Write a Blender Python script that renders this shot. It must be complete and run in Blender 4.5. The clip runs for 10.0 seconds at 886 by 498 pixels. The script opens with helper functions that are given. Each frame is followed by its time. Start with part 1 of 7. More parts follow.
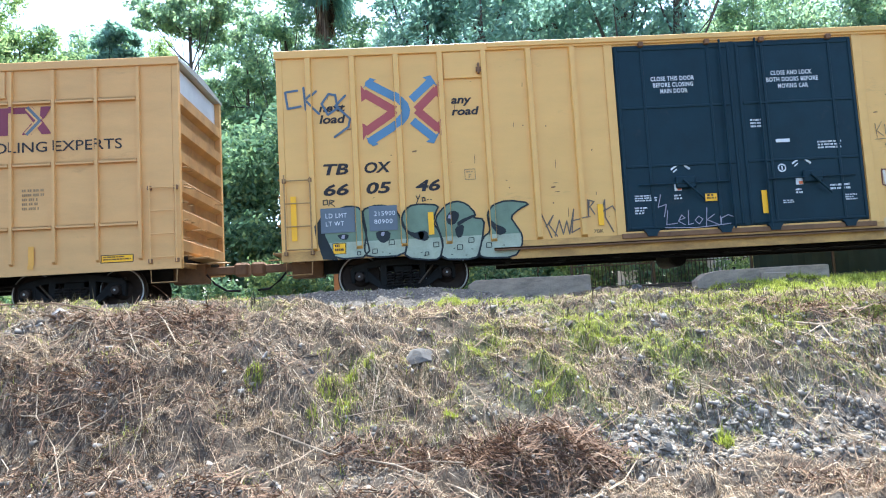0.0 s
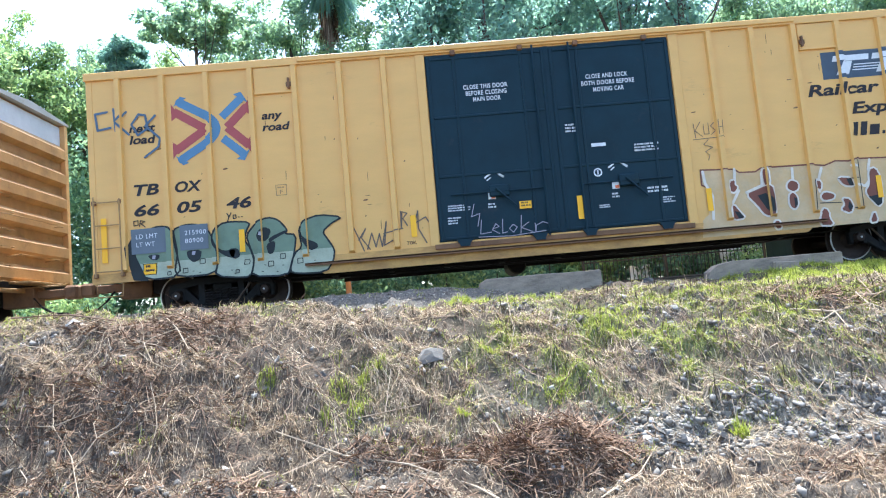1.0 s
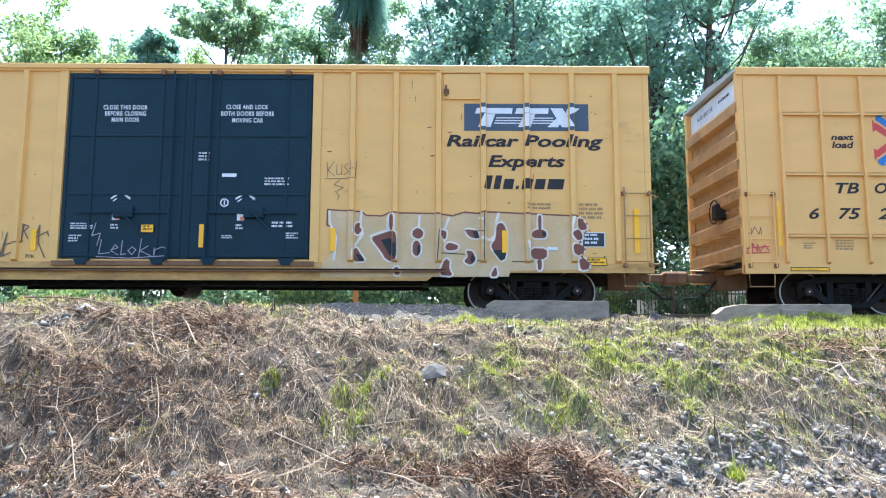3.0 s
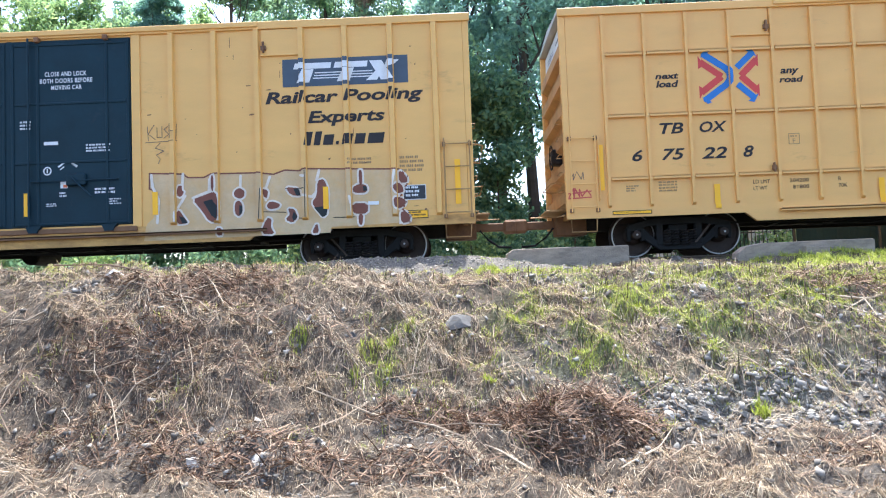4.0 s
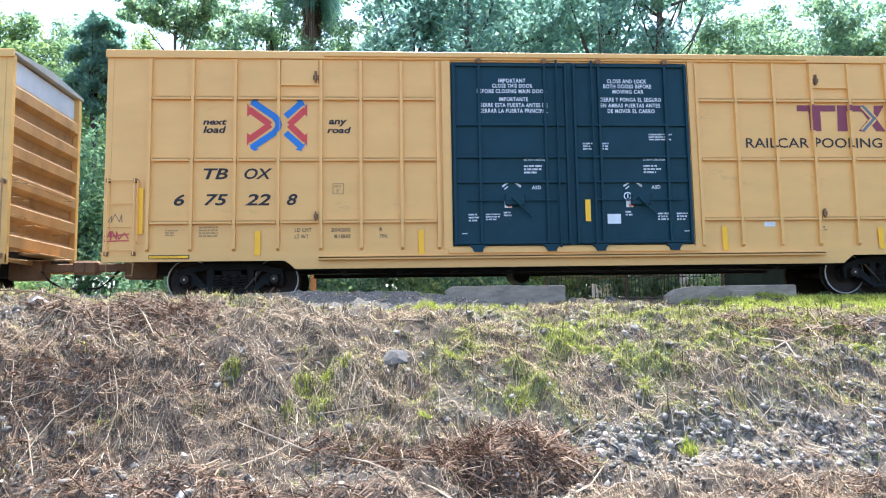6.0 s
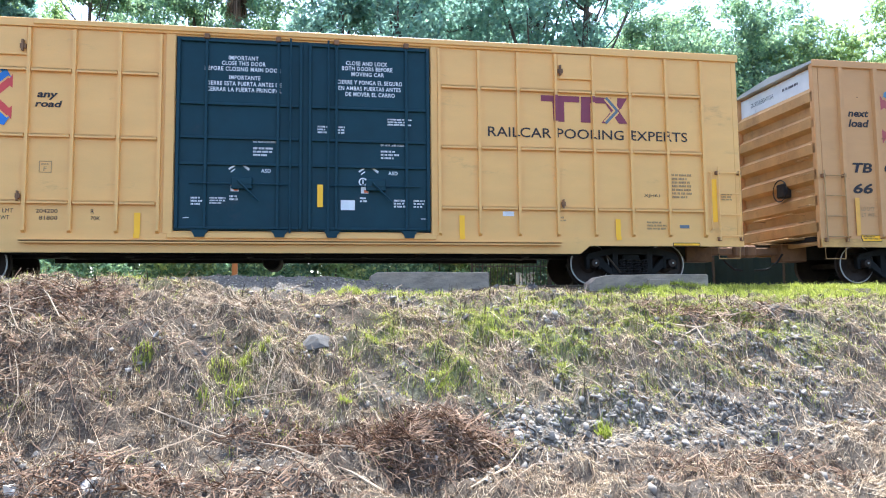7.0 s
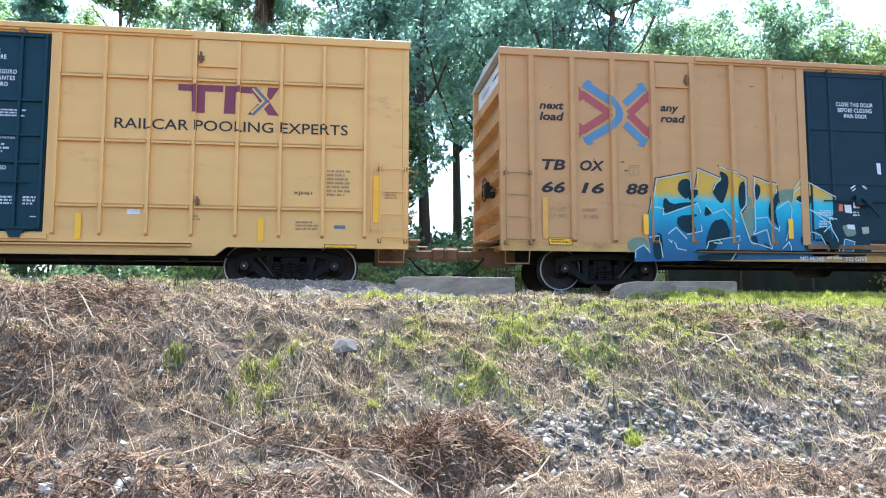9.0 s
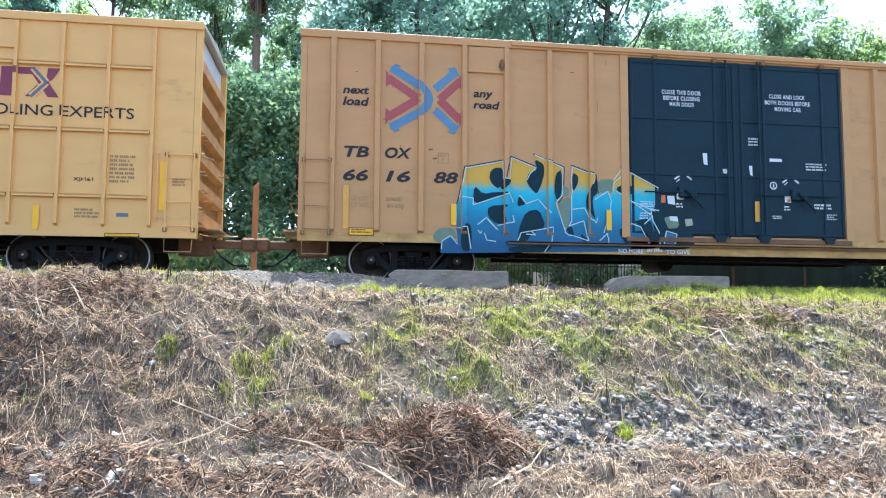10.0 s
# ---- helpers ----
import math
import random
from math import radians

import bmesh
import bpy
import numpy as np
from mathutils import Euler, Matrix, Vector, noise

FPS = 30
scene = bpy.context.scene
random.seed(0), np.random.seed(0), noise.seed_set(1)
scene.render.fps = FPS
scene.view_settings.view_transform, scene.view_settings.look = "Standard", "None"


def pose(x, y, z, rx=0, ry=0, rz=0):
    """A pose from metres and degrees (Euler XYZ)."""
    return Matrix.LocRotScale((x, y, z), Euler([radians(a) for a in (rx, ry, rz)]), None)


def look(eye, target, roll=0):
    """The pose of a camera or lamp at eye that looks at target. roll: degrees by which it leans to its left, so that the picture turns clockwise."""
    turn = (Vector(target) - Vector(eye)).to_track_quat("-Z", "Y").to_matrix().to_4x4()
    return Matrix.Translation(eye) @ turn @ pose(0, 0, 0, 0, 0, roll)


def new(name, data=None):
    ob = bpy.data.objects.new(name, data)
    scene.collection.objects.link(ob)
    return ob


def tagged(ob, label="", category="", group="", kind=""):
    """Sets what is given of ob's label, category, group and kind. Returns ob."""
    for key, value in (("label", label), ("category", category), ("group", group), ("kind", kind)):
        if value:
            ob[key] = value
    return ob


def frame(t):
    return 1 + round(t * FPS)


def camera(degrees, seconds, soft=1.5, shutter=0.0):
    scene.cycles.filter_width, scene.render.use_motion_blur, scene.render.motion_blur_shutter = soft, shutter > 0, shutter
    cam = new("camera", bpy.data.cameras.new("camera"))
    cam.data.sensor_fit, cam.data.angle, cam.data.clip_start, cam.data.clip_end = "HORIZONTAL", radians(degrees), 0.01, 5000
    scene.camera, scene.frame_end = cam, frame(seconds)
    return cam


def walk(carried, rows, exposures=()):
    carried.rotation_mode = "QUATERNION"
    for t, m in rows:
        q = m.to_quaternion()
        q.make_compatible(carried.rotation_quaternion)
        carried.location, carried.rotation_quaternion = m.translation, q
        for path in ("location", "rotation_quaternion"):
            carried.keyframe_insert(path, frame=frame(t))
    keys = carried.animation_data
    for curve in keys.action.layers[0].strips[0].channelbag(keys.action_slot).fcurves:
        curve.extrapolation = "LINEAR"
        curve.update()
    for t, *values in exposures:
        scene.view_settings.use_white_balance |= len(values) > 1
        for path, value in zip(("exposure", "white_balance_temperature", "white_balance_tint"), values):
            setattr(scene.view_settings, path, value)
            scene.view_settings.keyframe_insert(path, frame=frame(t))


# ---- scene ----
# The camera: held by hand on the low verge beside the track; rail top is z = 0.
cam = camera(63.1, 10.0, soft=1.1)
PATH = [
    (0, (0.019, 0.068, -0.422), (0.357, 10.020, 0.494), -3.20),
    (0.2, (0.061, 0.112, -0.479), (0.001, 10.090, 0.185), -5.16),
    (0.5, (0.064, 0.042, -0.457), (0.005, 10.015, 0.271), -5.06),
    (0.7, (0.045, 0.080, -0.488), (-0.082, 10.044, 0.355), -5.95),
    (1, (0.058, 0.068, -0.452), (0.233, 10.021, 0.497), -5.01),
    (1.2, (0.053, 0.072, -0.462), (0.209, 10.036, 0.366), -5.33),
    (1.5, (0.049, 0.047, -0.456), (0.579, 10.002, 0.322), -4.55),
    (1.7, (0.045, 0.077, -0.480), (0.539, 10.033, 0.323), -4.37),
    (2, (0.065, 0.044, -0.500), (0.737, 9.956, 0.643), -2.76),
    (2.2, (0.057, 0.076, -0.429), (0.604, 10.008, 0.598), -2.49),
    (2.5, (0.071, 0.015, -0.455), (0.384, 9.943, 0.696), -1.48),
    (2.7, (-0.000, 0.012, -0.463), (0.337, 9.936, 0.727), -0.16),
    (3.8, (0.039, -0.060, -0.410), (-0.684, 9.859, 0.630), -0.83),
    (4, (-0.041, -0.042, -0.442), (-0.208, 9.944, 0.071), -2.16),
    (4.2, (0.029, -0.055, -0.478), (-0.196, 9.913, 0.294), 0.63),
    (4.4, (-0.059, -0.039, -0.473), (0.563, 9.919, 0.204), -0.50),
    (4.5, (0.028, -0.043, -0.581), (0.313, 9.912, 0.324), -1.45),
    (4.6, (0.019, -0.057, -0.576), (-0.177, 9.844, 0.813), -1.70),
    (4.8, (-0.051, -0.033, -0.476), (0.391, 9.879, 0.773), -1.38),
    (5, (-0.057, -0.071, -0.441), (0.634, 9.854, 0.565), -0.95),
    (6.3, (-0.028, -0.077, -0.478), (0.638, 9.850, 0.523), -0.92),
    (6.5, (-0.033, -0.081, -0.487), (0.769, 9.834, 0.540), -1.03),
    (6.8, (-0.060, 0.005, -0.475), (1.462, 9.843, 0.469), -0.83),
    (7, (0.012, -0.043, -0.500), (1.678, 9.782, 0.328), -0.58),
    (7.2, (-0.018, -0.032, -0.463), (1.613, 9.794, 0.425), -0.04),
    (7.5, (-0.022, -0.040, -0.477), (1.430, 9.818, 0.363), 0.94),
    (7.8, (-0.024, -0.011, -0.503), (1.364, 9.839, 0.526), -0.57),
    (8, (-0.026, -0.038, -0.488), (1.399, 9.814, 0.465), -0.49),
    (8.3, (-0.019, 0.013, -0.498), (1.385, 9.866, 0.470), -0.72),
    (8.5, (-0.019, 0.006, -0.481), (1.426, 9.853, 0.499), -1.02),
    (8.8, (-0.005, -0.005, -0.490), (1.155, 9.905, 0.178), -0.24),
    (9, (-0.057, -0.030, -0.496), (1.309, 9.836, 0.397), -0.00),
    (9.3, (-0.026, -0.007, -0.496), (1.381, 9.837, 0.560), -0.26),
    (9.5, (-0.042, -0.035, -0.486), (1.359, 9.812, 0.552), 0.09),
    (9.8, (-0.043, -0.016, -0.503), (1.402, 9.843, 0.350), -0.03),
    (10, (-0.062, -0.017, -0.505), (1.396, 9.843, 0.303), 0.32),
]
walk(cam, [(t, look(eye, target, roll)) for t, eye, target, roll in PATH], exposures=[(0.0, 1.89, 5620, 6), (1.5, 1.98, 5560, 6), (2.7, 1.99, 5560, 6), (4.0, 1.90, 5700, 9), (5.2, 1.94, 5640, 8), (6.5, 1.95, 5620, 9), (8.0, 1.91, 5640, 8), (10.0, 1.96, 5600, 8)])

# Daylight: a high sun behind the train, so its near side stands in open shade.
SUN_ELEV = 66.0
world = bpy.data.worlds.new("sky")
scene.world = world
world.use_nodes = True
wn = world.node_tree.nodes
sky = wn.new("ShaderNodeTexSky")
sky.sky_type = "NISHITA"
sky.sun_disc = False
sky.sun_elevation, sky.sun_rotation = radians(SUN_ELEV), 0.0
sky.air_density, sky.dust_density, sky.ozone_density = 1.0, 3.0, 1.0
wn["Background"].inputs["Strength"].default_value = 0.15
world.node_tree.links.new(sky.outputs[0], wn["Background"].inputs["Color"])
sun = new("sun", bpy.data.lights.new("sun", "SUN"))
sun.data.energy, sun.data.angle, sun.data.color = 3.85, radians(0.6), (1.0, 0.95, 0.86)
sun.matrix_world = look((2.0, 40 * math.cos(radians(SUN_ELEV)), 40 * math.sin(radians(SUN_ELEV))), (0, 0, 0))


# ---- materials ----
def shader(name):
    m = bpy.data.materials.new(name)
    m.use_nodes = True
    nt = m.node_tree
    return m, nt, nt.nodes["Principled BSDF"]


def node(nt, kind, **values):
    n = nt.nodes.new(kind)
    for key, value in values.items():
        n.inputs[key].default_value = value
    return n


def ramp(nt, source, stops):
    r = nt.nodes.new("ShaderNodeValToRGB")
    while len(r.color_ramp.elements) < len(stops):
        r.color_ramp.elements.new(0.5)
    for e, (at, col) in zip(r.color_ramp.elements, stops):
        e.position, e.color = at, (*col, 1)
    nt.links.new(source, r.inputs[0])
    return r.outputs[0]


def mixed(nt, fac, a, b, blend="MIX"):
    m = nt.nodes.new("ShaderNodeMix")
    m.data_type, m.blend_type = "RGBA", blend
    for slot, value in ((0, fac), (6, a), (7, b)):
        if hasattr(value, "is_linked"):
            nt.links.new(value, m.inputs[slot])
        elif slot == 0:
            m.inputs[slot].default_value = value
        else:
            m.inputs[slot].default_value = (*value, 1)
    return m.outputs[2]


def noise_of(nt, scale, detail=5.0, stretch=(1, 1, 1), rough=0.6):
    co = nt.nodes.new("ShaderNodeTexCoord")
    mp = nt.nodes.new("ShaderNodeMapping")
    mp.inputs["Scale"].default_value = stretch
    nt.links.new(co.outputs["Object"], mp.inputs[0])
    n = node(nt, "ShaderNodeTexNoise", Scale=scale, Detail=detail, Roughness=rough)
    nt.links.new(mp.outputs[0], n.inputs["Vector"])
    return n.outputs["Fac"]


def bumped(nt, bsdf, height, strength, distance):
    b = node(nt, "ShaderNodeBump", Strength=strength, Distance=distance)
    nt.links.new(height, b.inputs["Height"])
    nt.links.new(b.outputs[0], bsdf.inputs["Normal"])


def surface(name, col, rough=0.6, metal=0.0, spread=0.25, scale=3.0, fine=60.0, bump=0.2, dist=0.004, dirt=None, dirt_amount=0.5,
            streak=(1, 1, 1)):
    """A painted, cast or mineral surface: two scales of tone, fine relief, and dirt in patches of its own."""
    m, nt, bsdf = shader(name)
    big, small = noise_of(nt, scale, 6.0, streak), noise_of(nt, fine, 3.0)
    lo = tuple(c * (1 - spread) for c in col)
    hi = tuple(min(1.0, c * (1 + spread)) for c in col)
    base = ramp(nt, big, [(0.3, lo), (0.7, hi)])
    base = mixed(nt, 0.25, base, ramp(nt, small, [(0.3, lo), (0.7, hi)]))
    if dirt:
        spots = ramp(nt, noise_of(nt, scale * 0.7, 9.0, streak, 0.75), [(0.62 - 0.15 * dirt_amount, (0, 0, 0)), (0.80, (1, 1, 1))])
        base = mixed(nt, spots, base, dirt)
    nt.links.new(base, bsdf.inputs["Base Color"])
    bsdf.inputs["Roughness"].default_value, bsdf.inputs["Metallic"].default_value = rough, metal
    if bump:
        bumped(nt, bsdf, small, bump, dist)
    return m


def varied(name, stops, rough=0.9, through_light=0.0, bump=0.0, source="Random Per Island"):
    """Many small pieces, each with a tone of its own between the stops."""
    m, nt, bsdf = shader(name)
    if source == "Object":
        value = nt.nodes.new("ShaderNodeObjectInfo").outputs["Random"]
    else:
        value = nt.nodes.new("ShaderNodeNewGeometry").outputs["Random Per Island"]
    col = ramp(nt, value, stops)
    nt.links.new(col, bsdf.inputs["Base Color"])
    bsdf.inputs["Roughness"].default_value = rough
    bsdf.inputs["Specular IOR Level"].default_value = 0.25
    if bump:
        bumped(nt, bsdf, noise_of(nt, 70.0), bump, 0.004)
    if through_light:
        t = nt.nodes.new("ShaderNodeBsdfTranslucent")
        nt.links.new(col, t.inputs["Color"])
        mix = node(nt, "ShaderNodeMixShader", Fac=through_light)
        nt.links.new(bsdf.outputs[0], mix.inputs[1])
        nt.links.new(t.outputs[0], mix.inputs[2])
        nt.links.new(mix.outputs[0], nt.nodes["Material Output"].inputs["Surface"])
    return m


RUST = (0.16, 0.07, 0.03)
M = {
    "yellow": surface("yellow_car_paint", (0.77, 0.44, 0.125), 0.5, 0, 0.08, 1.3, 40, 0.08, 0.003, (0.36, 0.20, 0.07), 0.15, (0.5, 1, 1.6)),
    "gold": surface("clean_golden_car_paint", (0.79, 0.434, 0.128), 0.5, 0, 0.08, 1.3, 40, 0.08, 0.003, (0.38, 0.20, 0.07), 0.15, (0.5, 1, 1.6)),
    "tan": surface("weathered_yellow_car_paint", (0.69, 0.385, 0.135), 0.6, 0, 0.12, 1.6, 40, 0.08, 0.003, (0.34, 0.18, 0.06), 0.3, (0.5, 1, 1.6)),
    "ochre": surface("dull_orange_car_paint", (0.57, 0.295, 0.11), 0.62, 0, 0.10, 1.3, 40, 0.08, 0.003, (0.26, 0.13, 0.06), 0.3, (0.5, 1, 1.6)),
    "end_paint": surface("grimy_end_paint", (0.46, 0.25, 0.085), 0.65, 0, 0.25, 2.0, 50, 0.15, 0.004, RUST, 0.5),
    "white_end": surface("white_end_paint", (0.72, 0.70, 0.66), 0.6, 0, 0.12, 2.0, 50, 0.1, 0.003, (0.40, 0.33, 0.25), 0.2),
    "navy": surface("dark_blue_door_paint", (0.007, 0.036, 0.050), 0.5, 0, 0.2, 1.5, 40, 0.1, 0.003, (0.035, 0.045, 0.055), 0.3),
    "black_blue": surface("faded_black_door_paint", (0.006, 0.025, 0.037), 0.5, 0, 0.25, 1.5, 40, 0.1, 0.003, (0.035, 0.04, 0.045), 0.3),
    "roof": surface("galvanised_roof", (0.42, 0.40, 0.36), 0.55, 0.2, 0.2, 1.0, 30, 0.1, 0.003, (0.30, 0.20, 0.12), 0.3),
    "rusty": surface("rusty_sill", (0.20, 0.10, 0.045), 0.8, 0, 0.35, 3.0, 50, 0.3, 0.004, (0.07, 0.04, 0.03), 0.5),
    "sill": surface("rust_streaked_sill_paint", (0.62, 0.35, 0.10), 0.65, 0, 0.2, 3.0, 40, 0.1, 0.003, (0.19, 0.08, 0.03), 1.15, (0.5, 1, 1.2)),
    "under": surface("grimy_underframe", (0.026, 0.022, 0.020), 0.8, 0, 0.4, 4.0, 50, 0.3, 0.005, (0.07, 0.045, 0.03), 0.3),
    "truck": surface("black_cast_steel", (0.013, 0.0125, 0.012), 0.7, 0.0, 0.35, 4.0, 60, 0.3, 0.004, (0.05, 0.035, 0.03), 0.3),
    "wheel": surface("brown_wheel_steel", (0.05, 0.035, 0.028), 0.6, 0.3, 0.3, 6.0, 60, 0.2, 0.003),
    "bright": surface("polished_tread", (0.46, 0.44, 0.41), 0.45, 0.4, 0.1, 6.0, 60, 0.05, 0.002),
    "steel_bar": surface("worn_grab_iron", (0.38, 0.22, 0.08), 0.6, 0.1, 0.3, 8.0, 60, 0.1, 0.002, RUST, 0.4),
    "rail": surface("rail_steel", (0.10, 0.07, 0.05), 0.5, 0.6, 0.3, 8.0, 60, 0.1, 0.002),
    "tie": surface("creosoted_tie", (0.06, 0.045, 0.035), 0.9, 0, 0.4, 3.0, 40, 0.4, 0.006),
    "concrete": surface("weathered_concrete", (0.30, 0.24, 0.18), 0.95, 0, 0.4, 4.0, 40, 0.9, 0.012, (0.10, 0.085, 0.07), 0.7, (0.6, 1, 2.0)),
    "ink": surface("dark_lettering", (0.035, 0.032, 0.034), 0.6, 0, 0.2, 5, 40, 0),
    "grey_ink": surface("faded_lettering", (0.32, 0.205, 0.09), 0.6, 0, 0.2, 5, 40, 0),
    "white_ink": surface("white_lettering", (0.72, 0.73, 0.74), 0.6, 0, 0.1, 5, 40, 0),
    "sign_yellow": surface("yellow_reflector", (1.0, 0.49, 0.002), 0.4, 0, 0.06, 3, 40, 0),
    "blue": surface("blue_logo_paint", (0.03, 0.17, 0.50), 0.55, 0, 0.12, 2, 40, 0),
    "faded_blue": surface("faded_blue_logo_paint", (0.11, 0.23, 0.36), 0.55, 0, 0.12, 2, 40, 0),
    "red": surface("red_logo_paint", (0.60, 0.055, 0.045), 0.55, 0, 0.12, 2, 40, 0),
    "faded_red": surface("faded_red_logo_paint", (0.40, 0.075, 0.07), 0.55, 0, 0.12, 2, 40, 0),
    "maroon": surface("maroon_logo_paint", (0.22, 0.035, 0.06), 0.55, 0, 0.12, 2, 40, 0),
    "panel_grey": surface("grey_blue_patch_paint", (0.13, 0.155, 0.18), 0.6, 0, 0.12, 2, 40, 0),
    "logo_navy": surface("slate_logo_panel", (0.06, 0.085, 0.12), 0.6, 0, 0.15, 2, 40, 0),
    # tree leaf tones are lifted, the deep one blued, to carry distant haze in colour
    "leaf_deep": varied("hazed_green_leaves", [(0.0, (0.19, 0.32, 0.275)), (0.6, (0.255, 0.41, 0.325)), (1.0, (0.35, 0.50, 0.345))], 0.75, 0.78),
    "leaf_mid": varied("mid_green_leaves", [(0.0, (0.172, 0.276, 0.196)), (0.6, (0.282, 0.414, 0.247)), (1.0, (0.425, 0.540, 0.276))], 0.7, 0.72),
    "leaf_light": varied("light_green_leaves", [(0.0, (0.165, 0.264, 0.121)), (0.6, (0.275, 0.385, 0.154)), (1.0, (0.429, 0.517, 0.209))], 0.7, 0.65),
    # darker copy of the leaf greens, with under-crown shade put into the colour
    "leaf_shaded": varied("shaded_green_leaves", [(0.0, (0.098, 0.182, 0.117)), (0.6, (0.169, 0.286, 0.163)), (1.0, (0.299, 0.416, 0.195))], 0.75, 0.55),
    "bark": surface("grey_brown_bark", (0.075, 0.06, 0.05), 0.95, 0, 0.35, 3.0, 25, 0.6, 0.02),
    "straw": varied("dry_grass", [(0.0, (0.10, 0.068, 0.042)), (0.3, (0.25, 0.18, 0.112)), (0.62, (0.57, 0.44, 0.29)), (1.0, (0.84, 0.73, 0.54))], 0.85, 0.4),
    "mulch": varied("brown_leaf_litter", [(0.0, (0.06, 0.040, 0.026)), (0.45, (0.22, 0.150, 0.098)), (0.8, (0.38, 0.275, 0.185)), (1.0, (0.48, 0.37, 0.25))], 0.9, 0.3),
    "twig": varied("dry_twig", [(0.0, (0.10, 0.055, 0.035)), (0.6, (0.22, 0.15, 0.10)), (1.0, (0.45, 0.36, 0.26))], 0.9),
    "rusty_twig": varied("red_brown_brush", [(0.0, (0.06, 0.037, 0.026)), (0.5, (0.16, 0.10, 0.065)), (0.8, (0.32, 0.195, 0.12)), (1.0, (0.50, 0.37, 0.25))], 0.9),
    "blade": varied("green_grass", [(0.0, (0.16, 0.19, 0.025)), (0.6, (0.36, 0.41, 0.05)), (1.0, (0.62, 0.62, 0.18))], 0.6, 0.5),
    "olive": varied("olive_weed_leaves", [(0.0, (0.14, 0.15, 0.035)), (0.6, (0.32, 0.34, 0.08)), (1.0, (0.54, 0.54, 0.20))], 0.7, 0.45),
    "weed": varied("dark_weed", [(0.0, (0.04, 0.035, 0.02)), (1.0, (0.10, 0.085, 0.045))], 0.9, 0.2),
    "ballast": varied("grey_crushed_stone", [(0.0, (0.15, 0.125, 0.095)), (0.6, (0.28, 0.24, 0.185)), (1.0, (0.46, 0.40, 0.32))], 0.9, 0, 0.5),
    "stones": varied("grey_ballast", [(0.0, (0.11, 0.095, 0.078)), (0.5, (0.20, 0.178, 0.15)), (0.9, (0.28, 0.255, 0.22)), (1.0, (0.46, 0.42, 0.365))], 0.9, 0, 0.5),
    "rock": surface("grey_rock", (0.115, 0.105, 0.093), 0.95, 0, 0.4, 6.0, 60, 0.6, 0.006),
    "pale_rock": surface("pale_limestone", (0.50, 0.45, 0.385), 0.95, 0, 0.35, 8.0, 60, 0.5, 0.005),
    "fence": surface("black_iron_fence", (0.03, 0.03, 0.032), 0.5, 0.4, 0.2, 5, 40, 0.1),
    "far_wall": surface("pale_rendered_wall", (0.66, 0.66, 0.64), 0.8, 0, 0.1, 1, 30, 0.2),
}


for key in ("navy", "black_blue", "ink", "truck", "under", "wheel"):  # chalky old paint with little gloss
    M[key].node_tree.nodes["Principled BSDF"].inputs["Specular IOR Level"].default_value = 0.22


# ---- mesh helpers ----
def part(name, bm, material, parent=None, label="", at=None):
    """Links a bmesh as one mesh object, under a thing or a part if one is given."""
    me = bpy.data.meshes.new(name)
    bm.to_mesh(me)
    bm.free()
    me.materials.append(material)
    return piece(name, me, parent, label, at)


def piece(name, me, parent=None, label="", at=None):
    ob = new(name, me)
    if parent:
        ob.parent = parent
    if at:
        ob.location = at
    if label:
        ob["label"] = label
    return ob


def box(bm, x0, x1, y0, y1, z0, z1):
    vs = [bm.verts.new((x, y, z)) for x in (x0, x1) for y in (y0, y1) for z in (z0, z1)]
    for f in ((0, 1, 3, 2), (4, 6, 7, 5), (0, 4, 5, 1), (2, 3, 7, 6), (0, 2, 6, 4), (1, 5, 7, 3)):
        bm.faces.new([vs[i] for i in f])
    return bm


def solid(*boxes, bevel=0.0):
    bm = bmesh.new()
    for b in boxes:
        box(bm, *b)
    if bevel:
        bmesh.ops.bevel(bm, geom=bm.edges[:], offset=bevel, segments=1, affect="EDGES", clamp_overlap=True)
    bmesh.ops.recalc_face_normals(bm, faces=bm.faces[:])
    return bm


def extruded(profile, axis, a, b):
    """A closed profile drawn out from a to b along an axis; the profile's pairs fill the other two axes in order."""
    bm = bmesh.new()

    def at(p, v):
        q = list(p)
        q.insert("xyz".index(axis), v)
        return bm.verts.new(q)

    one, two = [at(p, a) for p in profile], [at(p, b) for p in profile]
    n = len(profile)
    bm.faces.new(one), bm.faces.new(two[::-1])
    for i in range(n):
        bm.faces.new((one[i], two[i], two[(i + 1) % n], one[(i + 1) % n]))
    bmesh.ops.recalc_face_normals(bm, faces=bm.faces[:])
    return bm


def tube(bm, points, radius, sides=6, taper=None):
    """A round bar along points; taper: the radius at its far end."""
    rings = []
    points = [Vector(p) for p in points]
    for i, p in enumerate(points):
        way = (points[min(i + 1, len(points) - 1)] - points[max(i - 1, 0)]).normalized()
        side = way.orthogonal().normalized()
        up = way.cross(side)
        r = radius if taper is None else radius + (taper - radius) * i / max(1, len(points) - 1)
        rings.append([bm.verts.new(p + r * (math.cos(2 * math.pi * k / sides) * side + math.sin(2 * math.pi * k / sides) * up)) for k in range(sides)])
    for a, b in zip(rings, rings[1:]):
        # line the rings up so that bars do not twist
        k0 = min(range(sides), key=lambda k: (a[0].co - b[k].co).length)
        for k in range(sides):
            bm.faces.new((a[k], a[(k + 1) % sides], b[(k + 1 + k0) % sides], b[(k + k0) % sides]))
    bm.faces.new(rings[0][::-1]), bm.faces.new(rings[-1])
    return bm


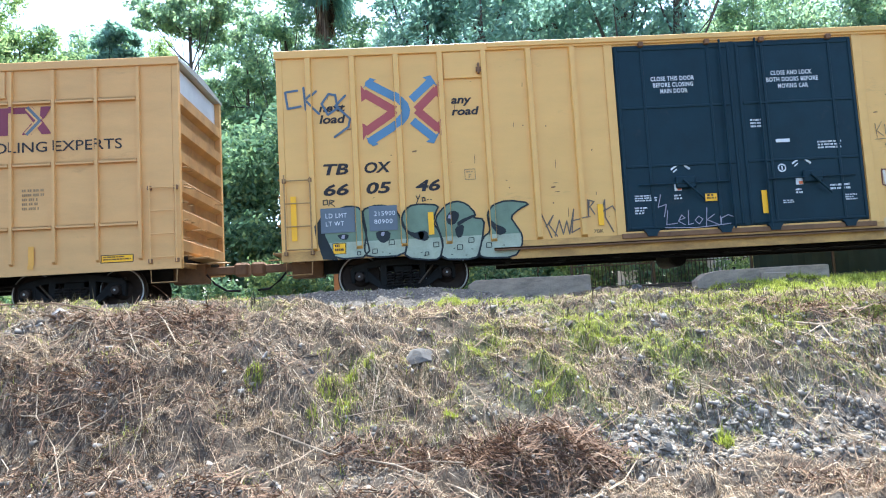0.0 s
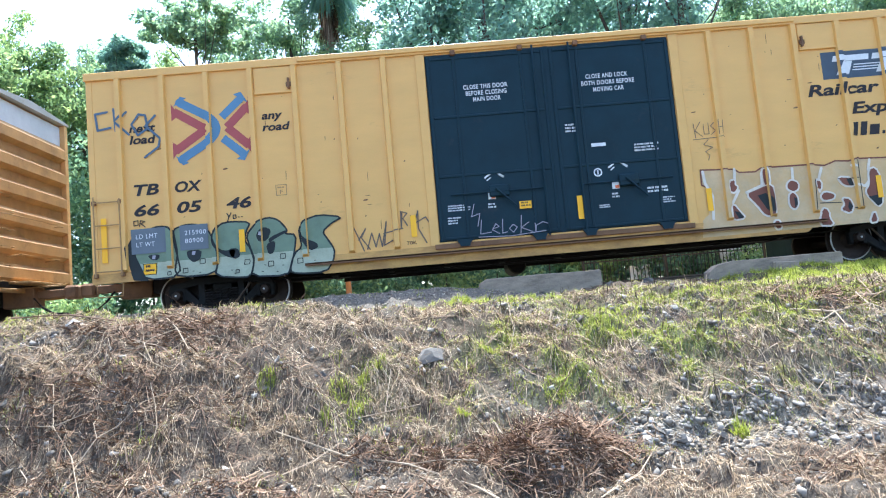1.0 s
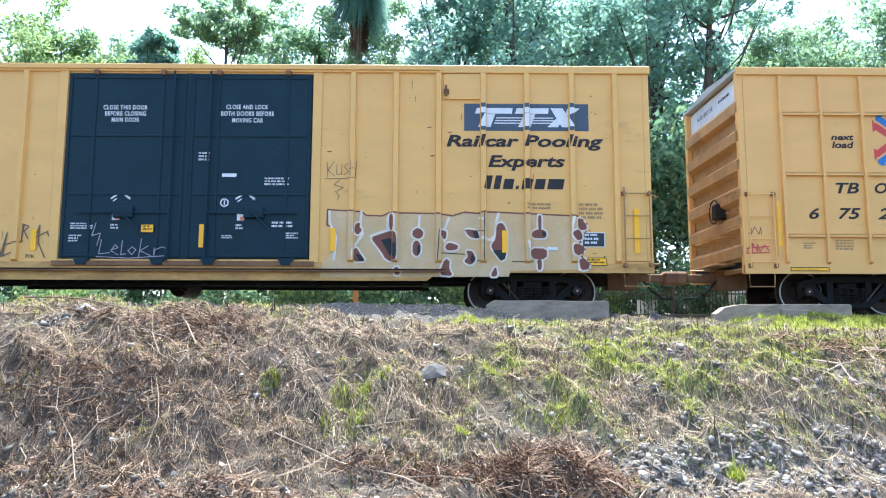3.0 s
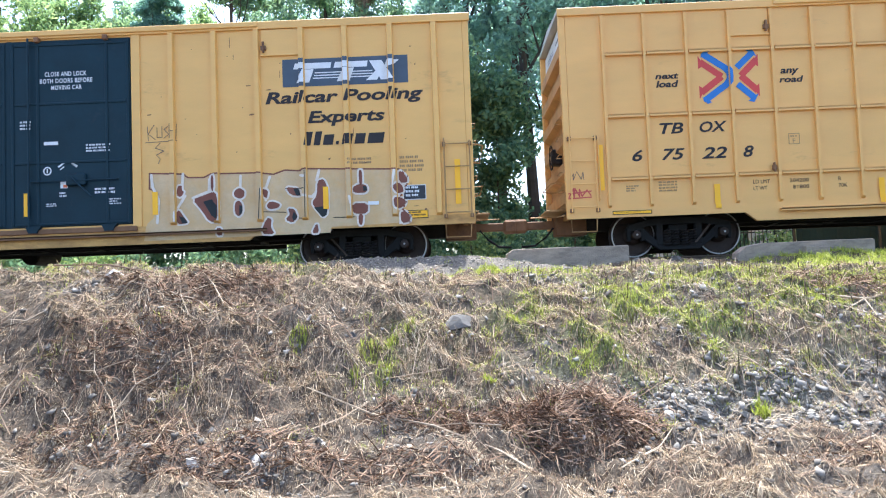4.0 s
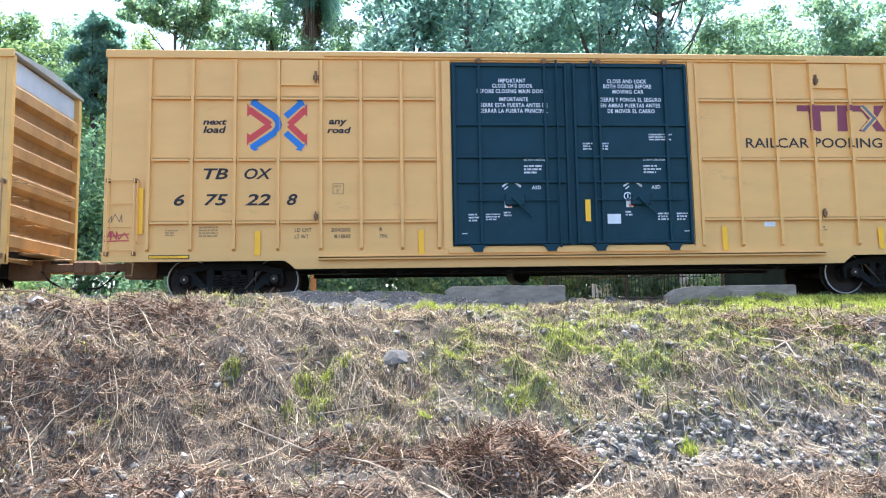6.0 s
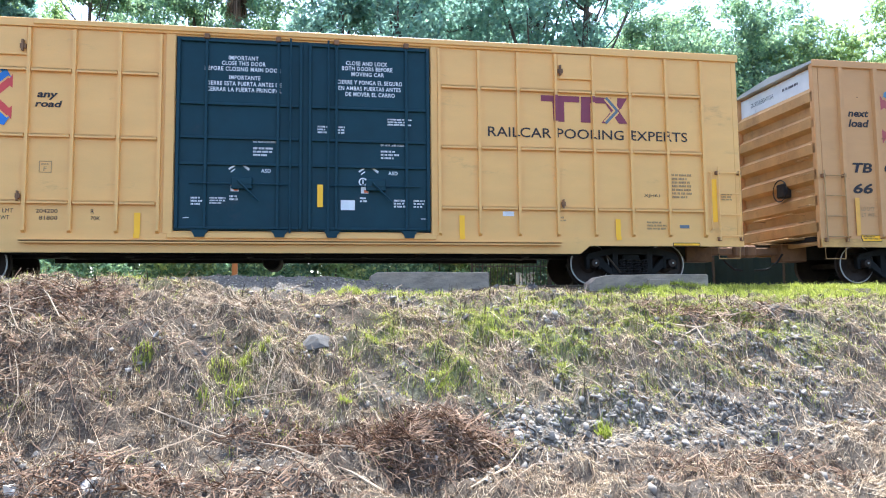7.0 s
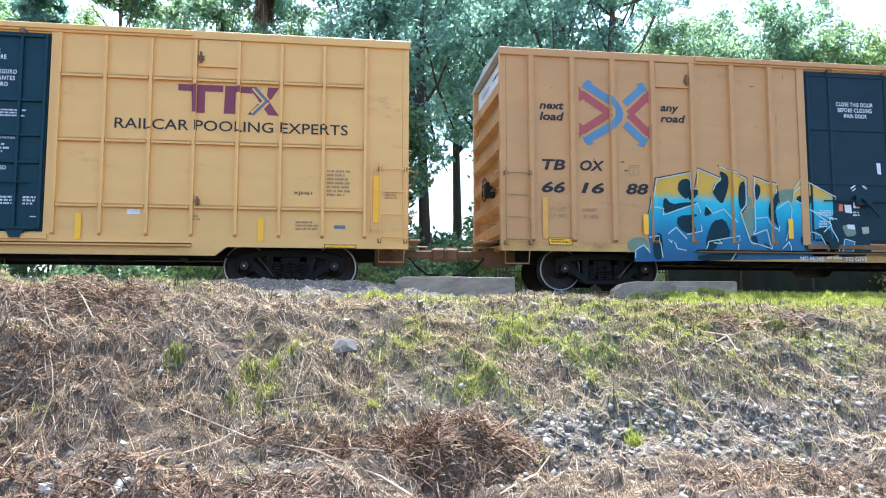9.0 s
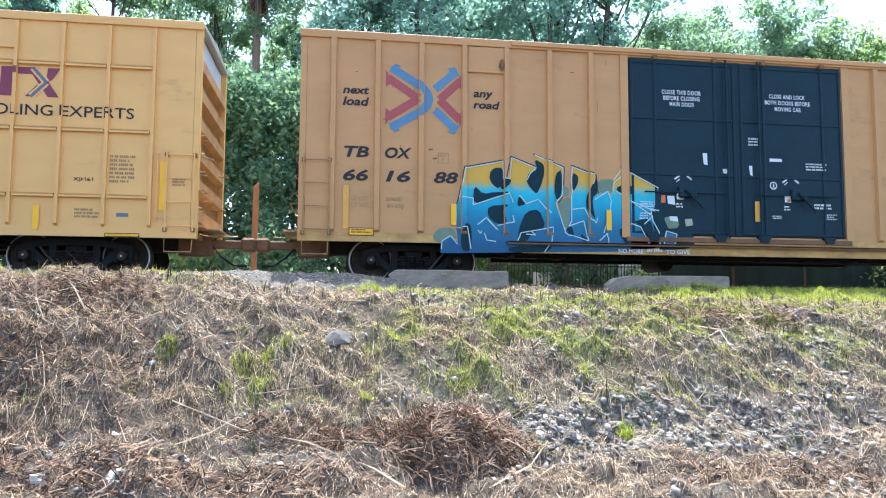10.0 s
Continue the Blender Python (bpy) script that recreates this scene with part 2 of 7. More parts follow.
def disc_profile(bm, rings, axis_at, sides=32):
    """A turned body about the y axis: rings of (y, radius)."""
    loops = []
    for y, r in rings:
        loops.append([bm.verts.new((axis_at[0] + r * math.cos(2 * math.pi * k / sides), axis_at[1] + y, axis_at[2] + r * math.sin(2 * math.pi * k / sides))) for k in range(sides)])
    for a, b in zip(loops, loops[1:]):
        for k in range(sides):
            bm.faces.new((a[k], a[(k + 1) % sides], b[(k + 1) % sides], b[k]))
    bm.faces.new(loops[0]), bm.faces.new(loops[-1][::-1])
    return bm


def from_arrays(name, verts, faces, material):
    me = bpy.data.meshes.new(name)
    me.from_pydata(verts, [], faces)
    me.materials.append(material)
    return me


def smooth(t):
    t = np.clip(t, 0, 1)
    return t * t * (3 - 2 * t)


# ---- ground ----
BANK_Y = [-60, 0, 3.5, 4.6, 5.6, 6.6, 7.1, 7.6, 8.2, 8.8, 9.4, 10.4, 11.5, 12.3, 13.0, 13.8, 14.6, 18.2, 19.2, 24, 60, 800]
BANK_Z = [-2.2, -2.15, -2.1, -2.06, -1.96, -1.66, -1.26, -0.86, -0.55, -0.40, -0.38, -0.39, -0.31, -0.18, -0.16, -0.19, -0.21, -0.21, -0.4, -0.5, -0.6, -0.6]


def lumps(x, y, scale, seed=0.0):
    """Smooth uneven relief, about -1 to 1."""
    a, b = x * scale + seed, y * scale - 1.7 * seed
    return (np.sin(a * 1.9 + 1.3 * np.sin(b * 1.1)) + np.sin(b * 2.3 + 1.7 * np.sin(a * 0.7 + 2.0)) + np.sin((a + b) * 1.3 + 0.9)) / 3


def ground_z(x, y):
    x, y = np.asarray(x, float), np.asarray(y, float)
    z = np.interp(y, BANK_Y, BANK_Z)
    left = smooth((0.5 - x) / 4.0)
    z = z + 0.27 * left * smooth((y - 6.0) / 2.0) * smooth((11.3 - y) / 2.2)
    right = smooth((x - 2.5) / 4.0)
    z = z - 0.10 * right * smooth((y - 7.5) / 1.5) * smooth((12.5 - y) / 2.0)
    berm = smooth((1.9 - x) / 1.8) * smooth((y - 11.2) / 1.7) * smooth((14.0 - y) / 0.8)
    z = z + 0.24 * berm
    near = smooth((y - 3) / 2) * smooth((13.5 - y) / 2)
    z = z + near * (0.07 * lumps(x, y, 1.3) + 0.080 * lumps(x, y, 3.7, 3.0) + 0.066 * lumps(x, y, 9.0, 7.0) + 0.040 * lumps(x, y, 19.0, 4.0) + 0.008 * lumps(x, y, 41.0, 2.0))
    # a mound of brush with a hollow below it
    z = z + 0.07 * np.exp(-(((x - 0.95) / 0.6) ** 2 + ((y - 6.3) / 0.3) ** 2)) - 0.20 * np.exp(-(((x - 0.9) / 0.5) ** 2 + ((y - 5.98) / 0.2) ** 2))
    return z


def stone_share(x, y):
    """How much bare gravel lies at a place."""
    d = 0.95 * np.exp(-(((x - 2.2) / 1.0) ** 2 + ((y - 6.6) / 0.36) ** 2)) + 0.5 * np.exp(-(((x - 4.2) / 1.4) ** 2 + ((y - 6.8) / 0.5) ** 2)) + 0.65 * np.exp(-(((x - 5.2) / 0.9) ** 2 + ((y - 7.7) / 0.4) ** 2))
    d = d + 0.32 * np.exp(-(((x + 0.9) / 1.4) ** 2 + ((y - 6.0) / 0.4) ** 2)) + 0.6 * np.exp(-(((x - 0.8) / 1.0) ** 2 + ((y - 8.9) / 0.35) ** 2))
    d = d + 0.25 * np.exp(-(((x + 1.6) / 0.8) ** 2 + ((y - 6.0) / 0.3) ** 2))
    d = d + 1.2 * smooth((y - 11.3) / 0.6) * smooth((2.6 - x) / 1.2) + 0.5 * smooth((y - 12.6) / 0.5)
    d = d + 0.45 * np.exp(-(((x - 3.4) / 1.7) ** 2 + ((y - 6.55) / 0.35) ** 2)) + 0.40 * np.exp(-(((x - 0.5) / 0.6) ** 2 + ((y - 7.05) / 0.25) ** 2)) + 0.40 * np.exp(-(((x - 3.0) / 0.7) ** 2 + ((y - 8.5) / 0.6) ** 2))
    d = d + 0.30 * np.exp(-(((x + 3.0) / 1.0) ** 2 + ((y - 6.3) / 0.35) ** 2)) + 0.35 * np.exp(-(((x + 4.2) / 0.9) ** 2 + ((y - 8.2) / 0.3) ** 2)) + 0.14 * smooth((x - 0.5) / 2.5) * smooth((9.2 - y) / 0.8)
    return np.clip(d + 0.25 * lumps(x, y, 2.3, 5.0) + 0.15 * lumps(x, y, 6.1, 8.0), 0, 1)


def green_share(x, y):
    """How much fresh grass grows at a place."""
    g = 0.7 * smooth((x - 0.2) / 2.0) * np.exp(-(((y - 8.6) / 0.8) ** 2)) + 0.55 * np.exp(-(((x - 1.6) / 1.8) ** 2 + ((y - 7.5) / 0.6) ** 2))
    g = g + 0.9 * np.exp(-(((y - 10.7) / 0.45) ** 2)) * smooth((x + 4.5) / 1.5) + 1.0 * smooth((x - 5.2) / 1.0) * smooth((y - 9.6) / 0.6) * smooth((13.6 - y) / 0.6)
    g = g + 0.35 * np.exp(-(((x + 0.75) / 0.3) ** 2 + ((y - 7.15) / 0.35) ** 2)) + 0.55 * smooth((0 - x) / 2) * np.exp(-(((y - 9.2) / 0.5) ** 2))
    g = g + 0.35 * np.exp(-(((x - 4.8) / 1.2) ** 2 + ((y - 7.9) / 0.5) ** 2))
    g = g + 0.17 * np.exp(-(((x - 3.0) / 2.2) ** 2 + ((y - 7.7) / 0.7) ** 2)) + 0.9 * np.exp(-(((y - 13.6) / 0.22) ** 2)) * smooth((1.0 - x) / 1.0)
    g = g + 0.26 * smooth((x - 0.3) / 1.2) * np.exp(-(((y - 8.0) / 1.0) ** 2)) * smooth((6.2 - x) / 1.0)
    return np.clip(g * (0.5 + 0.75 * lumps(x, y, 3.1, 9.0) + 0.6 * lumps(x, y, 8.0, 1.0)), 0, 1)


def spaced(edges):
    out = []
    for (a, b, step) in edges:
        out.extend(np.arange(a, b, step).tolist())
    return np.array(out + [edges[-1][1]])


gx = spaced([(-700, -60, 80), (-60, -14, 4), (-14, -8, 0.5), (-8, 10, 0.07), (10, 20, 0.5), (20, 60, 4), (60, 700, 80)])
gy = spaced([(-60, 0, 6), (0, 4.2, 0.4), (4.2, 10, 0.05), (10, 14.5, 0.09), (14.5, 20, 0.4), (20, 60, 4), (60, 800, 60)])
XX, YY = np.meshgrid(gx, gy)
ZZ = ground_z(XX, YY)
nx, ny = len(gx), len(gy)
gv = np.stack([XX.ravel(), YY.ravel(), ZZ.ravel()], 1)
ii = (np.arange(ny - 1)[:, None] * nx + np.arange(nx - 1)[None]).ravel()
ground_mat, gnt, gb = shader("dry_bank_soil")
att = gnt.nodes.new("ShaderNodeAttribute")
att.attribute_name = "cover"
sep = gnt.nodes.new("ShaderNodeSeparateColor")
gnt.links.new(att.outputs["Color"], sep.inputs[0])
soil = ramp(gnt, noise_of(gnt, 5.0, 9.0, rough=0.75), [(0.3, (0.026, 0.018, 0.012)), (0.55, (0.075, 0.053, 0.036)), (0.8, (0.20, 0.155, 0.11))])
soil = mixed(gnt, 0.5, soil, ramp(gnt, noise_of(gnt, 45.0, 6.0, (1, 2.5, 1)), [(0.35, (0.035, 0.027, 0.022)), (0.7, (0.24, 0.20, 0.15))]))
grit = ramp(gnt, noise_of(gnt, 38.0, 4.0), [(0.35, (0.06, 0.053, 0.045)), (0.65, (0.25, 0.225, 0.195))])
turf = ramp(gnt, noise_of(gnt, 12.0, 6.0), [(0.3, (0.07, 0.095, 0.03)), (0.7, (0.17, 0.20, 0.06))])
col = mixed(gnt, sep.outputs[0], soil, grit)
col = mixed(gnt, sep.outputs[1], col, turf)
gnt.links.new(col, gb.inputs["Base Color"])
gb.inputs["Roughness"].default_value = 0.95
gb.inputs["Specular IOR Level"].default_value = 0.1
bumped(gnt, gb, noise_of(gnt, 30.0, 8.0, rough=0.7), 0.8, 0.03)
gme = from_arrays("ground", gv.tolist(), np.stack([ii, ii + 1, ii + nx + 1, ii + nx], 1).tolist(), ground_mat)
cover = gme.color_attributes.new("cover", "FLOAT_COLOR", "POINT")
cc = np.ones((len(gv), 4))
cc[:, 0], cc[:, 1], cc[:, 2] = stone_share(gv[:, 0], gv[:, 1]) * 0.8, np.clip(green_share(gv[:, 0], gv[:, 1]) * 0.7 + 0.7 * (gv[:, 1] > 19), 0, 1), 0
cover.data.foreach_set("color", cc.ravel())
for p in gme.polygons:
    p.use_smooth = True
tagged(piece("ground", gme), "dry sloping bank of soil, straw and gravel", "ground", kind="structure")
# ---- track ----
FACE_Y = 14.35          # the near sides of the cars
TRACK_Y = FACE_Y + 1.58  # the middle of the track
rail_profile = [(-0.075, -0.17), (0.075, -0.17), (0.075, -0.155), (0.012, -0.13), (0.012, -0.045), (0.036, -0.03), (0.036, 0.0), (-0.036, 0.0), (-0.036, -0.03), (-0.012, -0.045), (-0.012, -0.13), (-0.075, -0.155)]
for side in (-0.755, 0.755):
    bm = extruded([(TRACK_Y + side + a, b) for a, b in rail_profile], "x", -90, 110)
    tagged(part("rail", bm, M["rail"]), "steel rail with a worn bright head on timber ties", "rail", "rails of the track", "structure")
tie_me = bpy.data.meshes.new("tie")
bm = solid((-0.115, 0.115, -1.3, 1.3, -0.30, -0.172), bevel=0.012)
bm.to_mesh(tie_me)
bm.free()
tie_me.materials.append(M["tie"])
track = tagged(new("track_bed"), "dark timber ties under the rails", "track", kind="structure")
track.location = (0, TRACK_Y, 0)
for n in range(100):
    piece("tie", tie_me, track, at=(-24 + 0.52 * n, 0, 0))

# ---- boxcars ----
LENGTH, WIDTH = 18.78, 3.16
DOOR_A, DOOR_M, DOOR_B = 6.88, 9.36, 11.88
MESHES = {}


def shared(key, build, material):
    """One mesh for all alike pieces."""
    if (key, material.name) not in MESHES:
        me = bpy.data.meshes.new(key)
        bm = build()
        bm.to_mesh(me)
        bm.free()
        me.materials.append(material)
        MESHES[(key, material.name)] = me
    return MESHES[(key, material.name)]


def rib_mesh(height, depth, wide, foot):
    def build():
        bm = extruded([(-foot / 2, 0.0), (-wide / 2, -depth), (wide / 2, -depth), (foot / 2, 0.0)], "z", 0.0, height)
        for v in bm.verts:  # the ends slope back to the side sheet
            if v.co.y < -0.01:
                v.co.z += 0.05 if v.co.z < 0.1 else -0.03
        return bm
    return build


def wheelset_mesh():
    bm = bmesh.new()
    for s in (-1, 1):
        y = s * 0.755
        disc_profile(bm, [(y - s * 0.075, 0.485), (y - s * 0.048, 0.487), (y - s * 0.035, 0.459), (y + s * 0.075, 0.452), (y + s * 0.080, 0.424), (y + s * 0.070, 0.40), (y + s * 0.03, 0.385),
                          (y + s * 0.005, 0.20), (y + s * 0.07, 0.15), (y + s * 0.09, 0.09)][::s], (0, 0, 0), 40)
    disc_profile(bm, [(-0.95, 0.075), (0.95, 0.075)], (0, 0, 0), 14)
    bmesh.ops.recalc_face_normals(bm, faces=bm.faces[:])
    return bm


def sideframe_mesh():
    """A cast three-piece truck's side: top chord, columns, spring seat, slanting tension arms and bearing jaws, open between."""
    loops = [[(-1.06, 0.56), (-0.45, 0.65), (0.45, 0.65), (1.06, 0.56), (1.04, 0.67), (0.52, 0.80), (-0.52, 0.80), (-1.04, 0.67)], [(-0.42, 0.13), (0.42, 0.13), (0.46, 0.25), (-0.46, 0.25)]]
    for s in (-1, 1):
        loops.append([(s * x, z) for x, z in ((0.40, 0.13), (0.78, 0.40), (0.80, 0.56), (0.71, 0.58), (0.40, 0.27))])
        loops.append([(s * x, z) for x, z in ((0.33, 0.24), (0.47, 0.24), (0.47, 0.68), (0.33, 0.68))])
        loops.append([(s * x, z) for x, z in ((0.72, 0.62), (0.72, 0.33), (0.79, 0.33), (0.80, 0.54), (0.98, 0.54), (0.99, 0.33), (1.06, 0.33), (1.08, 0.60))])
    bm = bmesh.new()
    for n, loop in enumerate(loops):
        bar_bm = extruded(loop, "y", -0.09 + 0.006 * (n % 3), 0.05)
        bmesh.ops.bevel(bar_bm, geom=bar_bm.edges[:], offset=0.012, segments=1, affect="EDGES", clamp_overlap=True)
        me = bpy.data.meshes.new("hole")
        bar_bm.to_mesh(me)
        bar_bm.free()
        bm.from_mesh(me)
        bpy.data.meshes.remove(me)
    bmesh.ops.recalc_face_normals(bm, faces=bm.faces[:])
    return bm


def springs_mesh():
    bm = bmesh.new()
    for x in (-0.26, -0.09, 0.09, 0.26):
        for k in range(6):
            z = 0.22 + 0.055 * k
            ring = [(x + 0.075 * math.cos(a), -0.03 + 0.075 * math.sin(a), z + 0.04 * a / 6.3) for a in np.linspace(0, 2 * math.pi, 9)]
            tube(bm, ring, 0.016, 5)
    return bm


def corrugated_end():
    """A pressed steel end: horizontal ridges, deep near the foot."""
    prof = []
    z, step = 0.86, 0.60
    while z < 4.45:
        prof += [(0.0, z), (0.0, z + 0.20), (-0.13, z + 0.28), (-0.13, z + 0.50)]
        z += step
    prof += [(0.0, 4.50), (0.0, 4.98), (0.10, 4.98), (0.10, 0.86)]
    return extruded([(x, zz) for x, zz in prof], "y", 0.05, WIDTH - 0.05)


def spread_extrude(fn, sign):
    def build():
        bm = fn()
        if sign > 0:
            for v in bm.verts:
                v.co.x = -v.co.x
            bmesh.ops.recalc_face_normals(bm, faces=bm.faces[:])
        return bm
    return build


def bar(points, radius=0.014):
    return tube(bmesh.new(), points, radius, 6)


def build_truck(car, u, brake_side):
    truck = part("truck", solid((-0.20, 0.20, -1.02, 1.02, 0.34, 0.66), (-0.9, 0.9, -0.30, -0.18, 0.40, 0.52), (-0.9, 0.9, 0.18, 0.30, 0.40, 0.52), bevel=0.02), M["truck"], car, "black cast steel truck bolster", (u, WIDTH / 2, 0))
    for s in (-1, 1):
        frame_ob = piece("side_frame", shared("side_frame", sideframe_mesh, M["truck"]), truck, at=(0, s * 1.0, 0))
        if s > 0:
            frame_ob.rotation_euler = (0, 0, math.pi)
        piece("spring_set", shared("spring_set", springs_mesh, M["under"]), truck, at=(0, s * 1.06, 0))["kind"] = "stuff"
        for x in (-0.89, 0.89):
            piece("bearing_cap", shared("bearing_cap", lambda: disc_profile(bmesh.new(), [(-0.14, 0.05), (-0.13, 0.085), (-0.05, 0.10), (0.05, 0.10)], (0, 0, 0), 16), M["wheel"]), truck, at=(x, s * 1.06, 0.457))
            piece("hub_bolt", shared("hub_bolt", lambda: disc_profile(bmesh.new(), [(-0.012, 0.02), (0.012, 0.02)], (0, 0, 0), 8), M["bright"]), truck, at=(x, s * 1.06 - s * 0.145 if s > 0 else -1.06 - 0.145, 0.457))
    sets = []
    for x in (-0.89, 0.89):
        w = piece("wheelset", shared("wheelset", wheelset_mesh, M["wheel"]), truck, "steel wheels on an axle with bright rims", (x, 0, 0.457))
        if len(w.data.materials) < 2:  # bright tread rims
            w.data.materials.append(M["bright"])
            for p in w.data.polygons:
                c = p.center
                if abs(c.y) > 0.80 and math.hypot(c.x, c.z) > 0.43 and abs(p.normal.y) > 0.5:
                    p.material_index = 1
        sets.append((w, x))
    lever = part("brake_lever", bar([(0.30 * brake_side, -1.13, 0.25), (0.62 * brake_side, -1.13, 0.62)], 0.022), M["rail"], truck, "worn steel brake lever")
    return sets


def joined(*bms):
    out = bmesh.new()
    for b in bms:
        me = bpy.data.meshes.new("tmp")
        b.to_mesh(me)
        b.free()
        out.from_mesh(me)
        bpy.data.meshes.remove(me)
    return out


def rib_spots(kind):
    if kind == "A":
        return [0.65, 1.54, 2.43, 3.32, 4.21, 5.13, 6.03] + [12.71, 13.59, 14.46, 15.37, 16.26, 17.18, 18.07]
    shift = 0.10 if kind == "C" else 0.0
    return [u + shift for u in (0.86, 1.69, 2.53, 3.39, 4.24, 5.04, 5.86, 6.60, 12.06, 12.90, 13.74, 14.57, 15.40, 16.23, 17.07, 17.90)]


def build_car(kind, paint, door_paint, label, x0):
    """A 60-foot high-cube boxcar with double plug doors. kind A: plain posts; kind B: posts and horizontal stiffeners; kind C: the same with higher stiffeners."""
    car = tagged(new("boxcar"), label, "boxcar", "boxcars of the train")
    car.location = (x0, FACE_Y, 0)
    for a, b, c, d in ((0.131, DOOR_A, 0.79, 5.0), (DOOR_B, LENGTH - 0.131, 0.79, 5.0), (DOOR_A, DOOR_B, 0.79, 1.04), (DOOR_A, DOOR_B, 4.88, 5.0)):
        part("side_wall" if d - c > 1 else "door_header" if c > 3 else "door_sill", solid((a, b, 0.0, 0.06, c, d)), paint, car)
    part("door_mullion", solid((DOOR_M - 0.05, DOOR_M + 0.05, -0.015, 0.05, 1.04, 4.88), bevel=0.005), door_paint, car)
    part("side_wall", solid((0.131, LENGTH - 0.131, WIDTH - 0.06, WIDTH, 0.79, 5.0)), paint, car)
    part("floor", solid((0.1, LENGTH - 0.1, 0.06, WIDTH - 0.06, 0.95, 1.10)), M["under"], car)
    # roof with shallow pitch and raised seams
    roof = extruded([(-0.035, 5.0), (-0.035, 5.05), (WIDTH / 2, 5.17), (WIDTH + 0.035, 5.05), (WIDTH + 0.035, 5.0)], "x", -0.02, LENGTH + 0.02)
    roof_ob = part("roof", roof, M["roof"], car, "weathered galvanised roof")
    seam = lambda: extruded([(-0.03, 5.05), (-0.03, 5.075), (WIDTH / 2, 5.195), (WIDTH + 0.03, 5.075), (WIDTH + 0.03, 5.05)], "x", -0.025, 0.025)
    for k in range(14):
        piece("roof_seam", shared("roof_seam", seam, M["roof"]), roof_ob, at=(0.7 + k * 1.337, 0, 0))
    part("top_chord", solid((-0.024, LENGTH + 0.024, -0.05, 0.0, 4.91, 5.07), (4.3, 14.5, -0.085, -0.05, 4.955, 5.06), bevel=0.008), paint, car)
    # side sill, deeper between the trucks
    a, b = (4.55, LENGTH - 4.55) if kind == "A" else (3.75, LENGTH - 3.75)
    sill = extruded([(0.0, 0.79), (a - 0.22, 0.79), (a, 0.62), (b, 0.62), (b + 0.22, 0.79), (LENGTH, 0.79), (LENGTH, 0.98), (0.0, 0.98)], "y", -0.03, 0.05)
    part("side_sill", sill, M["sill"] if kind == "A" else paint, car, "rust-streaked side sill" if kind == "A" else "")
    part("side_sill", solid((a, b, WIDTH - 0.05, WIDTH + 0.03, 0.62, 0.98)), M["under"], car)
    part("door_track", solid((4.2, 14.6, -0.13, -0.03, 0.815, 0.85), (4.2, 14.6, -0.13, -0.105, 0.79, 0.85), (DOOR_A - 0.1, DOOR_B + 0.1, -0.07, -0.03, 0.90, 1.0), bevel=0.006), M["rusty"] if kind == "A" else paint, car, "rust-stained door track ledge" if kind == "A" else "")
    # posts
    spots = rib_spots(kind)
    depth = 0.08 if kind == "A" else 0.07
    for u in spots:
        piece("side_post", shared("side_post_" + kind, rib_mesh(3.95 if kind == "A" else 3.93, depth, 0.098 if kind == "A" else 0.06, 0.135 if kind == "A" else 0.068), paint), car, at=(u, 0, 0.98))
    for u in (DOOR_A - 0.10, DOOR_B + 0.10):
        piece("door_post", shared("door_post", lambda: solid((-0.09, 0.09, -0.03, 0.0, 0.98, 4.92), bevel=0.006), paint), car, at=(u, 0, 0))
    if kind != "A":
        for z in (4.26, 3.00, 1.74) if kind == "C" else (4.10, 2.84, 1.58):
            for u, v in list(zip(spots[:8], spots[1:8])) + list(zip(spots[8:], spots[9:])):
                w = round(v - u - 0.09, 2)
                piece("stiffener", shared("stiffener_%.2f" % w, lambda: solid((0.0, w, -0.068, 0.0, -0.016, 0.016), (0.0, w, -0.068, -0.058, -0.05, 0.016), bevel=0.004), paint), car, at=(u + 0.045, 0, z))
    # inspection hatches with latches
    for u in ((3.40, 14.56) if kind == "A" else (3.43, 14.62)):
        h = part("hatch", solid((u, u + 0.76, -0.025, 0.0, 4.38, 4.90), (u - 0.01, u + 0.78, -0.045, 0.0, 4.35, 4.385), bevel=0.006), paint, car)
        side = u + 0.70 if u < 9 else u + 0.05
        part("latch", solid((side - 0.05, side + 0.06, -0.07, -0.03, 4.47, 4.56), (side - 0.02, side + 0.02, -0.09, -0.03, 4.42, 4.64), bevel=0.005), M["rusty"], h, "rusty latch")
        if kind != "A":
            part("latch", solid((side - 0.03, side + 0.05, -0.09, -0.03, 1.62, 1.71), (side - 0.01, side + 0.02, -0.10, -0.03, 1.57, 1.76), bevel=0.005), M["rusty"], car, "rusty latch")
    # plug doors
    for n, (u, v) in enumerate(((DOOR_A, DOOR_M - 0.03), (DOOR_M + 0.03, DOOR_B))):
        door = part("plug_door", solid((u + 0.01, v - 0.01, -0.02, 0.05, 1.05, 4.87), bevel=0.01), door_paint, car, "dark plug door with raised frame bars")
        w = v - u
        for z in (4.80, 3.54, 2.87, 2.35, 1.10) if kind != "A" else (4.78, 3.56, 2.35, 1.10):
            piece("cross_bar", shared("cross_bar_%s_%.2f" % (kind, w), lambda: solid((0.10, w - 0.10, -0.05 if kind != "A" else -0.018, 0.0, -0.025, 0.025), bevel=0.008), door_paint), door, at=(u, -0.02, z))
        for x in (0.06, 0.58, w - 0.50, w - 0.06):
            piece("upright_bar", shared("upright_bar_" + kind, lambda: solid((-0.028, 0.028, -0.06 if kind != "A" else -0.02, 0.0, 1.08, 4.82), bevel=0.008), door_paint), door, at=(u + x, -0.02, 0))
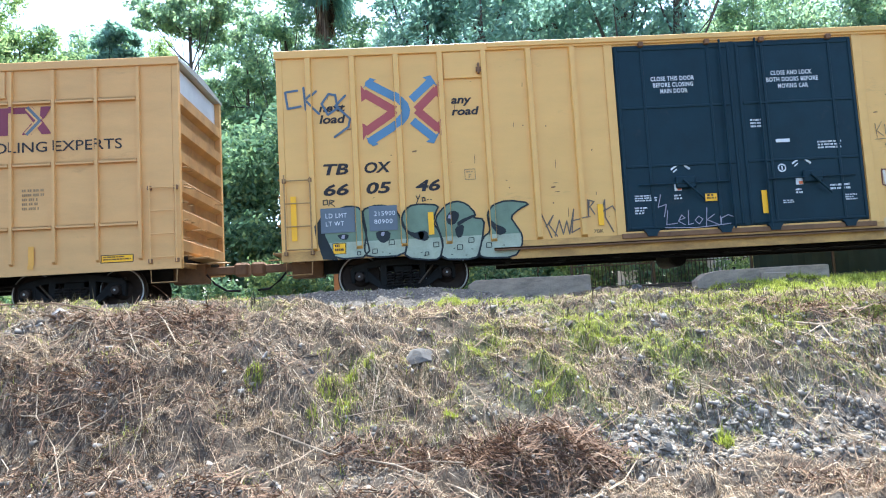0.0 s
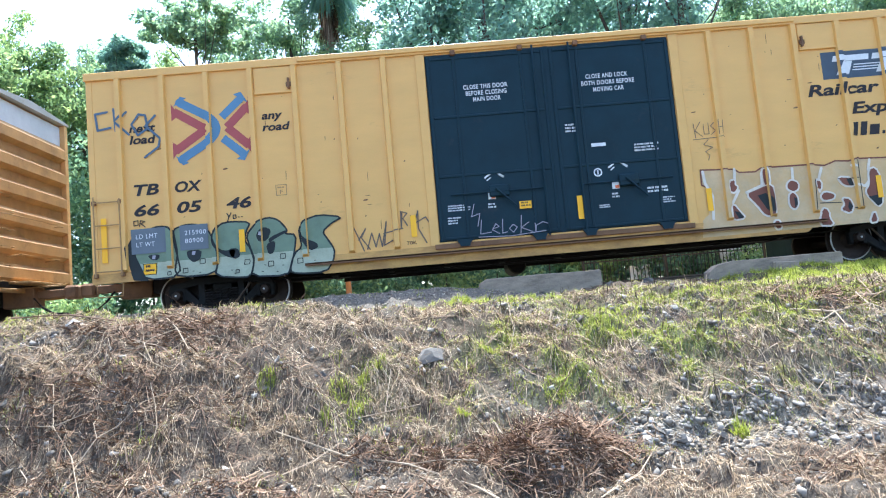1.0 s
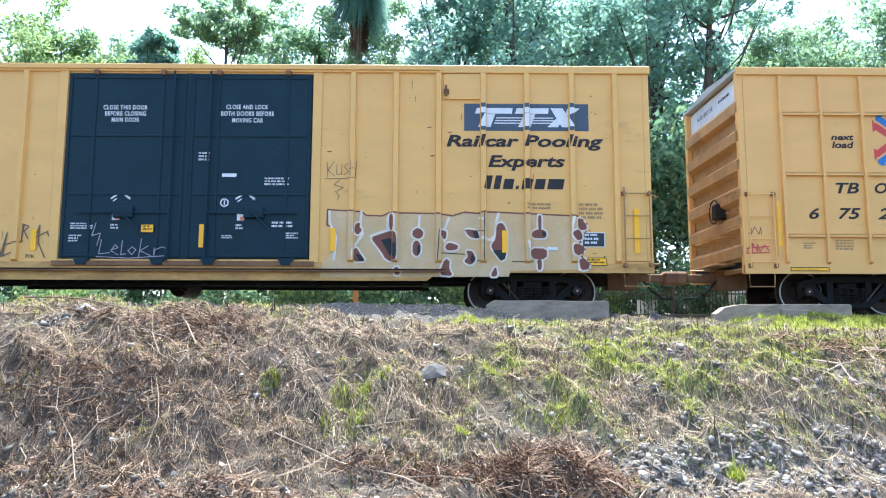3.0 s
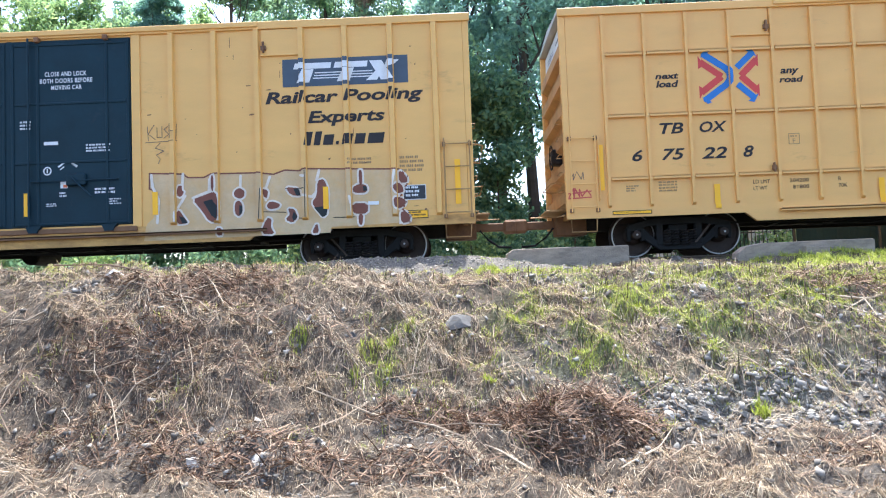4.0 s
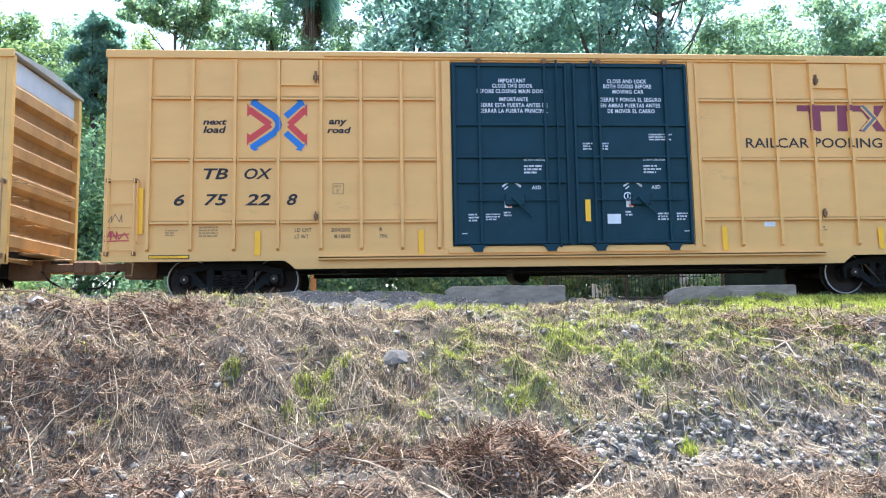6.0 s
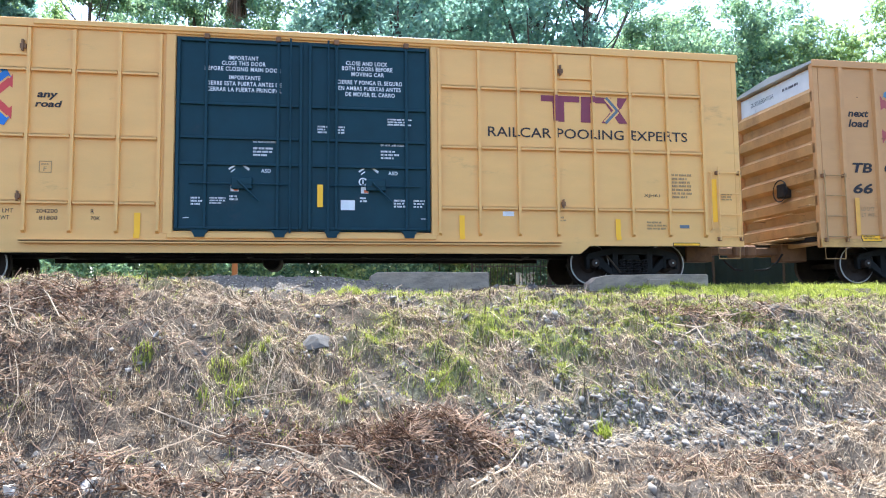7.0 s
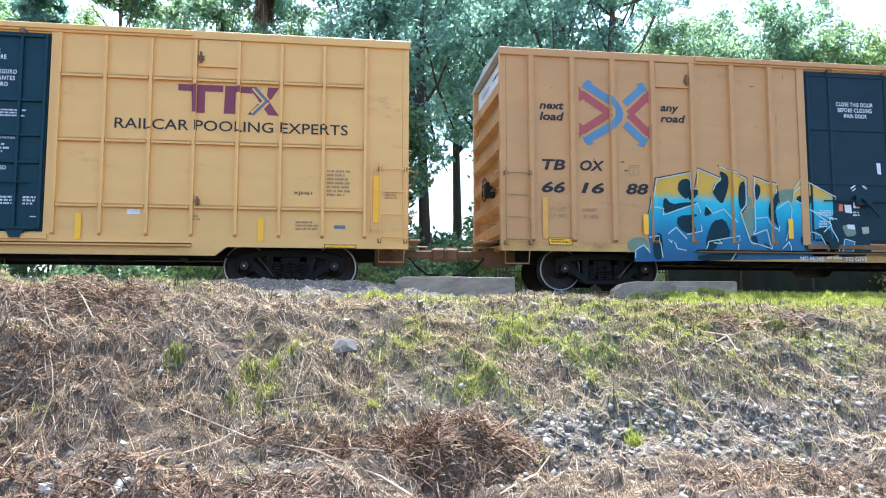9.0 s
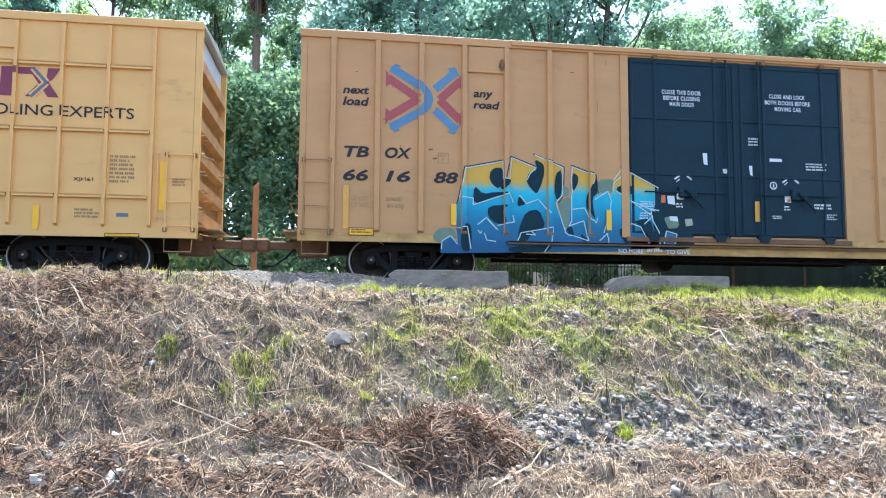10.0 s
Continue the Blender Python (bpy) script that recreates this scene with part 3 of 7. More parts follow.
        rod = bar([(u + (w - 0.26 if n == 0 else 0.42), -0.10, 1.00), (u + (w - 0.26 if n == 0 else 0.42), -0.10, 4.90)], 0.022)
        part("lock_rod", rod, door_paint, door)
        gear = u + 1.25 + 0.1 * n
        part("lock_gear", joined(solid((gear - 0.18, gear + 0.22, -0.10, -0.02, 1.86, 2.10), bevel=0.02), bar([(gear - 0.05, -0.13, 2.02), (gear + 0.35, -0.13, 1.62)], 0.022), bar([(gear - 0.95, -0.09, 1.96), (gear + 0.9, -0.09, 1.96)], 0.016)), door_paint, door)
        for x in (0.50, w - 0.45):
            foot = extruded([(u + x - 0.17, 1.06), (u + x + 0.17, 1.06), (u + x + 0.10, 0.97), (u + x + 0.09, 0.92), (u + x - 0.09, 0.92), (u + x - 0.12, 0.99)], "y", -0.11, -0.02)
            part("roller_hanger", foot, door_paint, door)
        for x in (0.58, w - 0.50):
            part("top_guide", solid((u + x - 0.05, u + x + 0.05, -0.10, 0.0, 4.83, 4.93), bevel=0.01), M["rusty"], door)
    # ends
    for x, s in ((0.13, -1), (LENGTH - 0.13, 1)):
        end = piece("end_wall", shared("end_wall_%d" % s, spread_extrude(corrugated_end, s), M["end_paint"]), car, "grimy corrugated steel end", (x, 0, 0))
        part("top_panel", solid((0.005, 0.012, 0.12, WIDTH - 0.12, 4.42, 4.95)) if s > 0 else solid((-0.012, -0.005, 0.12, WIDTH - 0.12, 4.42, 4.95)), M["white_end"], end, "white painted top panel")
        for y in (0.0, WIDTH - 0.14):
            part("corner_post", solid((min(x, x + s * 0.13), max(x, x + s * 0.13), y, y + 0.14, 0.79, 5.0), bevel=0.01), paint, car)
        for k in range(6):
            z = 1.05 + 0.36 * k
            part("end_rung", bar([(0.0 + s * 0.06, 0.22, z), (0.0 + s * 0.20, 0.22, z), (0.0 + s * 0.20, 0.66, z), (0.0 + s * 0.06, 0.66, z)], 0.011), M["steel_bar"], end)
        part("brake_platform", joined(solid((min(0.0 + s * 0.02, 0.0 + s * 0.45), max(0.0 + s * 0.02, 0.0 + s * 0.45), 0.7, 2.2, 1.02, 1.06), bevel=0.006), bar([(0.0, 0.7, 1.6), (0.0 + s * 0.32, 0.7, 1.62), (0.0 + s * 0.32, 2.2, 1.62), (0.0, 2.2, 1.6)], 0.014)), M["steel_bar"], end)
        if s > 0:
            part("end_rail", bar([(0.0, 0.25, 2.48), (0.0 + 0.34, 0.28, 2.40), (0.0 + 0.34, 2.4, 2.40), (0.0, 2.4, 2.44)], 0.015), M["steel_bar"], end)
        else:
            part("brake_wheel", joined(bar([(0.0 - 0.22 + 0.0 * a, 1.25 + 0.26 * math.cos(a), 2.25 + 0.26 * math.sin(a)) for a in np.linspace(0, 2 * math.pi, 15)], 0.016), solid((0.0 - 0.22, 0.0 + 0.02, 1.12, 1.40, 2.08, 2.42), bevel=0.03)), M["under"], end, "dark hand brake wheel and housing")
        # coupler gear and draft sill
        part("draft_sill", solid((min(x - s * 0.5, x + s * 0.18), max(x - s * 0.5, x + s * 0.18), WIDTH / 2 - 0.22, WIDTH / 2 + 0.22, 0.55, 0.98), bevel=0.02), M["rusty"], car)
        knuckle = joined(solid((min(x + s * 0.1, x + s * 0.80), max(x + s * 0.1, x + s * 0.80), WIDTH / 2 - 0.08, WIDTH / 2 + 0.08, 0.72, 0.90), bevel=0.02), solid((min(x + s * 0.78, x + s * 1.08), max(x + s * 0.78, x + s * 1.08), WIDTH / 2 - 0.17, WIDTH / 2 + 0.17 + 0.04 * s, 0.66, 0.96), bevel=0.05))
        part("coupler", knuckle, M["rusty"], car, "rusty knuckle coupler")
        part("cut_lever", bar([(x + s * 0.16, 0.1, 0.88), (x + s * 0.22, 0.6, 0.90), (x + s * 0.3, 1.3, 0.96), (x + s * 0.7, 1.5, 0.98)], 0.013), M["steel_bar"], car)
        hose = [(x + s * 0.25, WIDTH / 2 - 0.35, 0.72), (x + s * 0.42, WIDTH / 2 - 0.37, 0.52), (x + s * 0.65, WIDTH / 2 - 0.33, 0.36), (x + s * 0.92, WIDTH / 2 - 0.22, 0.34)]
        part("air_hose", tube(bmesh.new(), hose, 0.025, 7), M["truck"], car)
        # stirrup step and side ladder
        e = 0.08 if s < 0 else LENGTH - 0.60
        part("stirrup", bar([(e, -0.01, 0.83), (e + 0.01, -0.01, 0.53), (e + 0.50, -0.01, 0.53), (e + 0.52, -0.01, 0.83)], 0.015), M["steel_bar"], car)
        lad = part("side_ladder", joined(bar([(e + 0.02, -0.085, 0.92), (e + 0.02, -0.085, 2.52)], 0.016), bar([(e + 0.53, -0.085, 0.92), (e + 0.53, -0.085, 2.46)], 0.016)), M["steel_bar"] if kind == "A" else paint, car)
        for k in range(4):
            part("rung", bar([(e + 0.02, -0.085, 1.02 + 0.46 * k), (e + 0.53, -0.085, 1.02 + 0.46 * k)], 0.012), M["steel_bar"] if kind == "A" else paint, lad)
        for z in (0.95, 2.40):
            for d in (0.0, 0.52):
                piece("bracket", shared("bracket", lambda: solid((-0.02, 0.05, -0.09, 0.0, -0.04, 0.04), bevel=0.006), M["rusty"]), lad, at=(e + d, 0, z))
        if kind != "A":
            hr = 0.72 if s < 0 else LENGTH - 0.70
            part("hand_rail", bar([(hr - 0.05, 0.0, 1.15), (hr - 0.05, -0.07, 1.17), (hr - 0.05, -0.07, 2.40), (hr - 0.05, 0.0, 2.42)], 0.014), paint, car)
    # underframe
    part("centre_sill", solid((0.6, LENGTH - 0.6, WIDTH / 2 - 0.18, WIDTH / 2 + 0.18, 0.62, 0.96)), M["under"], car)
    for k in range(9):
        piece("cross_bearer", shared("cross_bearer", lambda: extruded([(0.06, 0.72), (WIDTH / 2 - 0.2, 0.60), (WIDTH / 2 + 0.2, 0.60), (WIDTH - 0.06, 0.72), (WIDTH - 0.06, 0.96), (0.06, 0.96)], "x", -0.06, 0.06), M["under"]), car, at=(4.6 + 1.2 * k, 0, 0))
    part("air_reservoir", disc_profile(bmesh.new(), [(0, 0.05), (0.03, 0.18), (0.10, 0.21), (1.0, 0.21), (1.07, 0.18), (1.1, 0.05)], (8.6, 1.9, 0.60), 18), M["under"], car)
    part("brake_pipe", joined(bar([(1.2, 0.75, 0.70), (6.0, 0.72, 0.62), (13.0, 0.72, 0.62), (17.4, 0.75, 0.70)], 0.025), bar([(5.0, 0.55, 0.55), (13.4, 0.55, 0.52)], 0.018)), M["under"], car)
    wheels = build_truck(car, 2.36, 1) + build_truck(car, LENGTH - 2.36, -1)
    return car, wheels


CARS = [
    build_car("C", M["tan"], M["black_blue"], "faded yellow steel boxcar with maroon lettering", -21.04),
    build_car("A", M["yellow"], M["black_blue"], "yellow steel boxcar with dark doors and green graffiti", -0.30),
    build_car("B", M["gold"], M["navy"], "clean yellow steel boxcar with dark blue doors", 20.305),
    build_car("A", M["ochre"], M["black_blue"], "dull orange steel boxcar with blue graffiti", 40.985),
]
HOME = [-21.04, -0.30, 20.305, 40.985]
# ---- paint on the cars: lettering, logos, reflectors and graffiti ----
M.update({
    "g_green": surface("sage_spray_paint", (0.17, 0.235, 0.155), 0.6, 0, 0.2, 3, 40, 0),
    "g_white": surface("white_spray_paint", (0.74, 0.66, 0.56), 0.6, 0, 0.2, 3, 40, 0),
    "g_mint": surface("pale_mint_spray_paint", (0.40, 0.43, 0.31), 0.6, 0, 0.25, 3, 40, 0),
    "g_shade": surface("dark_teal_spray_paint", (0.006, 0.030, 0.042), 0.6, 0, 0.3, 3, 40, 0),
    "g_line": surface("pale_blue_line_paint", (0.50, 0.62, 0.60), 0.6, 0, 0.15, 3, 40, 0),
    "g_dark": surface("black_spray_paint", (0.028, 0.034, 0.036), 0.6, 0, 0.2, 3, 40, 0),
    "g_silver": surface("silver_spray_paint", (0.60, 0.43, 0.235), 0.6, 0, 0.18, 2.2, 40, 0, 0, (0.64, 0.37, 0.12), 1.2),
    "g_maroon": surface("brown_red_spray_paint", (0.19, 0.06, 0.035), 0.6, 0, 0.25, 3, 40, 0),
    "g_tag_blue": surface("slate_tag_paint", (0.09, 0.14, 0.20), 0.6, 0, 0.2, 3, 40, 0),
    "g_tag_grey": surface("thin_grey_tag_paint", (0.13, 0.10, 0.075), 0.6, 0, 0.25, 3, 40, 0),
    "g_pink": surface("red_tag_paint", (0.55, 0.09, 0.07), 0.6, 0, 0.2, 3, 40, 0),
    "g_lilac": surface("pale_tag_paint", (0.34, 0.31, 0.36), 0.6, 0, 0.2, 3, 40, 0),
    "old_strip": surface("faded_reflector", (0.76, 0.37, 0.05), 0.5, 0, 0.12, 3, 40, 0),
    "plate_dark": surface("dark_plate", (0.02, 0.022, 0.03), 0.5, 0, 0.2, 3, 40, 0),
    "orange": surface("orange_sticker", (0.70, 0.16, 0.05), 0.5, 0, 0.1, 3, 40, 0),
})
for key in ("g_shade", "g_dark"):
    M[key].node_tree.nodes["Principled BSDF"].inputs["Specular IOR Level"].default_value = 0.22
FONT = bpy.data.curves.new("lettering", "FONT")


def text_bm(words, u0, z0, w, h, slant=0.0, weight=0.0):
    """Words as flat faces in the plane y = 0, fitted into a box."""
    FONT.body, FONT.shear, FONT.offset, FONT.size, FONT.resolution_u = words, slant, weight, 1.0, 3
    ob = bpy.data.objects.new("lettering", FONT)
    me = ob.to_mesh()
    bm = bmesh.new()
    bm.from_mesh(me)
    ob.to_mesh_clear()
    bpy.data.objects.remove(ob)
    xs, ys = [v.co.x for v in bm.verts], [v.co.y for v in bm.verts]
    ax, bx, ay, by = min(xs), max(xs), min(ys), max(ys)
    for v in bm.verts:
        v.co = (u0 + (v.co.x - ax) / (bx - ax) * w, 0.0, z0 + (v.co.y - ay) / (by - ay) * h)
    return bm


def poly_bm(*loops):
    bm = bmesh.new()
    for n, pts in enumerate(loops):
        bm.faces.new([bm.verts.new((u, -0.0002 * (n % 12), z)) for u, z in pts])
    return bm


def rect(u0, u1, z0, z1):
    return [(u0, z0), (u1, z0), (u1, z1), (u0, z1)]


def rows_bm(u0, u1, z0, z1, n, seed=1):
    """Lines of writing too small to read, as short bars in words."""
    rnd = random.Random(seed)
    loops, step = [], (z1 - z0) / n
    tall = min(0.6 * step, 0.085)
    for k in range(n):
        u, last, top = u0, u1 - (0.25 * (u1 - u0) if rnd.random() < 0.4 else 0.0), z1 - step * k
        while u < last - 0.01:
            for c in range(rnd.choice((2, 3, 4, 5))):
                v = u + tall * rnd.uniform(0.42, 0.62)
                if v < last:
                    loops.append(rect(u, v, top - tall * rnd.uniform(0.9, 1.0), top))
                u = v + 0.18 * tall
            u += 0.5 * tall
    return poly_bm(*loops)


def stroke_bm(lines, width, round_ends=True):
    """Brush strokes along lines of points; each piece lies a hair over the last."""
    bm, lift = bmesh.new(), 0
    for pts in lines:
        pts = [Vector((u, 0, z)) for u, z in pts]
        for a, b in zip(pts, pts[1:]):
            side = Vector((-(b - a).z, 0, (b - a).x)).normalized() * width / 2
            up = Vector((0, -0.0003 * lift, 0))
            bm.faces.new([bm.verts.new(q + up) for q in (a - side, b - side, b + side, a + side)])
            lift += 1
        if round_ends:
            for p in pts:
                bm.faces.new([bm.verts.new((p.x + width / 2 * math.cos(0.6283 * k), -0.0003 * lift, p.z + width / 2 * math.sin(0.6283 * k))) for k in range(10)])
                lift += 1
    return bm


def cut(bm, lo, hi, axis):
    """Keeps what lies between lo and hi along an axis."""
    d = Vector((1, 0, 0)) if axis == "x" else Vector((0, 0, 1))
    for at, sign in ((lo, -1), (hi, 1)):
        bmesh.ops.bisect_plane(bm, geom=bm.verts[:] + bm.edges[:] + bm.faces[:], plane_co=d * at, plane_no=d * sign, clear_outer=True)
    return bm


def paint_on(name, bm, material, car, kind="", layer=1, label="", base=0.0):
    """Lays flat shapes on a car's side, and over the posts that stand out of it. kind '': on a flat place at depth base."""
    spots = rib_spots(kind) if kind else []
    lift, out = 0.004 * layer, [bm]
    us = [v.co.x for v in bm.verts]
    if not us:
        return None
    half, depth = (0.048, 0.08) if kind == "A" else (0.03, 0.07)
    low = min(v.co.z for v in bm.verts)
    for u in spots:
        if min(us) < u + half and max(us) > u - half:
            c = cut(bm.copy(), u - half, u + half, "x")
            if low < 1.04:
                cut(c, 1.04, 9.0, "z")
            for v in c.verts:
                v.co.y -= depth
            out.append(c)
    if kind and low < 0.98:  # what runs down over the side sill, which stands proud of the wall
        c = cut(bm.copy(), 0.0, 0.98, "z")
        for v in c.verts:
            v.co.y -= 0.03
        cut(bm, 0.98, 9.0, "z")
        out.append(c)
    whole = joined(*out)
    for v in whole.verts:
        v.co.y -= lift + base
    for f in whole.faces:
        if f.normal.y > 0:
            f.normal_flip()
    ob = part(name, whole, material, car, label)
    if name == "small_print":
        ob["kind"] = "stuff"
    return ob


def words(car, kind, text, u0, z0, w, h, ink="ink", slant=0.0, weight=0.0, base=0.0):
    FONT.space_character = 1.13 if ink == "white_ink" else 1.0
    return paint_on("lettering", text_bm(text, u0, z0, w, h, slant, weight), M[ink], car, kind, 2, "", base)


def crossed_arrows(car, kind, u0, z0, w, h, blue, red, apex=0.565):
    def at(x, z):
        return (u0 + x * w, z0 + z * h)
    ww = 0.108 * h
    for s in (1, -1):
        y = lambda v: 0.5 + s * (v - 0.5)
        reds = [[at(0.03, y(0.80)), at(apex - 0.14, y(0.5))]], [[at(0.97, y(0.80)), at(0.70, y(0.5))]]
        for k in reds:
            paint_on("logo_band", cut(stroke_bm(k, ww * 1.15, False), u0, u0 + w, "x"), M[red], car, kind, 1.2 if s > 0 else 1.4)
        paint_on("logo_band", stroke_bm([[at(0.11, y(0.93)), at(apex - 0.17, y(0.735)), at(apex - 0.08, y(0.665)), at(apex - 0.02, y(0.585)), at(apex, y(0.5))]], ww * 1.15), M[blue], car, kind, 2 if s > 0 else 2.6)
        paint_on("logo_band", stroke_bm([[at(0.64, y(0.66)), at(0.90, y(0.93))]], ww * 1.1, False), M[blue], car, kind, 2.2 if s > 0 else 2.8)
        heads = [[at(0.03, y(0.87)), at(0.12, y(1.02)), at(0.20, y(0.99))], [at(0.98, y(0.85)), at(0.90, y(1.02)), at(0.80, y(0.99))]]
        for head in heads:
            paint_on("logo_arrow_head", poly_bm(head), M[blue], car, kind, 3.2 if s > 0 else 3.5)
        tips = [[at(0.0, y(0.66)), at(0.0, y(0.92)), at(0.10, y(0.74))], [at(1.0, y(0.66)), at(1.0, y(0.92)), at(0.90, y(0.76))]]
        for tip in tips:
            paint_on("logo_arrow_head", poly_bm(tip), M[red], car, kind, 0.8 if s > 0 else 0.5)


def reflectors(car, kind, spots, paint="sign_yellow"):
    for u, z0, z1 in spots:
        base = 0.02 if DOOR_A < u < DOOR_B else 0.0
        paint_on("reflector", poly_bm(rect(u, u + 0.11, z0, z1)), M[paint], car, "" if base else kind, 8, "yellow reflective strip" if paint == "sign_yellow" else "faded ochre reflective strip", base)


def notice(car, kind, u0, u1, z0, z1, face="sign_yellow", ink="ink", lines=2, base=0.0):
    paint_on("notice_plate", poly_bm(rect(u0, u1, z0, z1)), M[ink], car, kind, 2, "", base)
    paint_on("notice_plate", poly_bm(rect(u0 + 0.015, u1 - 0.015, z0 + 0.015, z1 - 0.015)), M[face], car, kind, 3, "", base)
    if z1 - z0 > 0.07:
        paint_on("small_print", rows_bm(u0 + 0.05, u1 - 0.04, z0 + 0.035, z1 - 0.03, lines, 3), M[ink], car, kind, 4, "", base)


def plate_mark(car, kind, u, z, s=0.22):
    for a in (rect(u, u + s, z, z + 0.012), rect(u, u + s, z + s - 0.012, z + s), rect(u, u + 0.012, z + 0.012, z + s - 0.012), rect(u + s - 0.012, u + s, z + 0.012, z + s - 0.012)):
        paint_on("box_mark", poly_bm(a), M["grey_ink"], car, kind, 2)
    words(car, kind, "F", u + 0.08, z + 0.03, 0.055, 0.08, "grey_ink")
    paint_on("small_print", rows_bm(u + 0.04, u + s - 0.04, z + 0.13, z + 0.175, 1, 5), M["grey_ink"], car, kind, 2)


DOOR_FACE = 0.022


def door_marks(car, spanish):
    ink = lambda *a: words(car, "", *a, "white_ink", 0.0, 0.02, DOOR_FACE)
    small = lambda u0, u1, z0, z1, n, seed: paint_on("small_print", rows_bm(u0, u1, z0, z1, n, seed), M["white_ink"], car, "", 2, "", DOOR_FACE)
    block = lambda u0, u1, z0, z1, m="white_ink", layer=2: paint_on("sticker", poly_bm(rect(u0, u1, z0, z1)), M[m], car, "", layer, "", DOOR_FACE)
    if spanish:
        ink("IMPORTANT", 7.87, 4.44, 0.57, 0.085)
        ink("CLOSE THIS DOOR", 7.74, 4.33, 0.84, 0.085)
        ink("BEFORE CLOSING MAIN DOOR", 7.42, 4.215, 1.46, 0.085)
        ink("IMPORTANTE", 7.88, 4.045, 0.60, 0.085)
        ink("CIERRE ESTA PUERTA ANTES DE", 7.44, 3.92, 1.45, 0.085)
        ink("CERRAR LA PUERTA PRINCIPAL", 7.46, 3.80, 1.43, 0.085)
        ink("CLOSE AND LOCK", 10.16, 4.44, 0.84, 0.085)
        ink("BOTH DOORS BEFORE", 10.08, 4.33, 1.02, 0.085)
        ink("MOVING CAR", 10.27, 4.215, 0.66, 0.085)
        ink("CIERRE Y PONGA EL SEGURO", 9.98, 4.045, 1.32, 0.085)
        ink("EN AMBAS PUERTAS ANTES", 10.01, 3.92, 1.26, 0.085)
        ink("DE MOVER EL CARRO", 10.15, 3.80, 1.00, 0.085)
        for u in (8.36, 10.86):
            ink("DO NOT LUBE DOOR", u, 2.79, 0.47, 0.04)
            small(u, u + 0.38, 2.50, 2.70, 3, int(u * 7))
            ink("ASD", u + 0.15, 2.20, 0.19, 0.075)
        small(9.60, 9.82, 3.00, 3.17, 3, 2), small(9.95, 10.22, 3.00, 3.17, 3, 4), small(11.0, 11.5, 3.20, 3.36, 3, 6)
        small(7.20, 7.44, 1.52, 1.70, 3, 8), small(7.55, 7.85, 1.55, 1.70, 3, 9), small(11.12, 11.4, 1.52, 1.70, 3, 10), small(11.52, 11.76, 1.52, 1.70, 3, 11)
        block(10.06, 10.34, 1.48, 1.68)
        block(7.06, 7.17, 1.29, 1.305), block(11.66, 11.77, 1.31, 1.325)
        arcs, circle = (7.96, 10.48), (10.50, 2.05)
    else:
        ink("CLOSE THIS DOOR", 7.62, 4.10, 0.90, 0.095)
        ink("BEFORE CLOSING", 7.66, 3.97, 0.83, 0.095)
        ink("MAIN DOOR", 7.80, 3.84, 0.56, 0.095)
        ink("CLOSE AND LOCK", 10.12, 4.12, 0.86, 0.095)
        ink("BOTH DOORS BEFORE", 10.02, 3.98, 1.08, 0.095)
        ink("MOVING CAR", 10.25, 3.84, 0.63, 0.095)
        small(9.60, 9.84, 3.02, 3.22, 3, 2), small(10.95, 11.45, 2.52, 2.70, 3, 6)
        block(10.09, 10.38, 2.71, 2.78)
        small(7.10, 7.55, 1.62, 1.76, 3, 8), small(7.08, 7.35, 1.36, 1.52, 3, 9), small(11.12, 11.55, 1.66, 1.80, 2, 10), small(11.4, 11.66, 1.44, 1.58, 3, 11)
        small(10.12, 10.35, 1.44, 1.52, 2, 12)
        arcs, circle = (7.94, 10.44), (10.16, 2.18)
    for n, u in enumerate(arcs):
        for du, dz, s in ((0.0, 0.30, 1), (0.26, 0.30, -1)):
            paint_on("small_print", stroke_bm([[(u + du - 0.06, 2.0 + dz - 0.045 * s), (u + du + 0.07, 2.0 + dz + 0.045 * s)]], 0.035, False), M["white_ink"], car, "", 2, "", DOOR_FACE)
            paint_on("small_print", stroke_bm([[(u + du - 0.02, 1.95 + dz - 0.05 * s), (u + du + 0.06, 1.95 + dz + 0.01 * s)]], 0.022, False), M["white_ink"], car, "", 2, "", DOOR_FACE)
        block(u - 0.02, u + 0.13, 1.82, 1.98)
        block(u + 0.04, u + 0.12, 1.83, 1.89, "orange", 3)
        small(u - 0.04, u + 0.12, 1.62, 1.74, 2, 20 + n)
    ring = [(circle[0] + 0.075 * math.cos(a), circle[1] + 0.075 * math.sin(a)) for a in np.linspace(0, 6.2832, 17)]
    paint_on("round_mark", stroke_bm([ring, [(circle[0], circle[1] - 0.045), (circle[0], circle[1] + 0.045)]], 0.026, False), M["white_ink"], car, "", 3, "", DOOR_FACE)


def tag_lines(u0, u1, z0, z1, n, seed):
    """A quick scribbled tag: one wandering line."""
    rnd = random.Random(seed)
    pts = []
    for k in range(n):
        pts.append((u0 + (u1 - u0) * (k + rnd.uniform(-0.9, 0.9)) / n, z0 + (z1 - z0) * ((k % 2) * 0.7 + rnd.uniform(0, 0.3))))
    return [pts]


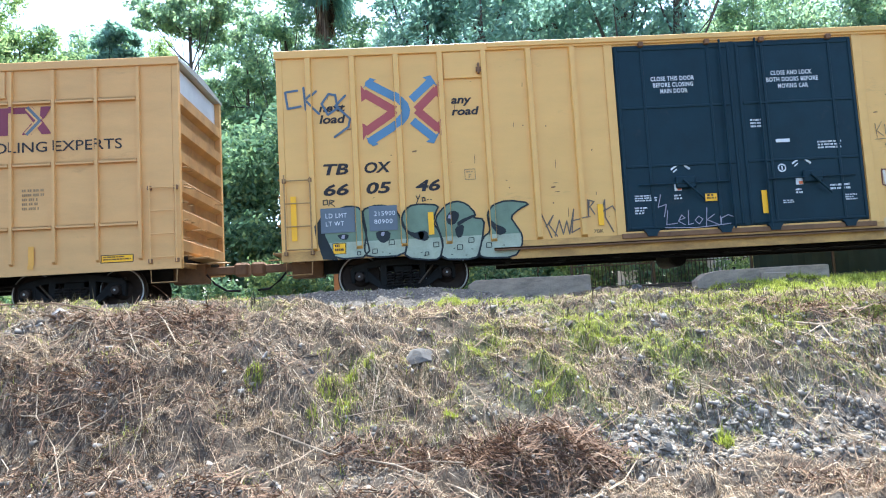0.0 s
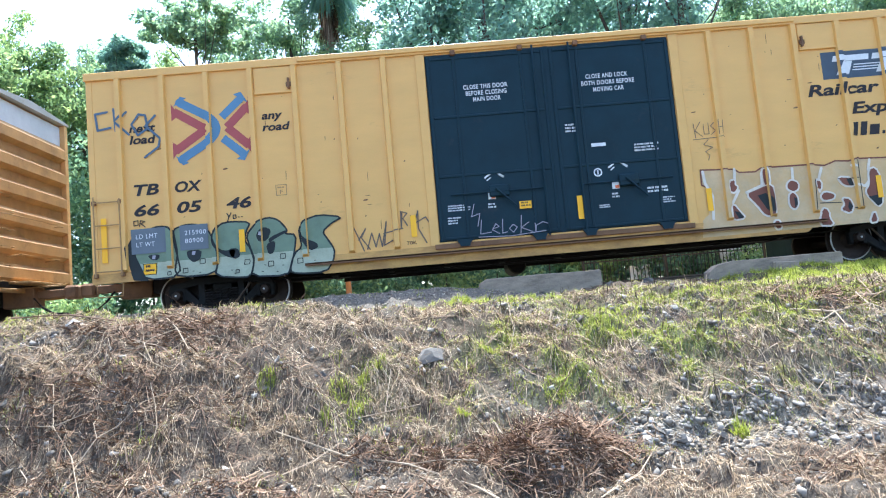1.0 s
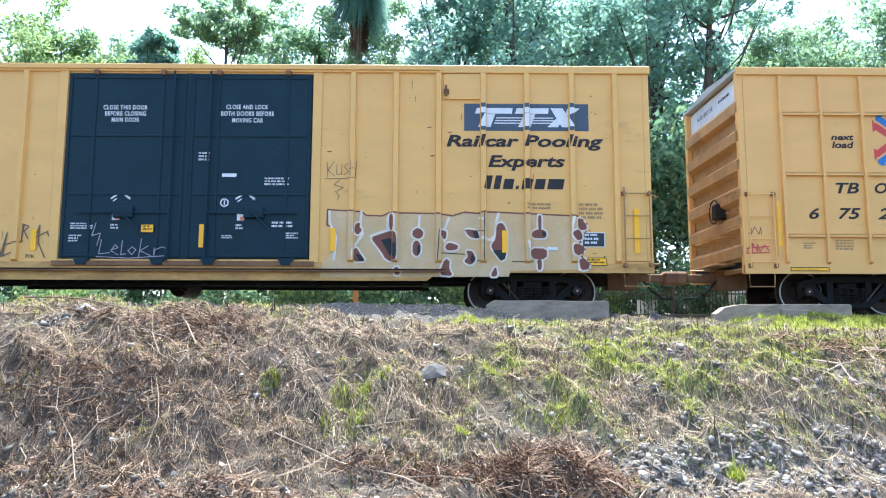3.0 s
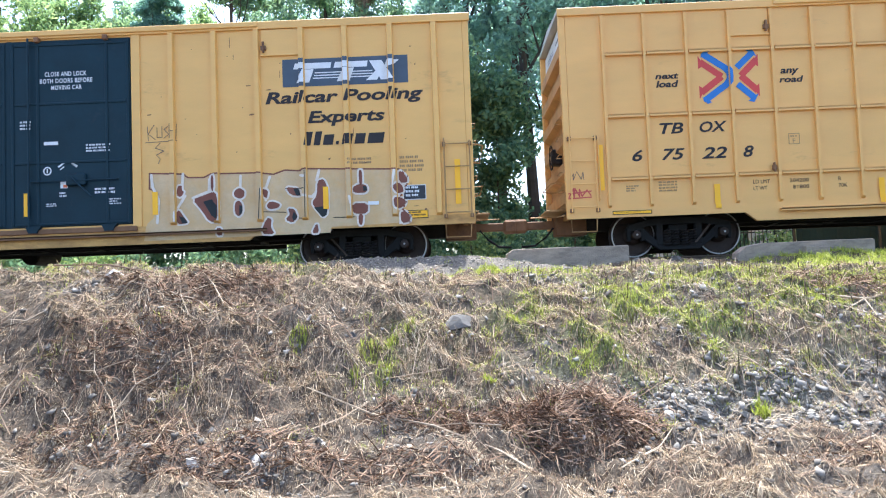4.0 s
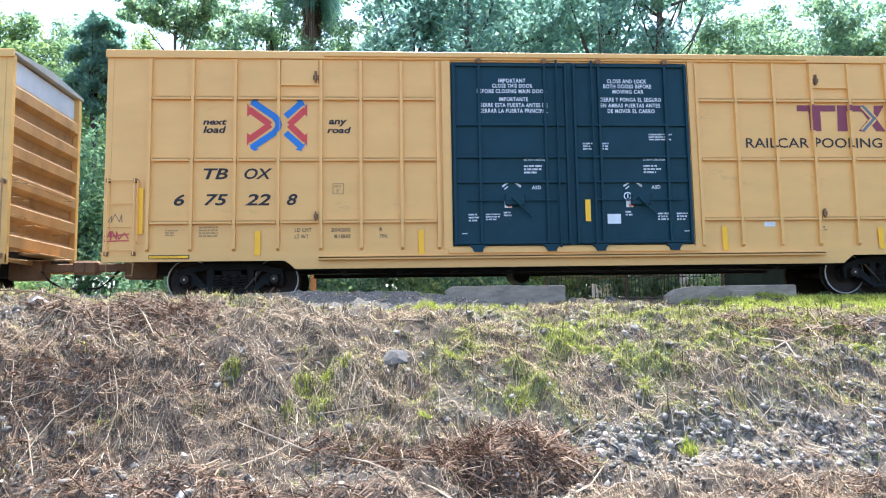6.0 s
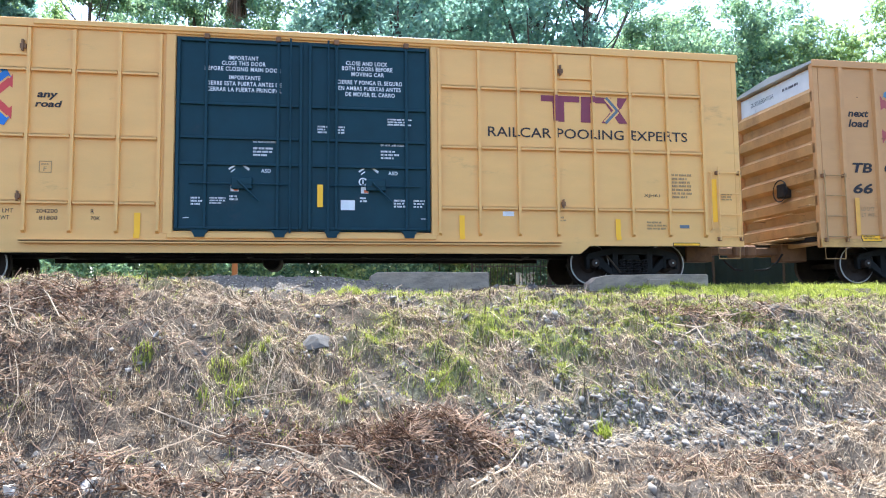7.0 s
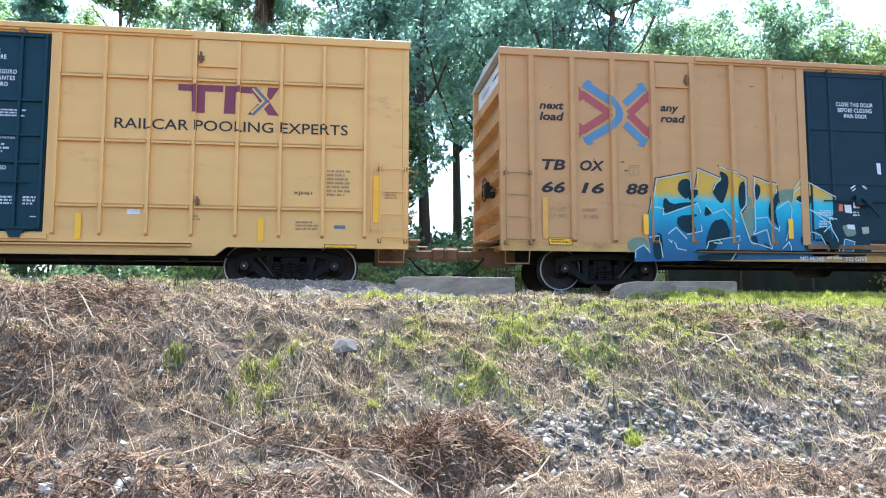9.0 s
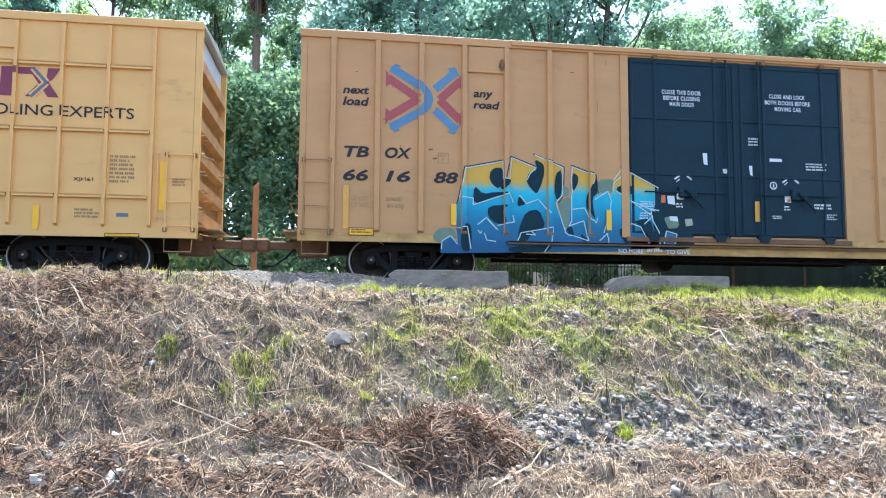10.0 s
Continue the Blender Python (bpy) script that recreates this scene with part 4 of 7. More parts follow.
# the second car: worn lettering, bubble letters and block letters
car1, car2, car3, car0 = CARS[1][0], CARS[2][0], CARS[3][0], CARS[0][0]
for car, num, blue, red in ((car1, ("66", "05", "46"), "faded_blue", "faded_red"), (car3, ("66", "16", "88"), "faded_blue", "faded_red")):
    crossed_arrows(car, "A", 1.70, 3.06, 1.58, 1.36, blue, red)
    words(car, "A", "next", 0.84, 3.78, 0.53, 0.15, "ink", 0.2, 0.03), words(car, "A", "load", 0.84, 3.54, 0.53, 0.18, "ink", 0.2, 0.03)
    words(car, "A", "any", 3.51, 3.78, 0.42, 0.17, "ink", 0.2, 0.03), words(car, "A", "road", 3.51, 3.59, 0.56, 0.17, "ink", 0.2, 0.03)
    words(car, "A", "TB", 0.88, 2.49, 0.50, 0.225, "ink", 0.2, 0.03), words(car, "A", "OX", 1.70, 2.49, 0.54, 0.225, "ink", 0.2, 0.03)
    for k, (u, n) in enumerate(zip((0.87, 1.72, 2.70), num)):
        words(car, "A", n, u, 2.07 if car is car1 else 2.01, 0.50, 0.235, "ink", 0.2, 0.03)
    plate_mark(car, "A", 3.70 if car is car1 else 2.78, 2.26 if car is car1 else 2.42)
    door_marks(car, False)
for u0, u1, a, b in ((0.79, 1.47, "LD LMT", "LT WT"), (1.75, 2.31, "215900", "80900")):
    paint_on("weight_panel", poly_bm(rect(u0, u1, 1.32, 1.82)), M["panel_grey"], car1, "A", 6, "grey-blue painted panel")
    paint_on("lettering", text_bm(a, u0 + 0.1, 1.62, 0.42, 0.09), M["white_ink"], car1, "A", 7)
    paint_on("lettering", text_bm(b, u0 + 0.1, 1.46, 0.36, 0.09), M["white_ink"], car1, "A", 7)
reflectors(car1, "A", [(0.21, 1.20, 2.09), (2.92, 1.19, 1.64), (6.33, 1.20, 1.63), (9.68, 1.27, 1.74), (12.29, 1.21, 1.67), (15.74, 1.19, 1.64), (18.40, 1.19, 2.09)])
notice(car1, "A", 1.0, 1.27, 0.89, 1.12), notice(car1, "A", 17.39, 17.84, 0.93, 1.10), notice(car1, "", 8.51, 8.78, 1.56, 1.74, base=0.04)
# bubble letters, green above and white below
def flat(loop):
    """One flat shape, cut into triangles so that it may be hollow-sided."""
    bm = poly_bm(loop)
    bm.normal_update()
    bmesh.ops.triangulate(bm, faces=bm.faces[:])
    return bm


def rounded(loop, rounds=2):
    """A softer loop: each corner is cut off twice."""
    for k in range(rounds):
        out = []
        for a, b in zip(loop, loop[1:] + loop[:1]):
            out += [(0.78 * a[0] + 0.22 * b[0], 0.78 * a[1] + 0.22 * b[1]), (0.22 * a[0] + 0.78 * b[0], 0.22 * a[1] + 0.78 * b[1])]
        loop = out
    return loop


def bub(x, y):
    return (0.4353 + 0.004448 * x - 0.000373 * y, 2.3346 - 0.000398 * x - 0.004463 * y)


def kus(x, y):
    return (11.9936 + 0.003829 * x, 2.2918 - 0.000084 * x - 0.003899 * y)


bubbles = [
    [(105, 215), (120, 150), (160, 108), (215, 88), (270, 100), (278, 150), (292, 200), (322, 312), (170, 330), (140, 280)],
    [(275, 105), (320, 85), (370, 80), (420, 95), (445, 130), (474, 190), (482, 240), (470, 302), (310, 317), (290, 280), (300, 210), (285, 150)],
    [(455, 120), (480, 80), (530, 68), (618, 70), (600, 110), (592, 150), (622, 190), (640, 250), (632, 300), (608, 318), (470, 312), (482, 250), (476, 190), (452, 160)],
    [(600, 130), (640, 75), (690, 48), (740, 58), (784, 105), (770, 122), (822, 125), (816, 200), (806, 260), (790, 307), (628, 313), (642, 240), (618, 180)],
    [(833, 100), (858, 60), (920, 36), (1028, 45), (975, 75), (938, 112), (962, 145), (994, 190), (992, 240), (960, 292), (830, 300), (798, 287), (815, 210), (850, 180), (840, 140)],
]
paint_on("graffiti_shadow", flat([bub(*p) for p in ((160, 108), (95, 140), (68, 190), (80, 250), (112, 332), (178, 334), (150, 270), (130, 200))]), M["g_dark"], car1, "A", 1, "black crescent beside bubble letters")
for k, shape in enumerate(bubbles):
    loop = rounded([bub(*p) for p in shape], 1)
    paint_on("graffiti_letter", cut(flat(loop), 1.13, 2.6, "z"), M["g_green"], car1, "A", 2 + 0.4 * k, "sage green bubble letter")
    paint_on("graffiti_letter", cut(flat(loop), 0.5, 1.13, "z"), M["g_mint"], car1, "A", 2 + 0.4 * k, "pale lower half of a bubble letter")
    paint_on("graffiti_outline", stroke_bm([loop + loop[:1]], 0.034), M["g_dark"], car1, "A", 2.2 + 0.4 * k)
for shape in ([(450, 130), (462, 175), (500, 200), (558, 190), (548, 232), (508, 222), (470, 195), (452, 170)], [(525, 190), (566, 186), (578, 225), (550, 236), (530, 215)], [(338, 198), (406, 194), (402, 235), (372, 252), (345, 232)], [(165, 220), (222, 215), (216, 240), (186, 242)],
              [(655, 112), (680, 90), (712, 105), (696, 150), (662, 162), (648, 135)], [(688, 168), (732, 150), (727, 206), (702, 216)], [(834, 100), (856, 142), (915, 160), (922, 184), (884, 198), (846, 152)], [(700, 140), (782, 102), (785, 112), (735, 140), (702, 165)]):
    paint_on("graffiti_counter", flat(rounded([bub(*p) for p in shape], 1)), M["g_dark"], car1, "A", 4.6)
for x, y in ((665, 122), (195, 228), (370, 208)):
    paint_on("graffiti_counter", flat([bub(x - 8, y + 8), bub(x + 6, y + 10), bub(x + 9, y - 8), bub(x - 5, y - 7)]), M["g_lilac"], car1, "A", 5.2)
doodles = []
for x, y, r in ((340, 288, 11), (412, 245, 12), (610, 248, 12), (716, 256, 12), (766, 222, 12), (845, 242, 12), (270, 300, 8), (570, 290, 8)):
    doodles.append([bub(x - r, y + r), bub(x + r, y + 0.7 * r), bub(x + 0.8 * r, y - r), bub(x - r, y - 0.8 * r), bub(x - r, y + r)])
for x, y in ((300, 255), (375, 290), (405, 295), (545, 285), (560, 300), (680, 290), (690, 262), (745, 290), (770, 262), (880, 205), (910, 240)):
    doodles.append([bub(x - 4, y), bub(x + 4, y)])
paint_on("graffiti_doodles", stroke_bm(doodles, 0.014, False), M["g_dark"], car1, "A", 4.8, "small black doodles on pale paint")["kind"] = "stuff"
words(car1, "A", "07", *bub(862, 296), 0.12, 0.10, "ink"), words(car1, "A", "70K", *bub(1316, 170), 0.20, 0.07, "ink")
paint_on("graffiti_tag", stroke_bm([[bub(512, 32), bub(522, 48), bub(530, 28)], [bub(522, 48), bub(516, 66)], [bub(540, 40), bub(552, 38), bub(554, 52), bub(542, 56), bub(540, 40)], [bub(564, 48), bub(568, 48)], [bub(578, 47), bub(582, 47)]], 0.018), M["g_dark"], car1, "A", 3)
paint_on("graffiti_tag", stroke_bm([[bub(100, 70), bub(118, 66), bub(120, 86), bub(102, 90), bub(100, 70)], [bub(126, 92), bub(130, 66), bub(150, 70), bub(132, 80), bub(152, 94)]], 0.018), M["g_dark"], car1, "A", 3)
paint_on("graffiti_tag", stroke_bm([[(0.42, 4.25), (0.18, 4.22), (0.22, 3.88), (0.48, 3.92)], [(0.55, 4.30), (0.58, 3.85)], [(0.80, 4.22), (0.58, 4.02), (0.84, 3.75)],
                                    [(1.05, 4.15), (0.90, 3.95), (1.02, 3.72), (1.22, 3.85), (1.18, 4.12), (1.05, 4.15)], [(1.38, 4.10), (1.18, 3.90), (1.46, 3.62), (1.42, 3.45), (1.14, 3.26)]], 0.045), M["g_tag_blue"], car1, "A", 4, "slate blue scribbled tag")
paint_on("graffiti_tag", stroke_bm([[bub(1076, 92), bub(1100, 140), bub(1126, 198)], [bub(1100, 150), bub(1130, 98), bub(1112, 140), bub(1152, 190)], [bub(1140, 190), bub(1158, 118), bub(1178, 180), bub(1192, 120), bub(1206, 178), bub(1222, 66), bub(1216, 172), bub(1252, 150)], [bub(1212, 120), bub(1296, 96)]], 0.024), M["g_tag_grey"], car1, "A", 3, "thin grey scribbled tag")
paint_on("graffiti_tag", stroke_bm([[bub(1286, 20), bub(1290, 96), bub(1292, 22), bub(1314, 28), bub(1296, 52), bub(1318, 84)], [bub(1330, 40), bub(1352, 60), bub(1362, 18), bub(1366, 96), bub(1404, 160)], [bub(1356, 70), bub(1398, 44), bub(1412, 66), bub(1426, 92)]], 0.024), M["g_tag_grey"], car1, "A", 3)
scrawl = [[(7.74, 1.42), (7.70, 1.14), (7.92, 1.16)], [(7.96, 1.22), (8.08, 1.26), (8.02, 1.32), (7.94, 1.20), (8.08, 1.12)], [(8.16, 1.40), (8.14, 1.12), (8.24, 1.14)], [(8.36, 1.28), (8.28, 1.20), (8.36, 1.12), (8.44, 1.22), (8.36, 1.28)], [(8.54, 1.44), (8.50, 1.08)], [(8.68, 1.30), (8.52, 1.20), (8.74, 1.10)],
          [(8.80, 1.26), (8.80, 1.10), (8.82, 1.22), (8.96, 1.28), (9.06, 1.24)], [(7.66, 1.08), (8.30, 1.05), (9.0, 1.10)], [(7.62, 1.75), (7.55, 1.5), (7.72, 1.55), (7.66, 1.3)]]
paint_on("graffiti_tag", stroke_bm(scrawl, 0.017), M["g_lilac"], car1, "", 3, "pale scribbled tag", 0.022)
scrawl = [[(12.20, 3.02), (12.22, 2.72)], [(12.34, 3.04), (12.22, 2.86), (12.36, 2.74)], [(12.40, 2.98), (12.40, 2.78), (12.50, 2.78), (12.50, 3.0)], [(12.62, 3.0), (12.54, 2.94), (12.64, 2.84), (12.54, 2.76)], [(12.68, 3.04), (12.68, 2.74)], [(12.66, 2.88), (12.78, 2.90)], [(12.80, 3.04), (12.78, 2.72)],
          [(12.16, 2.68), (12.80, 2.70)], [(12.46, 2.66), (12.36, 2.56), (12.54, 2.50), (12.38, 2.42), (12.46, 2.34), (12.42, 2.24)]]
paint_on("graffiti_tag", stroke_bm(scrawl, 0.012), M["g_tag_grey"], car1, "A", 3, "thin grey scribbled tag")
# right half: a slate logo panel, lettering, silver block letters
paint_on("logo_panel", poly_bm(rect(14.98, 17.53, 3.70, 4.27)), M["logo_navy"], car1, "A", 1, "slate blue logo panel with white shapes")
logo = [[(15.24, 4.18), (15.98, 4.18), (15.96, 4.06), (15.20, 4.06)], [(15.40, 4.05), (15.62, 4.05), (15.52, 3.78), (15.26, 3.78)], [(16.06, 4.18), (16.72, 4.18), (16.70, 4.06), (16.02, 4.06)],
        [(16.22, 4.05), (16.44, 4.05), (16.34, 3.78), (16.08, 3.78)], [(16.75, 4.18), (17.0, 4.18), (17.24, 3.78), (16.98, 3.78)], [(17.10, 4.18), (17.36, 4.18), (17.22, 4.06), (17.04, 4.0)], [(16.68, 3.78), (16.90, 3.78), (17.0, 3.94), (16.90, 3.99)]]
logo += [rect(15.6 + 0.02 * k, 16.85 - 0.02 * k, 3.85 + 0.055 * k, 3.872 + 0.055 * k) for k in range(3)]
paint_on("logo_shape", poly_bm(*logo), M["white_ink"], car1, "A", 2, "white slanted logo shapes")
words(car1, "A", "Railcar Pooling", 14.62, 3.29, 3.20, 0.32, "ink", 0.2, 0.03), words(car1, "A", "Experts", 15.47, 2.87, 1.56, 0.32, "ink", 0.2, 0.03)
site = []
for u, w, top in ((15.38, 0.13, 2.77), (15.57, 0.13, 2.77), (15.76, 0.20, 2.70), (16.02, 0.06, 2.56), (16.14, 0.20, 2.70), (16.40, 0.20, 2.70), (16.66, 0.32, 2.70)):
    lean = 0.2 * (top - 2.49)
    site.append([(u, 2.49), (u + w, 2.49), (u + w + lean, top), (u + lean, top)])
for loop in site:
    paint_on("web_bar", poly_bm(loop), M["ink"], car1, "A", 2)
paint_on("small_print", rows_bm(16.25, 16.9, 2.05, 2.20, 2, 31), M["grey_ink"], car1, "A", 2), paint_on("small_print", rows_bm(17.3, 17.8, 1.85, 2.20, 4, 32), M["grey_ink"], car1, "A", 2)
field = [(62, 60), (240, 66), (265, 85), (350, 86), (385, 68), (640, 66), (720, 76), (780, 55), (850, 60), (890, 50), (1380, 60), (1425, 100), (1420, 138), (1385, 200), (1415, 232), (1392, 268), (1435, 310), (1430, 336), (1180, 348), (1020, 354), (1012, 384), (30, 412), (45, 322), (82, 290), (85, 150), (60, 140)]
paint_on("graffiti_letters", flat([kus(*p) for p in field]), M["g_silver"], car1, "A", 2, "pale silver block letters with brown-red gaps")
paint_on("graffiti_outline", stroke_bm([[kus(*p) for p in field[24:] + field[:18]]], 0.03), M["g_maroon"], car1, "A", 2.4)
gaps = [
    [(210, 130), (234, 124), (232, 150), (246, 160), (226, 188), (204, 176)], [(215, 250), (240, 288), (266, 322), (204, 328), (198, 272)], [(288, 200), (345, 180), (402, 160), (426, 180), (426, 320), (374, 316), (340, 262)], [(386, 76), (408, 76), (408, 156), (388, 158)],
    [(510, 160), (536, 142), (566, 160), (562, 190), (538, 202), (508, 186)], [(512, 222), (532, 206), (552, 228), (552, 272), (532, 294), (510, 274)], [(780, 143), (850, 150), (862, 192), (808, 186)], [(678, 238), (700, 214), (752, 230), (742, 252), (692, 258)],
    [(790, 254), (826, 258), (842, 300), (816, 332), (776, 312), (802, 286)], [(654, 150), (690, 158), (682, 202), (664, 190)], [(646, 384), (680, 298), (706, 310), (700, 350), (722, 388)], [(950, 114), (984, 104), (1006, 160), (1000, 280), (976, 306), (940, 262), (918, 226), (946, 190)],
    [(914, 386), (944, 328), (954, 384)], [(1134, 152), (1166, 134), (1206, 140), (1214, 166), (1200, 182), (1138, 180)], [(1168, 62), (1186, 62), (1186, 140), (1170, 140)], [(1128, 234), (1214, 234), (1210, 288), (1134, 290)], [(1160, 290), (1186, 290), (1182, 346), (1164, 346)],
    [(1342, 152), (1376, 128), (1398, 150), (1402, 180), (1368, 188)], [(1348, 210), (1386, 204), (1418, 234), (1380, 268), (1352, 256)], [(1378, 62), (1422, 100), (1424, 132), (1380, 132)], [(1380, 284), (1410, 278), (1434, 310), (1428, 336), (1386, 342)], [(414, 350), (440, 350), (446, 388), (418, 390)],
]
for n, gap in enumerate(gaps):
    loop = rounded([kus(*p) for p in gap], 1)
    paint_on("graffiti_edge", stroke_bm([loop + loop[:1]], 0.075), M["g_white"], car1, "A", 2.8)
for n, gap in enumerate(gaps):
    loop = rounded([kus(*p) for p in gap], 1)
    paint_on("graffiti_counter", flat(loop), M["g_maroon"], car1, "A", 5.6)
for shape in ([(345, 212), (390, 200), (424, 236), (420, 304), (388, 286)], [(214, 284), (240, 292), (262, 320), (232, 324)], [(822, 152), (850, 154), (860, 190), (836, 186)], [(928, 252), (1000, 244), (994, 292), (972, 304)], [(822, 270), (840, 298), (820, 322), (812, 300)], [(536, 232), (552, 240), (550, 272), (534, 286)], [(1190, 144), (1210, 150), (1210, 168), (1190, 172)]):
    paint_on("graffiti_counter", flat([kus(*p) for p in shape]), M["g_dark"], car1, "A", 6)
for line in ([(240, 66), (236, 120)], [(545, 82), (542, 142)], [(72, 70), (78, 132), (110, 200), (100, 318)], [(250, 180), (212, 240)], [(960, 60), (946, 112)], [(380, 96), (376, 160), (290, 192)], [(1118, 200), (1124, 232)], [(1356, 70), (1340, 150)], [(1388, 280), (1380, 340)], [(700, 90), (676, 150), (676, 210)], [(860, 186), (920, 196), (944, 170)], [(880, 90), (862, 84)]):
    paint_on("graffiti_edge", stroke_bm([[kus(*p) for p in line]], 0.055), M["g_white"], car1, "A", 4.6)
paint_on("graffiti_edge", stroke_bm([[kus(1214, 234), kus(1270, 234)]], 0.07, False), M["white_ink"], car1, "A", 6.4)
for line in ([(650, 150), (640, 310)], [(780, 150), (880, 152)], [(660, 270), (780, 274)], [(886, 60), (884, 304), (850, 306)], [(1030, 306), (1140, 304)]):
    paint_on("graffiti_outline", stroke_bm([[kus(*p) for p in line]], 0.016), M["g_dark"], car1, "A", 5.0)
notice(car1, "A", 17.35, 17.81, 1.31, 1.61, "plate_dark", "white_ink", 3)

# the third car: fresh lettering
crossed_arrows(car2, "B", 2.76, 3.02, 1.20, 1.05, "blue", "red", 0.525)
words(car2, "B", "next", 1.89, 3.54, 0.47, 0.11, "ink", 0.2, 0.03), words(car2, "B", "load", 1.90, 3.37, 0.45, 0.14, "ink", 0.2, 0.03)
words(car2, "B", "any", 4.39, 3.51, 0.37, 0.14, "ink", 0.2, 0.03), words(car2, "B", "road", 4.36, 3.37, 0.48, 0.13, "ink", 0.2, 0.03)
words(car2, "B", "TB", 1.92, 2.43, 0.48, 0.22, "ink", 0.25, 0.02), words(car2, "B", "OX", 2.72, 2.43, 0.55, 0.22, "ink", 0.25, 0.02)
for n, u, w in (("6", 1.35, 0.21), ("75", 1.94, 0.46), ("22", 2.74, 0.50), ("8", 3.56, 0.21)):
    words(car2, "B", n, u, 1.90, w, 0.23, "ink", 0.25, 0.02)
plate_mark(car2, "B", 4.47, 2.12)
for a, u, z, w in (("LD LMT", 3.72, 1.36, 0.33), ("LT WT", 3.72, 1.23, 0.27), ("204200", 4.44, 1.36, 0.38), ("81800", 4.50, 1.23, 0.32), ("R", 5.40, 1.36, 0.06), ("70K", 5.40, 1.23, 0.17)):
    words(car2, "B", a, u, z, w, 0.075, "ink")
for u0, u1, z0, z1, n, seed in ((1.85, 2.35, 1.25, 1.48, 4, 41), (1.2, 1.45, 1.28, 1.42, 3, 42), (16.55, 17.0, 1.12, 1.32, 3, 43), (17.15, 17.62, 1.80, 2.36, 7, 44), (14.6, 14.75, 1.28, 1.4, 2, 45), (18.30, 18.55, 1.78, 1.95, 3, 46)):
    paint_on("small_print", rows_bm(u0, u1, z0, z1, n, seed), M["grey_ink"], car2, "B", 2)
for car, style, up in ((car2, "B", 0.0), (car0, "C", 0.17)):
    tx = [rect(14.25, 15.10, 3.86, 3.99), [(14.50, 3.86), (14.76, 3.86), (14.76, 3.43), (14.52, 3.43)], rect(15.14, 15.72, 3.86, 3.99), [(15.14, 3.86), (15.34, 3.86), (15.34, 3.43), (15.12, 3.43)],
          [(15.60, 3.99), (15.80, 3.99), (16.18, 3.43), (15.98, 3.43)], [(15.96, 3.99), (16.18, 3.99), (16.04, 3.76), (15.94, 3.70)], [(15.58, 3.43), (15.78, 3.43), (15.88, 3.60), (15.78, 3.66)]]
    du = 0.11 if car is car0 else 0.0
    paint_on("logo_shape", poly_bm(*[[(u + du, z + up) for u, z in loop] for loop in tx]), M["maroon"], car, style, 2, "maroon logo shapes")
    for k, ink in enumerate(("gold" if car is car2 else "tan", "panel_grey")):
        paint_on("logo_chevron", stroke_bm([[(15.70 + du, 3.99 + up), (15.95 + du, 3.71 + up), (15.68 + du, 3.43 + up)]], 0.13 - 0.07 * k, False), M[ink], car, style, 2.6 + 0.4 * k)
    words(car, style, "RAILCAR POOLING EXPERTS", 13.09 + du, 3.07 + up, 4.46, 0.21, "ink", 0.0, 0.006)
    notice(car, style, 17.11 + du, 17.74 + du, 0.79 + up, 0.865 + 1.5 * up)
    paint_on("small_print", poly_bm(rect(13.38, 13.62, 1.40 + up, 1.50 + up)), M["white_ink"], car, style, 2, "white sticker")
words(car2, "B", "XJH61", 16.50, 1.83, 0.36, 0.085, "ink")
for u0, u1, z0, z1, n, seed in ((14.9, 15.3, 1.95, 2.4, 5, 51), (15.7, 16.15, 1.95, 2.4, 5, 52)):
    paint_on("small_print", rows_bm(u0, u1, z0 + 0.1, z1 + 0.1, n, seed), M["grey_ink"], car0, "C", 2)
paint_on("sticker", poly_bm(rect(17.30, 17.52, 1.18, 1.25)), M["panel_grey"], car2, "B", 2)
reflectors(car2, "B", [(0.66, 1.34, 2.26), (2.94, 0.90, 1.38), (6.18, 0.89, 1.38), (9.60, 1.53, 1.98), (12.46, 0.91, 1.40), (15.83, 0.91, 1.36), (18.07, 1.32, 2.26)])
reflectors(car0, "C", [(12.46, 0.91, 1.40), (15.83, 0.91, 1.36)], "old_strip")
notice(car2, "B", 0.90, 1.68, 0.84, 0.92)
paint_on("graffiti_tag", stroke_bm(tag_lines(0.06, 0.5, 1.18, 1.44, 9, 11) + [[(0.05, 1.3), (0.5, 1.34)], [(0.05, 1.2), (0.5, 1.22)]], 0.025), M["g_pink"], car2, "B", 2, "red scribbled tag")
paint_on("graffiti_tag", stroke_bm(tag_lines(0.1, 0.45, 1.55, 1.75, 7, 12), 0.012), M["g_tag_grey"], car2, "B", 2)
door_marks(car2, True)

# the fourth car: wide blue and gold letters
for a, u, z in (("LD LMT", 1.05, 1.62), ("LT WT", 1.05, 1.48), ("204600", 1.72, 1.62), ("81400", 1.76, 1.48)):
    words(car3, "A", a, u, z, 0.33, 0.085, "grey_ink")
reflectors(car3, "A", [(0.88, 1.05, 1.91), (9.70, 1.38, 1.82)], "old_strip")
notice(car3, "A", 1.0, 1.50, 0.91, 1.07)
fade, fnt, fb = shader("fading_spray_paint")
height = fnt.nodes.new("ShaderNodeSeparateXYZ")
fnt.links.new(fnt.nodes.new("ShaderNodeTexCoord").outputs["Object"], height.inputs[0])
wave = fnt.nodes.new("ShaderNodeMath")
wave.operation = "MULTIPLY_ADD"
fnt.links.new(noise_of(fnt, 2.5), wave.inputs[0])
wave.inputs[1].default_value = 0.35
fnt.links.new(height.outputs[2], wave.inputs[2])
scaled = fnt.nodes.new("ShaderNodeMath")
scaled.operation, scaled.inputs[1].default_value = "MULTIPLY", 0.333
